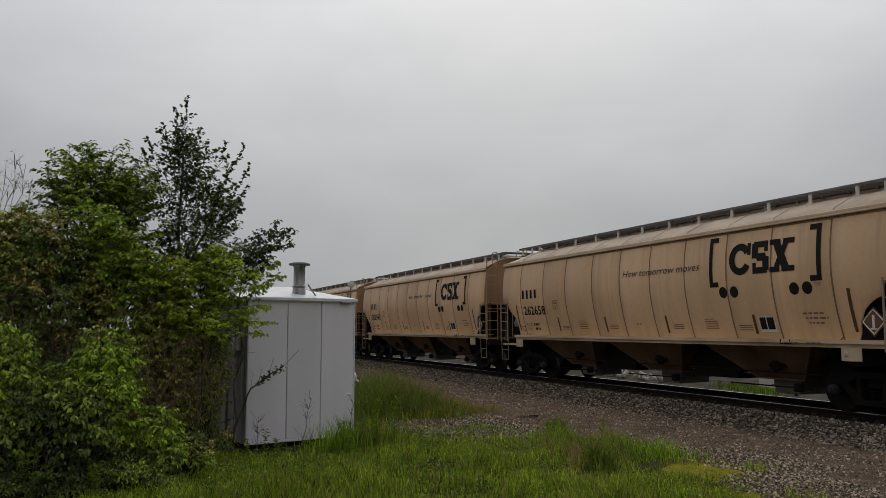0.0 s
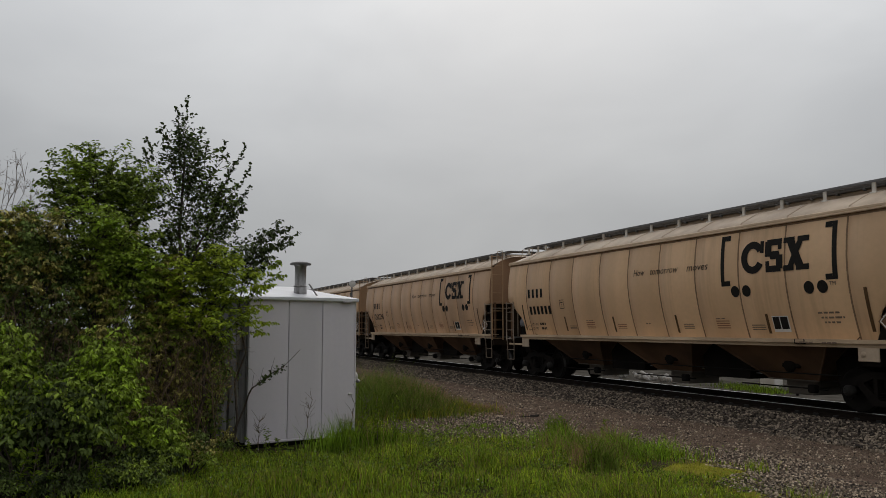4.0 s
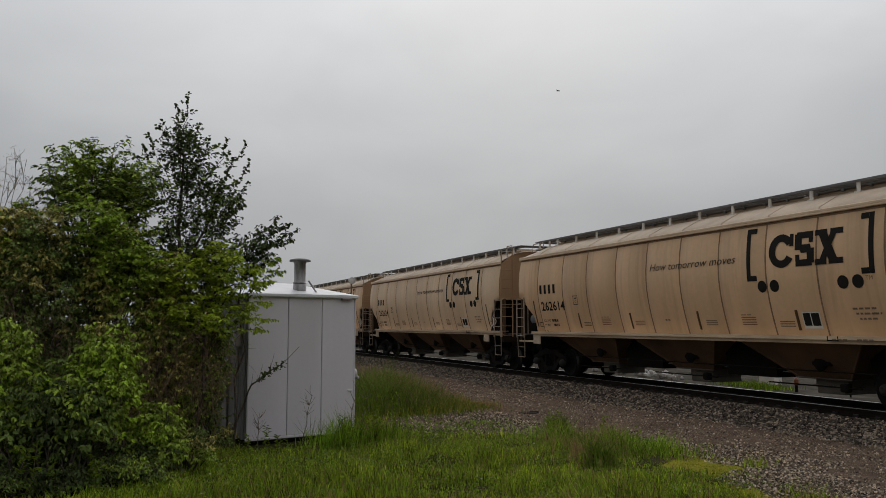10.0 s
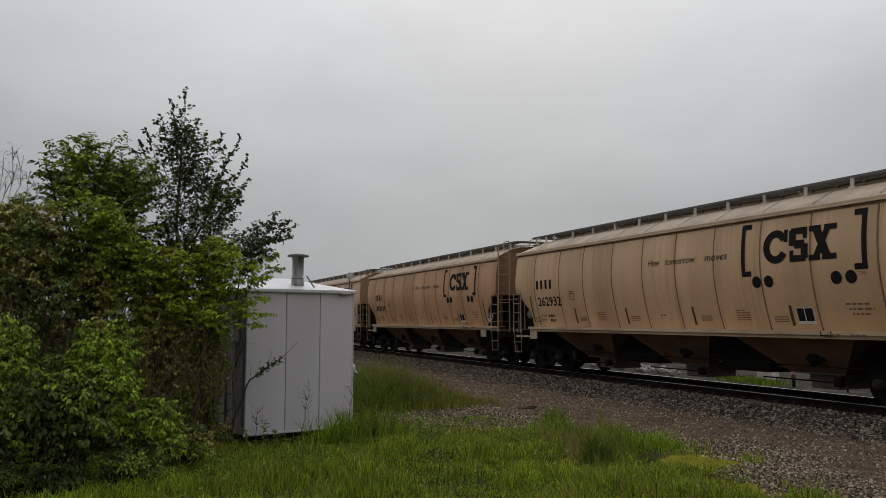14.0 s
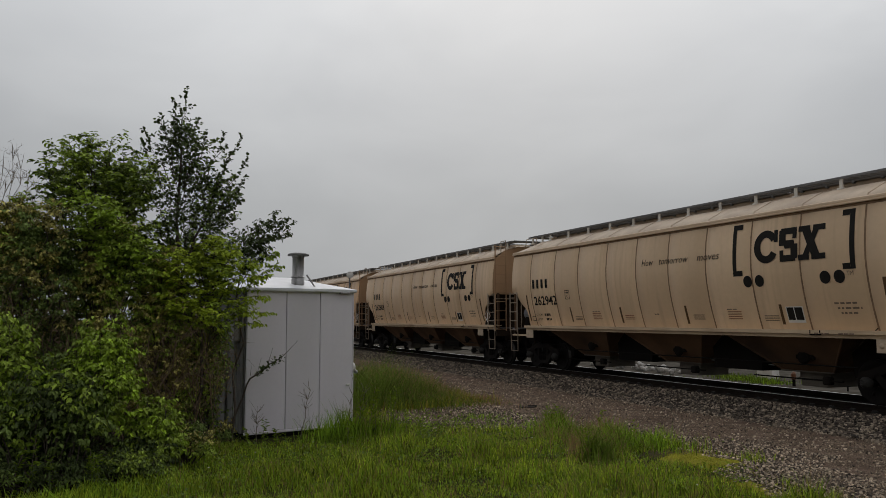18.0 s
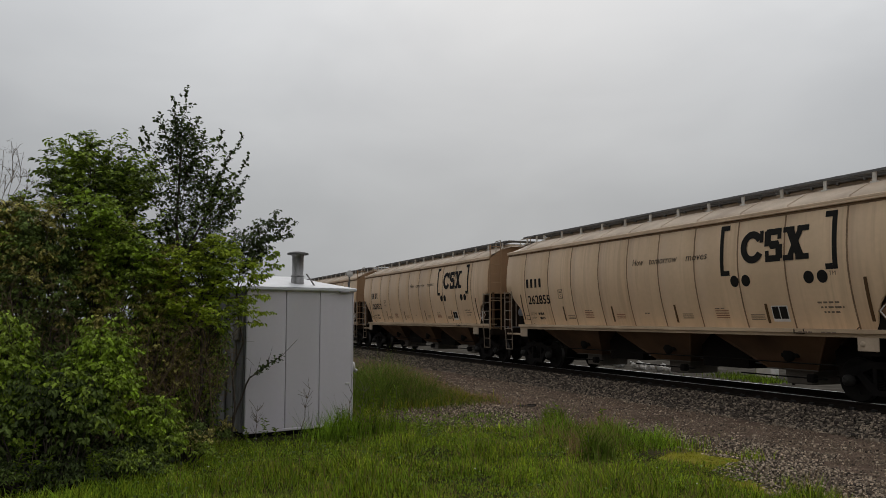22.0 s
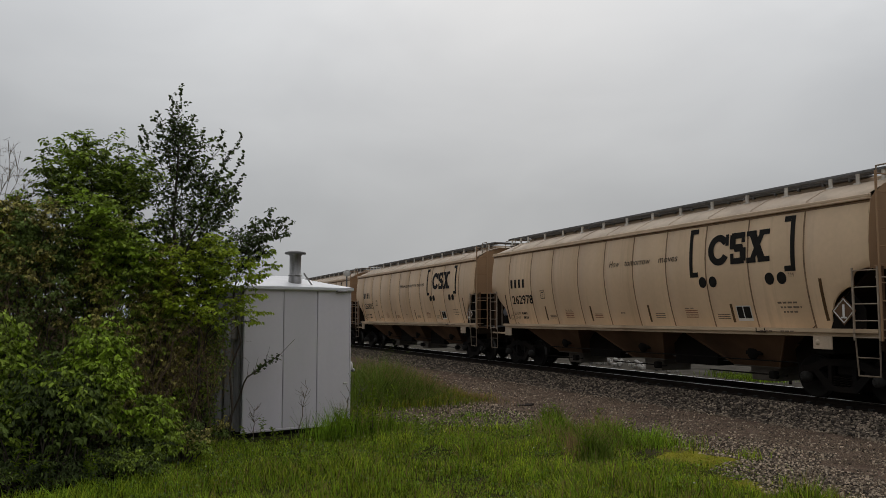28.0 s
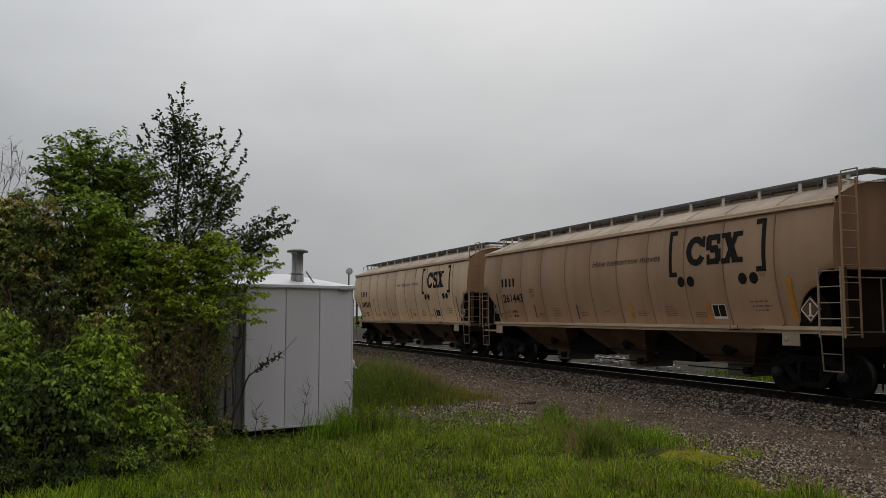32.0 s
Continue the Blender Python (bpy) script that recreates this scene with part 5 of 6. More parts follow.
def leaf_mesh(name, material, items, wide, seed):
    """items: (place, way, length). Each leaf is six triangles, cupped along its midrib."""
    rng = np.random.default_rng(seed)
    q = np.array([i[0] for i in items], float)
    way = np.array([i[1] for i in items], float)
    s = np.array([i[2] for i in items], float)[:, None]
    n = len(q)
    way /= np.linalg.norm(way, axis=1)[:, None] + 1e-9
    side = np.cross(way, rng.normal(0, 0.45, (n, 3)) + np.array([0.25, 0, 1.0]))
    side /= np.linalg.norm(side, axis=1)[:, None] + 1e-9
    up = np.cross(side, way)
    w = wide * rng.uniform(0.75, 1.2, (n, 1))
    lobes = [q] + [q + way * s * d + side * s * w * k + up * s * 0.1 for d, k in ((0.28, 0.85), (0.62, 0.9), (0.62, -0.9), (0.28, -0.85))]
    v = np.stack(lobes + [q + way * s * 0.5 - up * s * 0.03, q + way * s - up * s * 0.14], 1).reshape(-1, 3)
    f = (np.array([(0, 1, 5), (1, 2, 5), (2, 6, 5), (6, 3, 5), (3, 4, 5), (4, 0, 5)])[None] + 7 * np.arange(n)[:, None, None]).reshape(-1, 3)
    me = bpy.data.meshes.new(name)
    me.from_pydata(v.tolist(), [], f.tolist())
    me.materials.append(material)
    return me


def limb_points(a, b, rng, n=6, wob=0.12, sag=0.0):
    a, b = Vector(a), Vector(b)
    d = (b - a).length
    out = []
    for i in range(n + 1):
        t = i / n
        k = math.sin(math.pi * t) * d * wob
        out.append(a.lerp(b, t) + Vector((rng.uniform(-k, k), rng.uniform(-k, k), rng.uniform(-k, k) * 0.5 - sag * math.sin(math.pi * t))))
    return out


def leafy(path, rng, gap, size, droop, items, start=0.15, jitter=0.015):
    """Leaves set alternately along a twig."""
    for a, b in zip(path, path[1:]):
        d = b - a
        ln = d.length
        if ln < 1e-5:
            continue
        d = d / ln
        n = max(1, int(ln / gap + rng.random()))
        for i in range(n):
            t = (i + rng.random()) / n
            o = Vector((rng.gauss(0, 1), rng.gauss(0, 1), rng.gauss(0, 0.7)))
            o = (o - d * o.dot(d)).normalized()
            w = d * rng.uniform(0.2, 0.8) + o - Vector((0, 0, droop * rng.uniform(0.4, 1.4)))
            p = a + d * (ln * t) + Vector((rng.gauss(0, jitter), rng.gauss(0, jitter), rng.gauss(0, jitter)))
            items.append((p[:], w[:], rng.uniform(*size)))


SWAYING = []


def build_limb(tree, a, b, thick, leaf_mat, seed, twigs=9, spread=0.45, gap=0.045, size=(0.06, 0.1), sway=0.0, droop=0.3, wide=0.28, twiglets=2, rise=0.1, start=0.25, bend=0.06, arch=0.06, flat=0.3):
    """One limb with its twigs (a part) and its leaves (a part of that). a, b: base and tip in the tree's space.
    The twigs spread sideways in flat, drooping sprays, with the leaves set alternately on both sides of each twig."""
    rng = random.Random(seed)
    a, b = Vector(a), Vector(b)
    main = limb_points((0, 0, 0), b - a, rng, 6, bend, -arch * (b - a).length)
    s = Shape().tube(main, thick, 6, 0.25)
    items = []
    axis = (b - a).normalized()
    turn = rng.uniform(0, 6.28)

    def dress(path, across):
        """Leaves along a twig, alternately to each side."""
        sgn = rng.choice((-1, 1))
        for p, q in zip(path, path[1:]):
            d = q - p
            n = max(1, int(d.length / gap + rng.random()))
            for i in range(n):
                sgn = -sgn
                w = d.normalized() * rng.uniform(0.25, 0.9) + across * (sgn * rng.uniform(0.6, 1.1)) + Vector((0, 0, rng.gauss(0, flat) - droop * rng.uniform(0.4, 1.4)))
                o = p.lerp(q, (i + rng.random()) / n) + Vector((rng.gauss(0, 0.01), rng.gauss(0, 0.01), rng.gauss(0, 0.01)))
                items.append((o[:], w[:], rng.uniform(*size)))

    for i in range(twigs):
        t = start + (0.99 - start) * (i + rng.random()) / twigs
        k = min(int(t * 6), 5)
        p0 = main[k].lerp(main[k + 1], t * 6 - k)
        turn += 2.4 + rng.uniform(-0.4, 0.4)
        side = Vector((math.cos(turn), math.sin(turn), 0.0))
        d = (side + axis * rng.uniform(0.3, 0.9) + Vector((0, 0, rise + rng.gauss(0, flat)))).normalized()
        ln = spread * (1.15 - 0.65 * t) * rng.uniform(0.6, 1.3)
        p1 = p0 + d * ln
        mid = p0.lerp(p1, 0.55) + Vector((0, 0, 0.10 * ln))
        p1 = p1 - Vector((0, 0, droop * 0.35 * ln))
        s.tube([p0, mid, p1], max(0.0025, thick * 0.22), 3, 0.4)
        across = Vector((-d.y, d.x, rng.gauss(0, flat))).normalized()
        dress([p0.lerp(mid, 0.3), mid, p1], across)
        for j in range(twiglets):
            q0 = p0.lerp(mid, rng.uniform(0.4, 1.0)) if j % 2 else mid.lerp(p1, rng.uniform(0.0, 0.6))
            e = (d + across * (rng.uniform(0.6, 1.2) * (1 if j % 2 else -1))).normalized()
            q1 = q0 + e * ln * rng.uniform(0.3, 0.6) - Vector((0, 0, droop * 0.2 * ln))
            dress([q0, q1], Vector((-e.y, e.x, 0.0)))
    dress(main[4:], Vector((-axis.y, axis.x, 0.1)).normalized())
    limb = part("limb", s, M_BARK, tree, at=Matrix.Translation(a))
    part("leaves", leaf_mesh("leaves", leaf_mat, items, wide, seed), None, limb)
    if sway:
        SWAYING.append((limb, a.copy(), sway, rng.uniform(0, 6.28), rng.uniform(1.6, 2.6)))
    return limb


def build_tree_broad():
    """The broad-crowned tree at the back of the thicket, with layered sprays of leaflets."""
    t = thing("tree", "broad leafy green tree rising from the thicket", "tree", at=pose(-13.0, -0.25, LAWN))
    part("trunk", Shape().tube(limb_points((0, 0, -0.05), (0.05, 0.05, 2.9), random.Random(1), 5, 0.05), 0.09, 8, 0.5), M_BARK, t)
    rng = random.Random(21)

    def top(y):
        return 4.58 - (0.95 * (y + 0.15) ** 2 if y < -0.15 else 0.3 * (y + 0.15) ** 2)

    for i in range(56):
        y = -0.72 + 1.66 * (i + rng.random()) / 56
        lvl = 1.0 if i % 3 == 0 else rng.random() ** 0.7
        z = 2.3 + (top(y) - 2.3) * lvl + rng.uniform(-0.2, 0.12)
        x = rng.uniform(-0.45, 0.25) if lvl > 0.85 else rng.uniform(-0.3, 0.6)
        m = M_LEAFD if i % 7 < 2 else M_LEAF
        build_limb(t, (0.05, 0.25 * y, min(2.6, z - 0.9) + 0.3 * rng.random()), (x, y, z), 0.014, m, 100 + i, 9, 0.50, 0.026, (0.05, 0.09), sway=0.7, droop=0.35, wide=0.27, twiglets=2, rise=0.1, start=0.45, flat=0.18)
    # lower sprays in fresh light green, in front of the crown
    for i in range(18):
        y = -0.15 + 1.05 * (i + rng.random()) / 18
        z = 3.72 - 0.85 * (y + 0.15) - 0.55 * rng.random() * (i % 2)
        build_limb(t, (0.25, 0.3 * y, z - 0.6), (1.0 + 0.3 * rng.random(), y, z), 0.014, M_LEAF if i % 3 else M_LEAFB, 170 + i, 8, 0.40, 0.024, (0.05, 0.085), sway=0.8, droop=0.4, wide=0.27, twiglets=2, rise=0.05, flat=0.15)


def build_tree_slender():
    """The taller, airy tree: two thin leaders, rising limbs and small round leaves with the sky between them."""
    t = thing("tree", "slender airy tree with upright dark shoots", "tree", at=pose(-13.0, 0.9, LAWN))
    s = Shape().tube(limb_points((0, -0.05, -0.05), (0, 0.05, 4.6), random.Random(2), 8, 0.012), 0.05, 8, 0.3)
    s.tube(limb_points((0, 0.0, 2.3), (0, 0.62, 4.1), random.Random(7), 6, 0.02), 0.03, 7, 0.35)
    part("trunk", s, M_BARK, t)
    rng = random.Random(33)
    # bare-footed shoots that stand out against the sky, silhouette darkness put into their leaf colour
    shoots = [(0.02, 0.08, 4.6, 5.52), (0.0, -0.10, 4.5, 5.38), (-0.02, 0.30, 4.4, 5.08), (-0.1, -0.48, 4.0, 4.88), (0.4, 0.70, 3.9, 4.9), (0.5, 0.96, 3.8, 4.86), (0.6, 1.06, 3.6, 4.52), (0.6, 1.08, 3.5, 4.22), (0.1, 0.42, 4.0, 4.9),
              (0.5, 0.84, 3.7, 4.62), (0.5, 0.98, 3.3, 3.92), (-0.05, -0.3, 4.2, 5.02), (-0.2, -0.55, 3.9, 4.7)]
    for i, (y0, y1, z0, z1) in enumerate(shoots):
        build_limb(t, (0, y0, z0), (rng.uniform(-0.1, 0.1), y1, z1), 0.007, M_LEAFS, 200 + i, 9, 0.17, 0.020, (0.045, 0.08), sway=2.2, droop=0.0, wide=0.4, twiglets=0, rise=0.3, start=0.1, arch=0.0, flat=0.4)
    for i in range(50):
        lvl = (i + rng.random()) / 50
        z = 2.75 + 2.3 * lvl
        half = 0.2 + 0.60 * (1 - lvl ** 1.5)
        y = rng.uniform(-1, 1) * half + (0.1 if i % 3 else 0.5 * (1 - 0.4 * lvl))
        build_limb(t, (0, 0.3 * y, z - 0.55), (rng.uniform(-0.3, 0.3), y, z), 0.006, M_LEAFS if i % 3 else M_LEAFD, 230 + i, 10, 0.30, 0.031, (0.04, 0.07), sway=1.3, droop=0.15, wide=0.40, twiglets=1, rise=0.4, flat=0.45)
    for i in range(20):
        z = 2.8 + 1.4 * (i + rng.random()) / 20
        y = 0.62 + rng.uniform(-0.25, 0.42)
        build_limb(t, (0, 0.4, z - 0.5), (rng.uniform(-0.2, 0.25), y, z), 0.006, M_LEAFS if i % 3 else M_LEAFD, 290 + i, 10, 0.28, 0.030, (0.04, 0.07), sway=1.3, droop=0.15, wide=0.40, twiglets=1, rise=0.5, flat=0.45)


def build_overhang():
    """A yellow-green sapling in flat tiers that leans towards the hut, and a thin dark one over its roof."""
    t = thing("sapling", "yellow-green sapling leaning over the white hut", "tree", at=pose(-12.5, 1.15, LAWN))
    part("trunk", Shape().tube(limb_points((0, 0, -0.05), (0.15, 0.2, 2.3), random.Random(4), 5, 0.04), 0.03, 7, 0.5), M_BARK, t)
    rng = random.Random(44)
    for i in range(34):
        lvl = (i + rng.random()) / 34
        z = 1.95 + 1.2 * lvl
        reach = 0.9 - 0.35 * abs(lvl - 0.35)
        y = 0.28 + reach * rng.uniform(-0.85, 0.72) - 0.2 * lvl
        x = rng.uniform(-0.1, 0.65)
        build_limb(t, (0.1, 0.15 + 0.2 * y, z - 0.45 - 0.2 * rng.random()), (x, y, z), 0.010, M_LEAFY if i % 4 else M_LEAF, 300 + i, 9, 0.32, 0.026, (0.05, 0.085), sway=0.9, droop=0.4, wide=0.27, twiglets=2, rise=0.0, start=0.35, flat=0.14)
    for i, tip in enumerate([(0.35, 1.1, 2.25), (0.4, 1.08, 2.0), (0.3, 1.02, 2.55), (0.45, 0.95, 1.85), (0.35, 0.9, 2.75)]):
        build_limb(t, (0.1, 0.3, tip[2] - 0.1), tip, 0.008, M_LEAFY, 335 + i, 7, 0.2, 0.03, (0.05, 0.085), sway=0.9, droop=0.7, wide=0.26, twiglets=1, rise=0.0, start=0.5, flat=0.15)
    # Most leaves here are coloured near black, as a silhouette against the sky.
    dark = thing("sapling", "thin dark sapling with drooping leaves over the hut roof", "tree", at=pose(-12.7, 1.75, LAWN))
    part("trunk", Shape().tube(limb_points((0, 0, -0.05), (0.05, 0.1, 2.7), random.Random(5), 5, 0.05), 0.02, 7, 0.5), M_BARK, dark)
    tips = [(0.1, 0.88, 3.28), (0.15, 0.78, 3.5), (0.2, 0.6, 3.62), (0.1, 0.35, 3.4), (0.2, 0.42, 3.15), (0.1, 0.15, 3.2), (0.1, 0.9, 3.42), (0.15, 0.55, 3.45), (0.1, 0.45, 2.95), (0.2, 0.68, 2.75), (0.2, 0.6, 2.95), (0.15, 0.25, 2.85), (0.2, 0.5, 2.6)]
    for i, tip in enumerate(tips):
        build_limb(dark, (0.05, 0.08, min(2.6, tip[2] - 0.5)), tip, 0.005, M_LEAFS if i < 9 else M_LEAF, 340 + i, 12, 0.2, 0.022, (0.05, 0.08), sway=1.6, droop=0.7, wide=0.3, twiglets=1, start=0.25, arch=0.14, flat=0.25)


def build_bush(name, label, x, y, wide, high, mats, seed, n=26, gap=0.035, size=(0.05, 0.085), deep=None, low=0.25, droop=0.7, leaf=0.28, sway=0.0, spread=0.34, start=0.35, twigs=9, twiglets=2, flat=0.25, rim=0.85):
    """A mound of leafy sprays: most tips lie on its domed outside, the rest fill it."""
    b = thing(name, label, "bush", "bushes of the thicket", pose(x, y, LAWN))
    rng = random.Random(seed)
    deep = deep or wide
    for i in range(n):
        a, r = 2.4 * i + rng.uniform(-0.4, 0.4), math.sqrt((i + 0.5) / n)
        dome = high * math.sqrt(max(0.08, 1 - rim * r ** 2.4))
        z = dome * (rng.uniform(0.88, 1.03) if i % 4 else rng.uniform(low, 0.85))
        tip = (deep * 0.5 * r * math.cos(a), wide * 0.5 * r * math.sin(a), max(0.12, z))
        base = (tip[0] * 0.35, tip[1] * 0.45, max(0.02, tip[2] - 1.0))
        build_limb(b, base, tip, 0.011, mats[i % len(mats)], seed * 70 + i, twigs, spread, gap, size, sway, droop, leaf, twiglets, start=start, flat=flat)
    return b


def build_tangle(x, y, wide, high, seed, n=60, deep=0.5):
    """Dry arching canes and dead twigs in the thicket."""
    rng = random.Random(seed)
    s = Shape()
    for i in range(n):
        p0 = Vector((rng.uniform(-deep, deep), rng.uniform(-0.5, 0.5) * wide, rng.uniform(0, 0.45 * high)))
        p1 = p0 + Vector((rng.uniform(-0.2, 0.5), rng.uniform(-0.5, 0.5), rng.uniform(0.25, 0.6) * high))
        s.tube(limb_points(p0, p1, rng, 5, 0.12, -0.1), rng.uniform(0.004, 0.009), 4, 0.4)
        for j in range(6):
            q = p0.lerp(p1, rng.uniform(0.2, 1))
            s.tube(limb_points(q, q + Vector((rng.uniform(-0.2, 0.3), rng.uniform(-0.3, 0.3), rng.uniform(-0.2, 0.3))), rng, 3, 0.15), 0.003, 3, 0.5)
    ob = tagged(new("dead_twigs", s.mesh("dead_twigs", M_CANE)), "tangle of dry brown canes in the thicket", "twigs", kind="stuff")
    ob.location = (x, y, LAWN)


build_tree_broad()
build_tree_slender()
build_overhang()
# the bright bushes in front
build_bush("bush", "bright green leafy bush in front of the thicket", -10.9, -0.08, 0.95, 1.95, [M_LEAFB, M_LEAF, M_LEAFB], 4, 40, 0.030, (0.045, 0.085), 0.9, 0.45, 0.8, 0.28, rim=0.65)
build_bush("bush", "bright green bush at the thicket's edge", -10.8, -1.15, 0.8, 2.0, [M_LEAFB, M_LEAF], 5, 30, 0.030, (0.045, 0.085), 0.9, 0.45, 0.8, 0.28, rim=0.65)
# Gap-filling and low plants get darker leaves: the bush's lower shade as colour.
build_bush("bush", "green bush that fills the gap between two taller ones", -10.9, -0.62, 0.75, 1.6, [M_LEAFD, M_LEAFB, M_LEAFD], 21, 26, 0.030, (0.045, 0.085), 0.8, 0.45, 0.8, 0.28, rim=0.65)
build_bush("bush", "low bright bush beside the tall one", -10.9, 0.58, 0.62, 1.02, [M_LEAF, M_LEAFB, M_LEAF], 6, 22, 0.030, (0.045, 0.08), 0.8, 0.2, 0.8, 0.28, spread=0.26)
build_bush("bush", "straggling weeds coloured dark for the shade under the bright bush", -10.75, -0.75, 1.2, 0.6, [M_LEAFS], 16, 16, 0.03, (0.05, 0.09), 0.4, 0.2, leaf=0.17)
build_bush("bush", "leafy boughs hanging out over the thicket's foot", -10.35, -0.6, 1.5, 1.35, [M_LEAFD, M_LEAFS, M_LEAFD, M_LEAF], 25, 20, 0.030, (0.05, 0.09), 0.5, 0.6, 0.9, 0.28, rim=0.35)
# Unseen bush, added to keep skylight off the thicket's foot.
build_bush("bush", "green bush added out of view beside the bright one to block skylight", -10.4, -2.0, 1.3, 2.5, [M_LEAFD, M_LEAF], 22, 12, 0.030, (0.05, 0.09), 1.4, 0.3, 0.8, 0.28, spread=0.42)
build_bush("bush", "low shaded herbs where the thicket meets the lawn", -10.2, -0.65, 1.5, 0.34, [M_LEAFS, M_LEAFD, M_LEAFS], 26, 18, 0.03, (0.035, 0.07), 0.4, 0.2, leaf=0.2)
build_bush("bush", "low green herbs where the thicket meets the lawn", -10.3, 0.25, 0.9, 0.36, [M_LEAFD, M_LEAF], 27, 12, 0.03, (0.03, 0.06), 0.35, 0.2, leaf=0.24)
build_bush("bush", "low herbs coloured dark for the shade under the bright bushes", -10.7, 0.15, 1.3, 0.55, [M_LEAFD, M_LEAFS], 23, 18, 0.028, (0.035, 0.07), 0.5, 0.2, spread=0.3)
build_bush("bush", "pale olive herbs at the foot of the thicket", -11.2, 0.95, 0.7, 0.62, [M_LEAFD, M_LEAF, M_LEAFO], 17, 20, 0.028, (0.03, 0.06), 0.8, 0.2, spread=0.24)
# the overgrown wall of the thicket behind them
FINE = dict(size=(0.035, 0.068), gap=0.018, spread=0.33, leaf=0.30, flat=0.45, twigs=15)
build_bush("bush", "dull olive overgrown thicket", -12.3, -0.95, 1.2, 3.7, [M_LEAFO, M_LEAFD, M_LEAFD], 7, 42, deep=0.9, low=0.3, **FINE)
build_bush("bush", "dull olive overgrown thicket with dry twigs", -12.4, -0.05, 1.2, 3.45, [M_LEAFO, M_LEAF, M_LEAFO, M_LEAFD], 8, 42, deep=0.9, low=0.3, **FINE)
build_bush("bush", "olive fine-leaved overgrown thicket under the bare shrub", -12.55, -1.3, 0.9, 3.62, [M_LEAFO, M_LEAF, M_LEAFO], 24, 34, deep=0.7, low=0.3, rim=0.45, **FINE)
build_bush("bush", "dark fine-leaved overgrown thicket", -12.4, -1.85, 1.1, 3.95, [M_LEAFD, M_LEAFO, M_LEAFD], 9, 36, deep=1.0, low=0.3, **FINE)
build_bush("bush", "brownish fine-leaved shrub in the thicket", -12.5, 0.65, 1.0, 3.0, [M_LEAFO, M_LEAFO, M_LEAF], 12, 42, deep=0.8, low=0.25, **FINE)
# Two inner shrubs in dark leaf colour make the shaded gaps behind.
build_bush("bush", "dense shrub coloured dark as the shaded heart of the thicket", -13.4, -0.3, 3.4, 3.6, [M_LEAFD], 13, 30, 0.030, (0.06, 0.1), 0.7, 0.2, spread=0.5, twigs=12)
build_bush("bush", "shrub coloured dark as the shade behind the leaning sapling", -13.3, 1.1, 1.3, 3.3, [M_LEAFD], 20, 22, 0.032, (0.06, 0.1), 0.6, 0.2, spread=0.4, twigs=12)
build_bush("bush", "sparse brownish undergrowth beside the hut", -12.8, 1.33, 0.85, 2.3, [M_LEAFO, M_LEAF, M_LEAFD], 10, 36, deep=0.7, low=0.1, size=(0.03, 0.058), gap=0.022, spread=0.3, leaf=0.32, flat=0.5, twigs=13)
build_tangle(-12.3, 1.0, 1.0, 2.4, 14, 50, 0.35)
build_tangle(-11.9, 0.1, 1.6, 2.6, 15, 45, 0.3)
build_tangle(-11.9, -1.2, 1.2, 3.0, 19, 40, 0.3)


def build_bare_shrub():
    t = thing("bare_shrub", "leafless grey shrub above the thicket", "shrub", at=pose(-13.0, -1.45, LAWN))
    rng = random.Random(8)
    tips = [(-0.15, 4.0), (-0.05, 4.2), (0.04, 4.48), (0.2, 4.36), (0.3, 4.12), (0.12, 4.05), (-0.3, 4.3), (-0.5, 4.1), (0.42, 3.95)]
    for y, z in tips:
        main = limb_points((rng.uniform(-0.1, 0.1), 0.5 * y - 0.1, 2.6), (rng.uniform(-0.2, 0.2), y, z), rng, 9, 0.05, 0.1)
        s = Shape().tube(main, 0.0085, 5, 0.3)
        for j in range(11):
            k = rng.randint(3, 8)
            d = Vector((rng.uniform(-0.6, 0.6), rng.uniform(-1, 1), rng.uniform(0.35, 1.1))).normalized()
            tw = limb_points(main[k], main[k] + d * rng.uniform(0.12, 0.4), rng, 5, 0.10, -0.12)
            s.tube(tw, 0.0035, 4, 0.4)
            for m in range(4):
                q = tw[rng.randint(1, 5)]
                e = Vector((rng.uniform(-0.6, 0.6), rng.uniform(-1, 1), rng.uniform(-0.1, 1))).normalized()
                s.tube(limb_points(q, q + e * rng.uniform(0.05, 0.16), rng, 3, 0.12), 0.002, 3, 0.5)
        part("stem", s, M_TWIG, t)


build_bare_shrub()


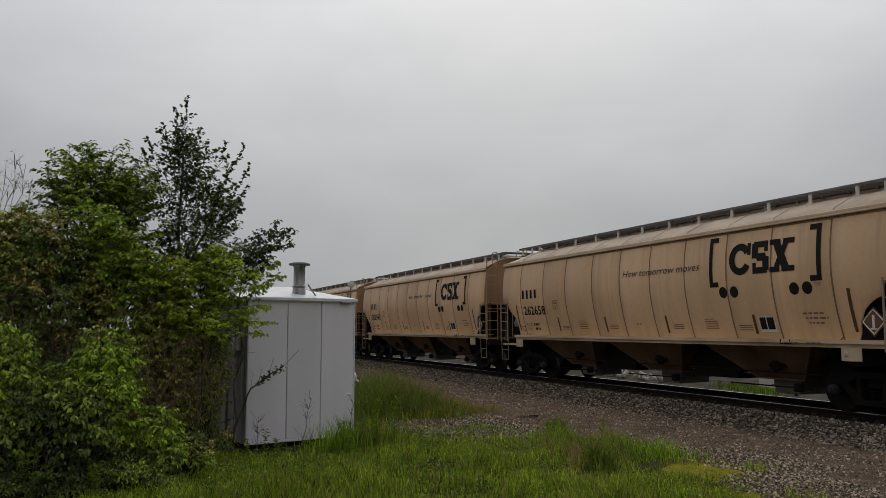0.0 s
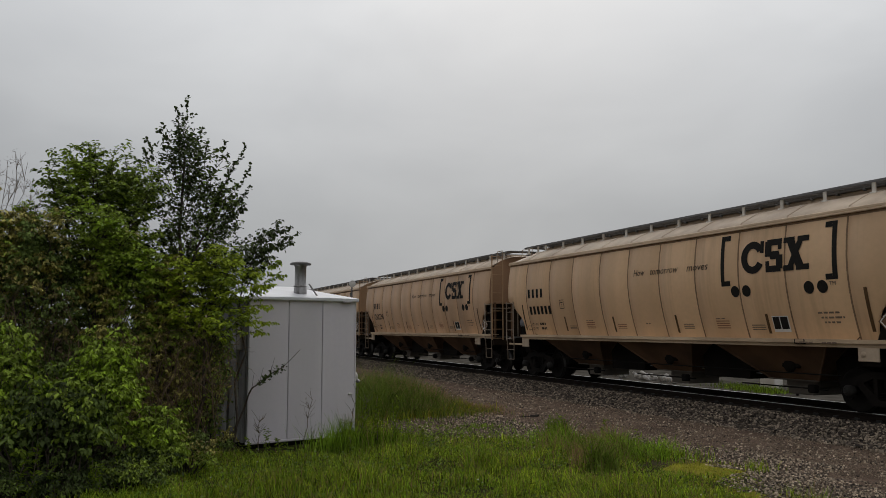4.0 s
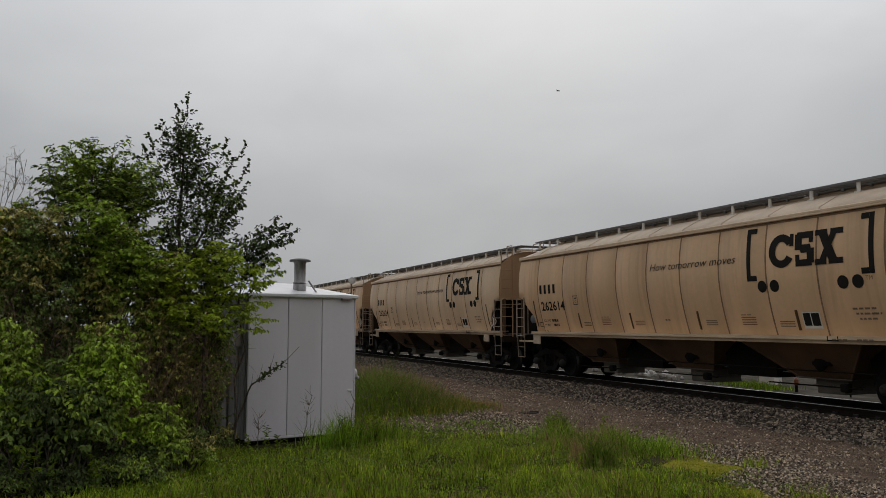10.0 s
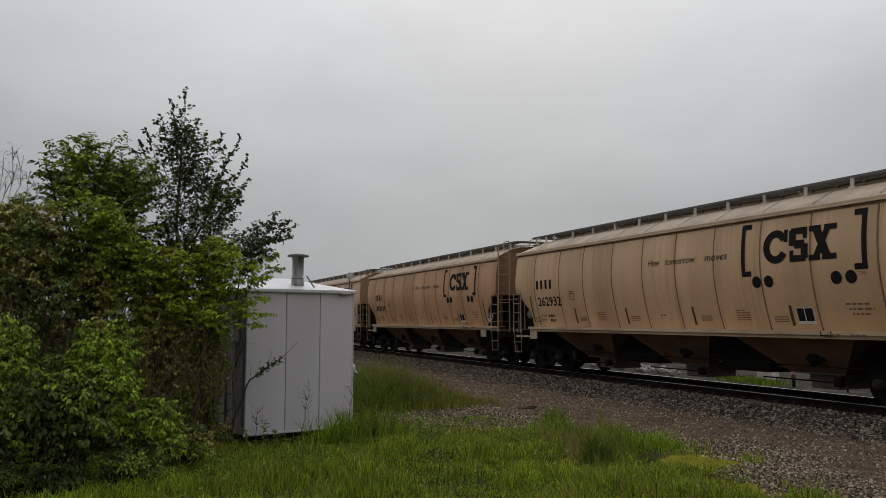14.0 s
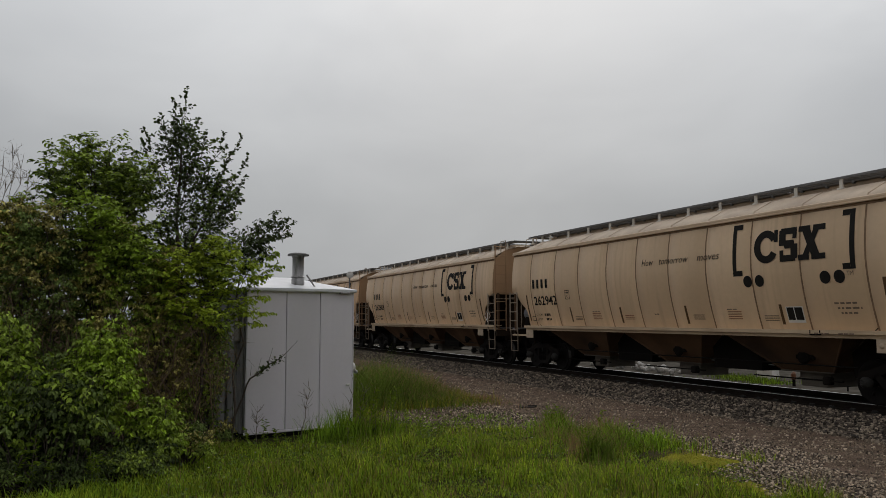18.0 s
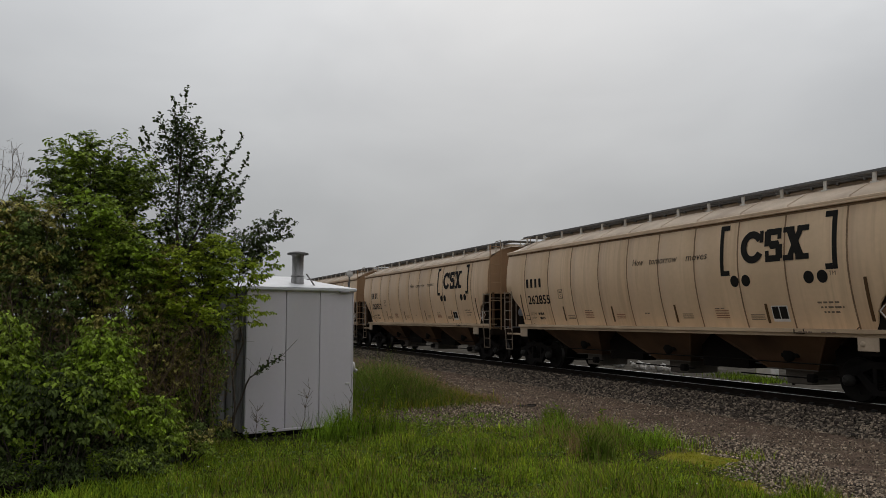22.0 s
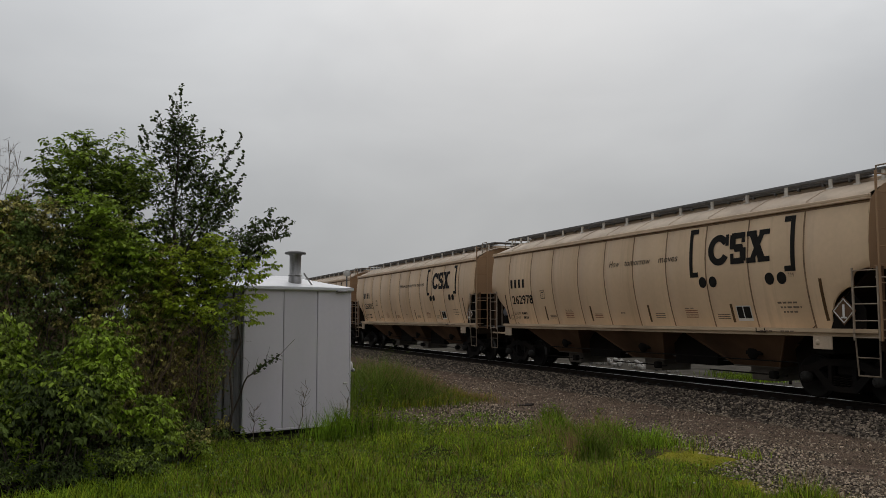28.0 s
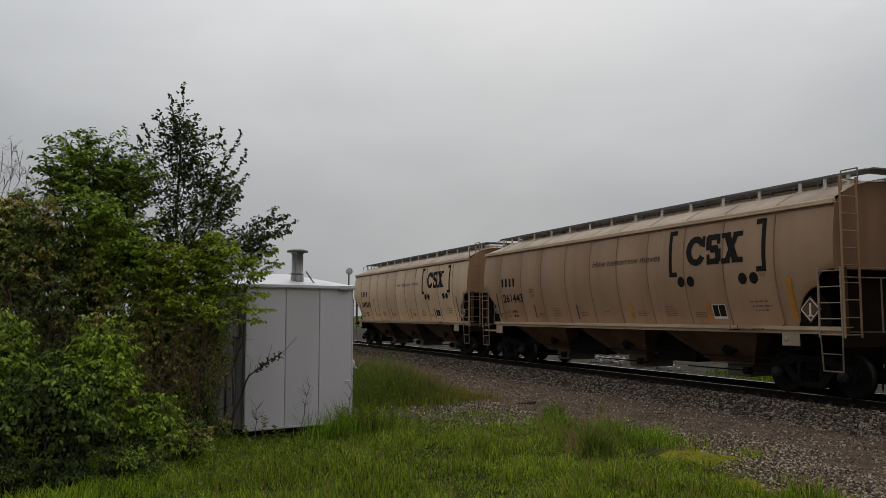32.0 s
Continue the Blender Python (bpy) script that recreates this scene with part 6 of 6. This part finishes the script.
def build_stray_branch():
    """A dark branch that reaches across the hut's front, and a dead weed stalk before it."""
    t = thing("stray_branch", "dark budding branch reaching across the hut front", "branch", at=pose(-13.45, 1.75, LAWN))
    rng = random.Random(3)
    main = limb_points((0, 0, 0.0), (0.0, 0.35, 0.85), rng, 4, 0.04) + limb_points((0.0, 0.4, 0.95), (-0.1, 0.95, 1.3), rng, 5, 0.04)
    s = Shape().tube(main, 0.02, 6, 0.35).tube([main[-1], main[-1] + Vector((0, 0.25, 0.26))], 0.004, 4)
    for j in range(6):
        q = main[rng.randint(4, 8)]
        s.tube([q, q + Vector((0.05, rng.uniform(-0.05, 0.2), rng.uniform(0.05, 0.3)))], 0.004, 4, 0.5)
    part("stem", s, M_BARK, t)
    items = []
    leafy(main[6:], rng, 0.007, (0.04, 0.075), 0.0, items, jitter=0.03)
    part("leaves", leaf_mesh("leaves", M_LEAFS, items, 0.35, 3), None, t)
    for x, y, h in ((-13.2, 2.95, 0.75), (-12.9, 3.65, 0.85), (-12.9, 3.85, 0.7), (-13.0, 2.2, 0.45)):
        w = thing("weed_stalk", "thin dry weed stalk in front of the hut", "weed", "weed stalks", pose(x, y, LAWN))
        main = limb_points((0, 0, 0), (0, rng.uniform(-0.05, 0.15), h), rng, 5, 0.03)
        s = Shape().tube(main, 0.007, 5, 0.4)
        for j in range(20):
            q = main[rng.randint(1, 5)]
            s.tube(limb_points(q, q + Vector((rng.uniform(-0.15, 0.15), rng.uniform(-0.15, 0.15), rng.uniform(0.05, 0.2))), rng, 2, 0.1), 0.004, 3, 0.5)
        part("stem", s, M_TWIG, w)


build_stray_branch()

# ---- grass ----


def blades(name, label, material, n, place, tall, width, seed, lean=0.35, category="grass", grow=None):
    """Curved three-step blades. place(rng, n) gives x and y."""
    rng = np.random.default_rng(seed)
    x, y = place(rng, n)
    n = len(x)
    z = np.array([height(a, b) for a, b in zip(x, y)]) - 0.01
    h = rng.uniform(tall[0], tall[1], n) * (0.85 + 0.8 * np.array([noise.noise((a * 1.6, b * 1.6, 7.0)) for a, b in zip(x, y)]))
    if grow is not None:
        h = h * grow(x, y)
    a = rng.uniform(0, 6.283, n)
    ln = h * lean * rng.uniform(0.2, 1.4, n)
    w = rng.uniform(width[0], width[1], n)
    dx, dy = np.cos(a), np.sin(a)
    b = rng.uniform(0, 6.283, n)
    sx, sy = np.cos(b) * w, np.sin(b) * w
    v = np.empty((n, 5, 3))
    for i, (t, k, sgn) in enumerate(((0, 1, 1), (0, 1, -1), (0.55, 0.8, 1), (0.55, 0.8, -1), (1, 0, 1))):
        v[:, i, 0] = x + dx * ln * t * t + sx * k * sgn
        v[:, i, 1] = y + dy * ln * t * t + sy * k * sgn
        v[:, i, 2] = z + h * t * (1 - 0.15 * t * lean)
    f = (np.array([(0, 1, 3), (0, 3, 2), (2, 3, 4)])[None] + 5 * np.arange(n)[:, None, None]).reshape(-1, 3)
    me = bpy.data.meshes.new(name)
    me.from_pydata(v.reshape(-1, 3).tolist(), [], f.tolist())
    me.materials.append(material)
    return tagged(new(name, me), label, category, kind="stuff")


def lawn_place(x0, x1, y0, soft=0.5):
    def place(rng, n):
        x = x1 + (x0 - x1) * rng.random(n) ** 1.1
        top = np.array([verge(a) for a in x])
        y = y0 + (top - y0 + soft * rng.normal(0, 0.4, n)) * rng.random(n) ** 0.85
        bare = ((x + 14.5) / 2.2) ** 2 + ((y - 6.2) / 1.6) ** 2 < 0.5 + 0.6 * rng.random(n)
        hut = (x < -12.95 - 0.24 * (y - 2.1)) & (y > 1.5) & (y < 4.2)
        moss = (((x + 9.0) / 1.05) ** 2 + ((y - 7.6) / 0.68) ** 2 < 0.4 + 0.6 * rng.random(n)) | (((x + 7.2) / 0.9) ** 2 + ((y - 6.9) / 0.25) ** 2 < 1)
        brush = (-x - 0.45 * y > 10.12 + 0.12 * rng.normal(0, 1, n)) & (y < 0.8)
        ok = ~bare & ~hut & ~moss & ~brush & (x > -16.3)
        return x[ok], y[ok]
    return place


def patch_place(spots):
    def place(rng, n):
        k = rng.integers(0, len(spots), n)
        s = np.array(spots)[k]
        return s[:, 0] + rng.normal(0, 1, n) * s[:, 2], s[:, 1] + rng.normal(0, 1, n) * s[:, 3]
    return place


def lawn_growth(x, y):
    """Clumps, with low turf before the hut, at the bare patch and round the moss."""
    c = np.array([noise.noise((a * 0.9, b * 0.9, 2.0)) + 0.7 * noise.noise((a * 3.1, b * 3.1, 5.0)) for a, b in zip(x, y)])
    return np.clip(0.9 + 1.25 * c, 0.25, 2.2) * np.where((x < -11.0) & (y > 1.5) & (y < 8), np.where(y > 4.4, 0.65, 0.75), 1.0) * np.where(((x + 8.6) / 1.2) ** 2 + ((y - 7.3) / 0.75) ** 2 < 1, 0.5, 1.0)


def tuft_growth(x, y):
    """The tuft behind the hut is tallest beside the wall and thins out towards the road."""
    return np.clip(1.35 - 0.48 * (y - 5.4) + 0.03 * (-17.0 - x) * 8, 0.25, 1.5)


blades("lawn_grass", "ragged green meadow grass on the verge", M_GRASS, 90000, lawn_place(-17, -5.5, -2.5), (0.06, 0.20), (0.003, 0.0065), 1, 0.45, grow=lawn_growth)
blades("near_grass", "meadow grass round the viewpoint", M_GRASS, 22000, lambda rng, n: (rng.uniform(-6.5, 5, n), rng.uniform(-6, 6, n)), (0.08, 0.22), (0.004, 0.008), 12, 0.6)
blades("lush_grass", "darker lush patches in the meadow grass", M_GRASSD, 62000, lawn_place(-15, -6.0, -2.5), (0.06, 0.23), (0.0025, 0.006), 11, 0.42, grow=lawn_growth)
blades("seed_stems", "thin reddish seed stems in the meadow grass", M_GRASSDRY, 16000, lawn_place(-14, -6.0, 0.5), (0.10, 0.27), (0.0012, 0.0028), 31, 0.35, grow=lawn_growth)
blades("mossy_grass", "short yellowing grass along the gravel edge", M_GRASSY, 9000, patch_place([(-9.4, 7.8, 0.3, 0.22), (-9.0, 7.6, 0.35, 0.25), (-8.6, 7.5, 0.3, 0.25), (-7.4, 6.9, 0.4, 0.17)]), (0.02, 0.045), (0.002, 0.005), 2, 0.8)
blades("tall_grass", "tall lush green grass behind the hut", M_GRASST, 15000, patch_place([(-17.6, 5.5, 0.6, 0.4), (-17.6, 6.4, 0.6, 0.5), (-17.4, 7.3, 0.5, 0.45), (-19.0, 6.4, 0.9, 0.5), (-20.4, 7.2, 1.0, 0.6)]), (0.2, 0.62), (0.005, 0.01), 3, 0.5, grow=tuft_growth)
blades("tall_grass", "thin wispy grass tips above the tuft", M_GRASST, 2000, patch_place([(-18.0, 5.8, 0.8, 0.5), (-18.6, 6.6, 1.0, 0.5), (-17.6, 7.2, 0.6, 0.4)]), (0.45, 0.95), (0.003, 0.006), 23, 0.6, grow=tuft_growth)
blades("yellow_grass", "yellowing grass at the edge of the tall tuft", M_GRASSY, 2000, patch_place([(-17.2, 7.1, 0.35, 0.4), (-16.7, 6.1, 0.25, 0.55), (-18.2, 7.4, 0.6, 0.3)]), (0.1, 0.3), (0.004, 0.009), 8, 0.6)
blades("tall_grass", "tall green grass tufts on the lawn", M_GRASST, 620, patch_place([(-9.5, 6.2, 0.10, 0.10), (-9.4, 6.3, 0.06, 0.06), (-12.3, 7.2, 0.12, 0.12)]), (0.16, 0.50), (0.005, 0.010), 4, 0.5)
blades("dry_stems", "dry brown seed stems among the grass", M_GRASSDRY, 6500, patch_place([(-19.0, 6.6, 1.2, 0.7), (-17.8, 7.2, 0.7, 0.7), (-17.4, 7.8, 0.6, 0.4), (-19.4, 7.8, 1.2, 0.5)]), (0.4, 0.8), (0.0015, 0.003), 5, 0.45, grow=tuft_growth)
blades("tall_grass", "tall grass tufts at the lawn edge", M_GRASSD, 2600, patch_place([(-10.4, 6.9, 0.3, 0.25), (-11.5, 6.8, 0.3, 0.2), (-10.4, 7.5, 0.4, 0.25)]), (0.12, 0.40), (0.004, 0.008), 39, 0.5)
blades("dry_stems", "brown seed stems at the lawn edge", M_GRASSDRY, 1300, patch_place([(-10.6, 7.0, 0.5, 0.3), (-9.75, 6.3, 0.2, 0.2), (-11.0, 6.7, 0.4, 0.3)]), (0.2, 0.55), (0.0015, 0.003), 35, 0.4)
blades("tall_grass", "thin upright grass before the hut's corner", M_GRASSD, 1500, patch_place([(-12.7, 3.65, 0.22, 0.22), (-12.7, 4.05, 0.25, 0.3), (-12.3, 3.3, 0.2, 0.25)]), (0.15, 0.62), (0.003, 0.007), 37, 0.4)
blades("dry_stems", "thin brown seed stems before the hut's corner", M_GRASSDRY, 160, patch_place([(-12.7, 3.7, 0.2, 0.25), (-12.8, 4.1, 0.2, 0.2)]), (0.4, 0.8), (0.0018, 0.003), 38, 0.3)
blades("gravel_weeds", "sparse weeds in the bare gravel patch", M_GRASSD, 1500, patch_place([(-14.8, 6.2, 0.9, 0.7), (-13.6, 6.3, 0.6, 0.6)]), (0.03, 0.10), (0.005, 0.012), 9, 0.9)
blades("far_weeds", "yellowish weeds growing behind the track", M_GRASSD, 700, patch_place([(-21.8, 20.3, 0.5, 0.3), (-20.4, 20.1, 0.35, 0.3)]), (0.08, 0.24), (0.005, 0.012), 36, 0.5)
blades("far_weeds", "green weeds growing behind the track", M_GRASST, 900, patch_place([(-22.0, 20.4, 0.5, 0.4), (-20.6, 20.2, 0.35, 0.4), (-23.3, 21.0, 0.4, 0.5)]), (0.08, 0.26), (0.006, 0.014), 6, 0.4)


def build_weeds():
    """Low broad-leaved weeds in the lawn, thickest before the hut and along the thicket."""
    rng = random.Random(61)
    bright, dark = [], []
    for i in range(1500):
        band = i % 9
        if band < 1:
            x, y = rng.uniform(-13.2, -10.6), rng.uniform(1.2, 5.4)
        elif band == 1:
            x, y = rng.uniform(-11.8, -9.0), rng.uniform(-2.0, 2.0)
        elif band == 2:
            x, y = rng.gauss(-10.9, 0.8), rng.gauss(6.6, 0.7)
        else:
            x = rng.uniform(-13, -6.5)
            y = rng.uniform(-1.0, verge(x) - 0.2)
        if (x < -12.7 - 0.24 * (y - 2.1) and 1.5 < y < 3.9) or (y < 0.8 and -x - 0.45 * y > 10.15) or noise.noise((x * 0.8, y * 0.8, 9.0)) < -0.25 or ((x + 9.0) / 1.0) ** 2 + ((y - 7.65) / 0.65) ** 2 < 1:
            continue
        z = height(x, y)
        tall = rng.uniform(0.04, 0.13) * (1.6 if rng.random() < 0.2 else 1.0)
        kind = bright if rng.random() < 0.72 else dark
        for _ in range(rng.randint(8, 22)):
            a = rng.uniform(0, 6.28)
            kind.append(((x + rng.gauss(0, 0.15), y + rng.gauss(0, 0.15), z + tall * rng.uniform(0.2, 1.2)), (math.cos(a), math.sin(a), rng.uniform(-0.2, 0.8)), rng.uniform(0.02, 0.05)))
    tagged(new("lawn_weeds", leaf_mesh("lawn_weeds", M_WEED, bright, 0.3, 4)), "low broad-leaved weeds among the grass", "weeds", kind="stuff")
    tagged(new("lawn_weeds", leaf_mesh("lawn_weeds", M_LEAFD, dark, 0.32, 6)), "low dark broad-leaved weeds before the hut", "weeds", kind="stuff")
    flowers = []
    for _ in range(14):
        x = rng.uniform(-12.5, -6.5)
        y = rng.uniform(0.5, verge(x) - 0.3)
        z = height(x, y) + rng.uniform(0.12, 0.25)
        for k in range(4):
            a = k * 1.57 + rng.random()
            flowers.append(((x, y, z), (math.cos(a), math.sin(a), 0.5), 0.013))
    tagged(new("clover_flowers", leaf_mesh("clover_flowers", M_WHITE, flowers, 0.5, 5)), "tiny white clover flowers in the lawn", "flowers", kind="stuff")


build_weeds()


def build_herbs():
    """Upright leafy weeds, each a plant of its own."""
    rng = random.Random(77)
    spots = [(-12.7, 3.55, 0.6), (-12.6, 3.68, 0.78), (-12.8, 3.72, 0.68), (-12.5, 3.82, 0.6), (-12.7, 3.75, 0.6), (-12.5, 4.0, 0.85), (-12.5, 4.25, 0.75), (-12.8, 4.4, 0.9), (-12.3, 4.5, 0.5), (-12.9, 4.1, 0.7), (-12.2, 3.5, 0.4), (-11.9, 4.6, 0.4), (-10.9, 7.2, 0.5), (-11.9, 7.0, 0.45), (-13.2, 2.35, 0.42), (-12.6, 1.6, 0.4), (-11.7, 6.75, 0.5), (-9.45, 6.1, 0.45), (-10.1, -0.10, 0.45), (-10.15, -0.16, 0.4), (-10.05, -0.04, 0.3), (-10.0, -0.82, 0.65), (-10.05, -0.95, 0.55), (-10.1, -0.5, 0.4), (-11.9, 1.0, 0.45), (-10.2, 7.4, 0.35), (-12.3, 2.4, 0.3), (-12.2, 2.9, 0.26), (-12.0, 3.4, 0.3), (-12.3, 1.95, 0.32)]
    for x, y, h in spots:
        w = thing("leafy_weed", "upright leafy green weed in the grass", "weed", "leafy weeds", pose(x, y, height(x, y) - 0.02))
        s, items = Shape(), []
        main = limb_points((0, 0, 0), (rng.gauss(0, 0.1), rng.gauss(0, 0.1), h), rng, 5, 0.05)
        s.tube(main, 0.006, 4, 0.4)
        leafy(main, rng, 0.008, (0.04, 0.09), 0.1, items, jitter=0.02)
        part("stem", s, M_TWIG, w)
        part("leaves", leaf_mesh("leaves", M_WEED, items, 0.13, int(h * 100)), None, w)


build_herbs()


def build_moss():
    """Low cushions of moss where the lawn meets the gravel."""
    for x, y, rx, ry, turn in ((-9.0, 7.6, 1.0, 0.6, -25), (-7.3, 6.85, 0.7, 0.22, -12)):
        s, v, f = Shape(), [(0, 0, 0.012)], []
        c, q = math.cos(radians(turn)), math.sin(radians(turn))
        for r in range(1, 7):
            for i in range(36):
                a = 2 * math.pi * i / 36
                k = r / 6 * (1 + 0.35 * noise.noise((2.2 * math.cos(a) + x, 2.2 * math.sin(a), 1.5)))
                px, py = rx * k * math.cos(a), ry * k * math.sin(a)
                px, py = px * c - py * q, px * q + py * c
                lift = 0.022 * (1 - (r / 6) ** 2) - 0.012 + 0.012 * noise.noise((px * 9, py * 9, x))
                v.append((px, py, height(x + px, y + py) - height(x, y) + lift))
        f += [(0, 1 + i, 1 + (i + 1) % 36) for i in range(36)]
        for r in range(5):
            f += [(1 + r * 36 + i, 37 + r * 36 + i, 37 + r * 36 + (i + 1) % 36, 1 + r * 36 + (i + 1) % 36) for i in range(36)]
        s.add(v, f, True)
        ob = tagged(new("moss_cushion", s.mesh("moss_cushion", M_MOSS)), "flat yellow-green moss cushion at the gravel edge", "moss", "moss cushions")
        ob.location = (x, y, height(x, y))


build_moss()


def build_plank():
    """A dark scrap of wood on the road."""
    x, y = -15.9, 8.6
    t = thing("scrap_wood", "dark broken board lying on the gravel", "board", at=pose(x, y, height(x, y) + 0.03, 4, 0, 75))
    part("board", Shape().box((-0.22, -0.05, -0.03), (0.2, 0.04, -0.005), 0.008), M_TIE, t)
    part("splinter", Shape().box((0.05, 0.04, -0.03), (0.25, 0.08, 0.01), 0.008), M_TIE, t)


build_plank()


def build_beyond():
    """Small things seen under the wagons, behind the track."""
    rng = random.Random(17)
    for x, y, n, r in ((-27.5, 20.3, 26, 0.16), (-30.5, 20.6, 22, 0.15), (-25.6, 20.0, 12, 0.12)):
        heap = thing("rubble_heap", "heap of pale limestone rubble behind the track", "rubble", "rubble heaps", pose(x, y, height(x, y)))
        for i in range(n):
            bm = bmesh.new()
            bmesh.ops.create_icosphere(bm, subdivisions=1, radius=r * rng.uniform(0.5, 1.1))
            for q in bm.verts:
                q.co *= rng.uniform(0.75, 1.2)
            d = abs(rng.gauss(0, 0.5))
            part("rock", Shape().bm(bm), M_LIMESTONE, heap, at=pose(rng.gauss(0, 0.55), rng.gauss(0, 0.3), 0.05 + max(0, 0.22 - 0.2 * d) * rng.random()))
    m = thing("marker_post", "short dark marker post with a red cap", "post", at=pose(-19.3, 20.0, height(-19.3, 20)))
    part("post", Shape().rod((0, 0, -0.1), (0, 0, 0.22), 0.05, 10), M_UNDER, m)
    part("red_band", Shape().rod((0, 0, 0.22), (0, 0, 0.38), 0.075, 10).lathe([(0.0, 0.46), (0.05, 0.44), (0.075, 0.38)], seg=10), M_REDPAINT, m, "red painted cap")
    for x in (-17.3, -16.1):
        y = thing("switch_marker", "small yellow marker plate on a short post", "marker", "yellow markers", pose(x, 20.0, height(x, 20)))
        part("post", Shape().rod((0, 0, -0.1), (0, 0, 0.62), 0.025, 8), M_UNDER, y)
        part("plate", Shape().slab([(-0.2, -0.03, 0.52), (0.14, -0.03, 0.52), (0.22, -0.03, 0.74), (-0.1, -0.03, 0.74)], (0, 0.02, 0)), M_YELLOW, y, "yellow painted plate")
    b = thing("cabinet", "low white cabinet behind the track", "cabinet", at=pose(-22.0, 21.6, height(-22, 21.6)))
    part("body", Shape().box((-0.35, -0.2, 0.0), (0.35, 0.2, 0.75), 0.03), M_WHITE, b)
    part("lid", Shape().box((-0.38, -0.23, 0.75), (0.38, 0.23, 0.8), 0.02), M_BOXROOF, b)


build_beyond()

# ---- bird ----


def build_bird():
    b = thing("bird", "small dark bird crossing the grey sky", "bird", at=pose(-45, -6, 22))
    part("body", Shape().lathe([(0.0, -0.22), (0.05, -0.12), (0.075, 0.0), (0.06, 0.12), (0.045, 0.17), (0.05, 0.2), (0.0, 0.27)], axis="y", seg=10), M_BIRD, b)
    for sgn in (-1, 1):
        s = Shape().slab([(0.05 * sgn, 0.08, 0), (0.3 * sgn, 0.1, 0.05), (0.55 * sgn, -0.02, 0.02), (0.3 * sgn, -0.08, 0.04), (0.05 * sgn, -0.07, 0)], (0, 0, 0.012))
        part("wing", s, M_BIRD, b)
    part("tail", Shape().slab([(-0.03, -0.18, 0), (0.03, -0.18, 0), (0.06, -0.36, 0), (-0.06, -0.36, 0)], (0, 0, 0.01)), M_BIRD, b)
    return b


BIRD = build_bird()

BIRD_WAY = [
    (0.0, (-112.7, -96.2, 35.7)),
    (5.5, (-109.9, -5.4, 37.9)),
    (6.0, (-109.9, 3.5, 38.3)),
    (6.5, (-109.4, 11.1, 38.3)),
    (7.0, (-108.7, 16.7, 38.2)),
    (7.5, (-107.7, 22.2, 38.6)),
    (8.0, (-106.4, 27.9, 38.8)),
    (8.5, (-104.4, 34.8, 39.2)),
    (9.0, (-101.7, 41.8, 38.7)),
    (9.5, (-98.3, 49.4, 37.7)),
    (10.0, (-94.5, 56.3, 34.2)),
    (10.5, (-90.3, 62.8, 30.3)),
    (11.0, (-86.0, 68.6, 25.6)),
    (11.5, (-81.8, 73.5, 20.6)),
    (13.0, (-69.0, 89.6, 6.1)),
    (32.0, (90.4, 274.4, 3.0)),
]

# ---- what moves ----


def stand(t):
    for (ta, a), (tb, b) in zip(STAND, STAND[1:]):
        if t <= tb:
            return a + (b - a) * (t - ta) / (tb - ta)
    return STAND[-1][1]



def motions():
    TICKS = list(range(7)) + [6.5, 6.6] + list(range(7, 33))
    # wagons: one pitch a second
    for k, w in WAGONS.items():
        walk(w, [(t, pose(stand(t) + PITCH * (t - k), TRACK, 0)) for t in TICKS])
    # wheels roll; all front axles share one turning, and all rear ones
    turns = [(i / FPS, stand(i / FPS) + PITCH * i / FPS) for i in range(32 * FPS + 1)]
    first = {}
    for w in WAGONS.values():
        for truck in [o for o in w.children if o.name.split(".")[0] == "truck"]:
            for ws in [o for o in truck.children if o.name.split(".")[0] == "wheelset"]:
                side = ws.location.x > 0
                if side not in first:
                    x = ws.location.x
                    walk(ws, [(t, pose(x, 0, 0.457, 0, math.degrees(d / 0.457), 0)) for t, d in turns])
                    first[side] = ws.animation_data
                else:
                    ws.rotation_mode = "QUATERNION"
                    ad = ws.animation_data_create()
                    ad.action = first[side].action
                    ad.action_slot = first[side].action_slot
    # limbs sway in the wind
    for limb, base, amount, phase, rate in SWAYING:
        rows = []
        for i in range(65):
            t = i * 0.5
            g = 0.6 + 0.4 * math.sin(0.37 * t + phase)
            a = amount * g * math.sin(rate * t + phase)
            b = amount * g * math.sin(rate * 0.8 * t + phase * 2)
            rows.append((t, Matrix.Translation(base) @ pose(0, 0, 0, a, b, 0)))
        walk(limb, rows)
    # the bird crosses the sky
    walk(BIRD, [(t, pose(*p, 0, 0, -65)) for t, p in BIRD_WAY])


motions()
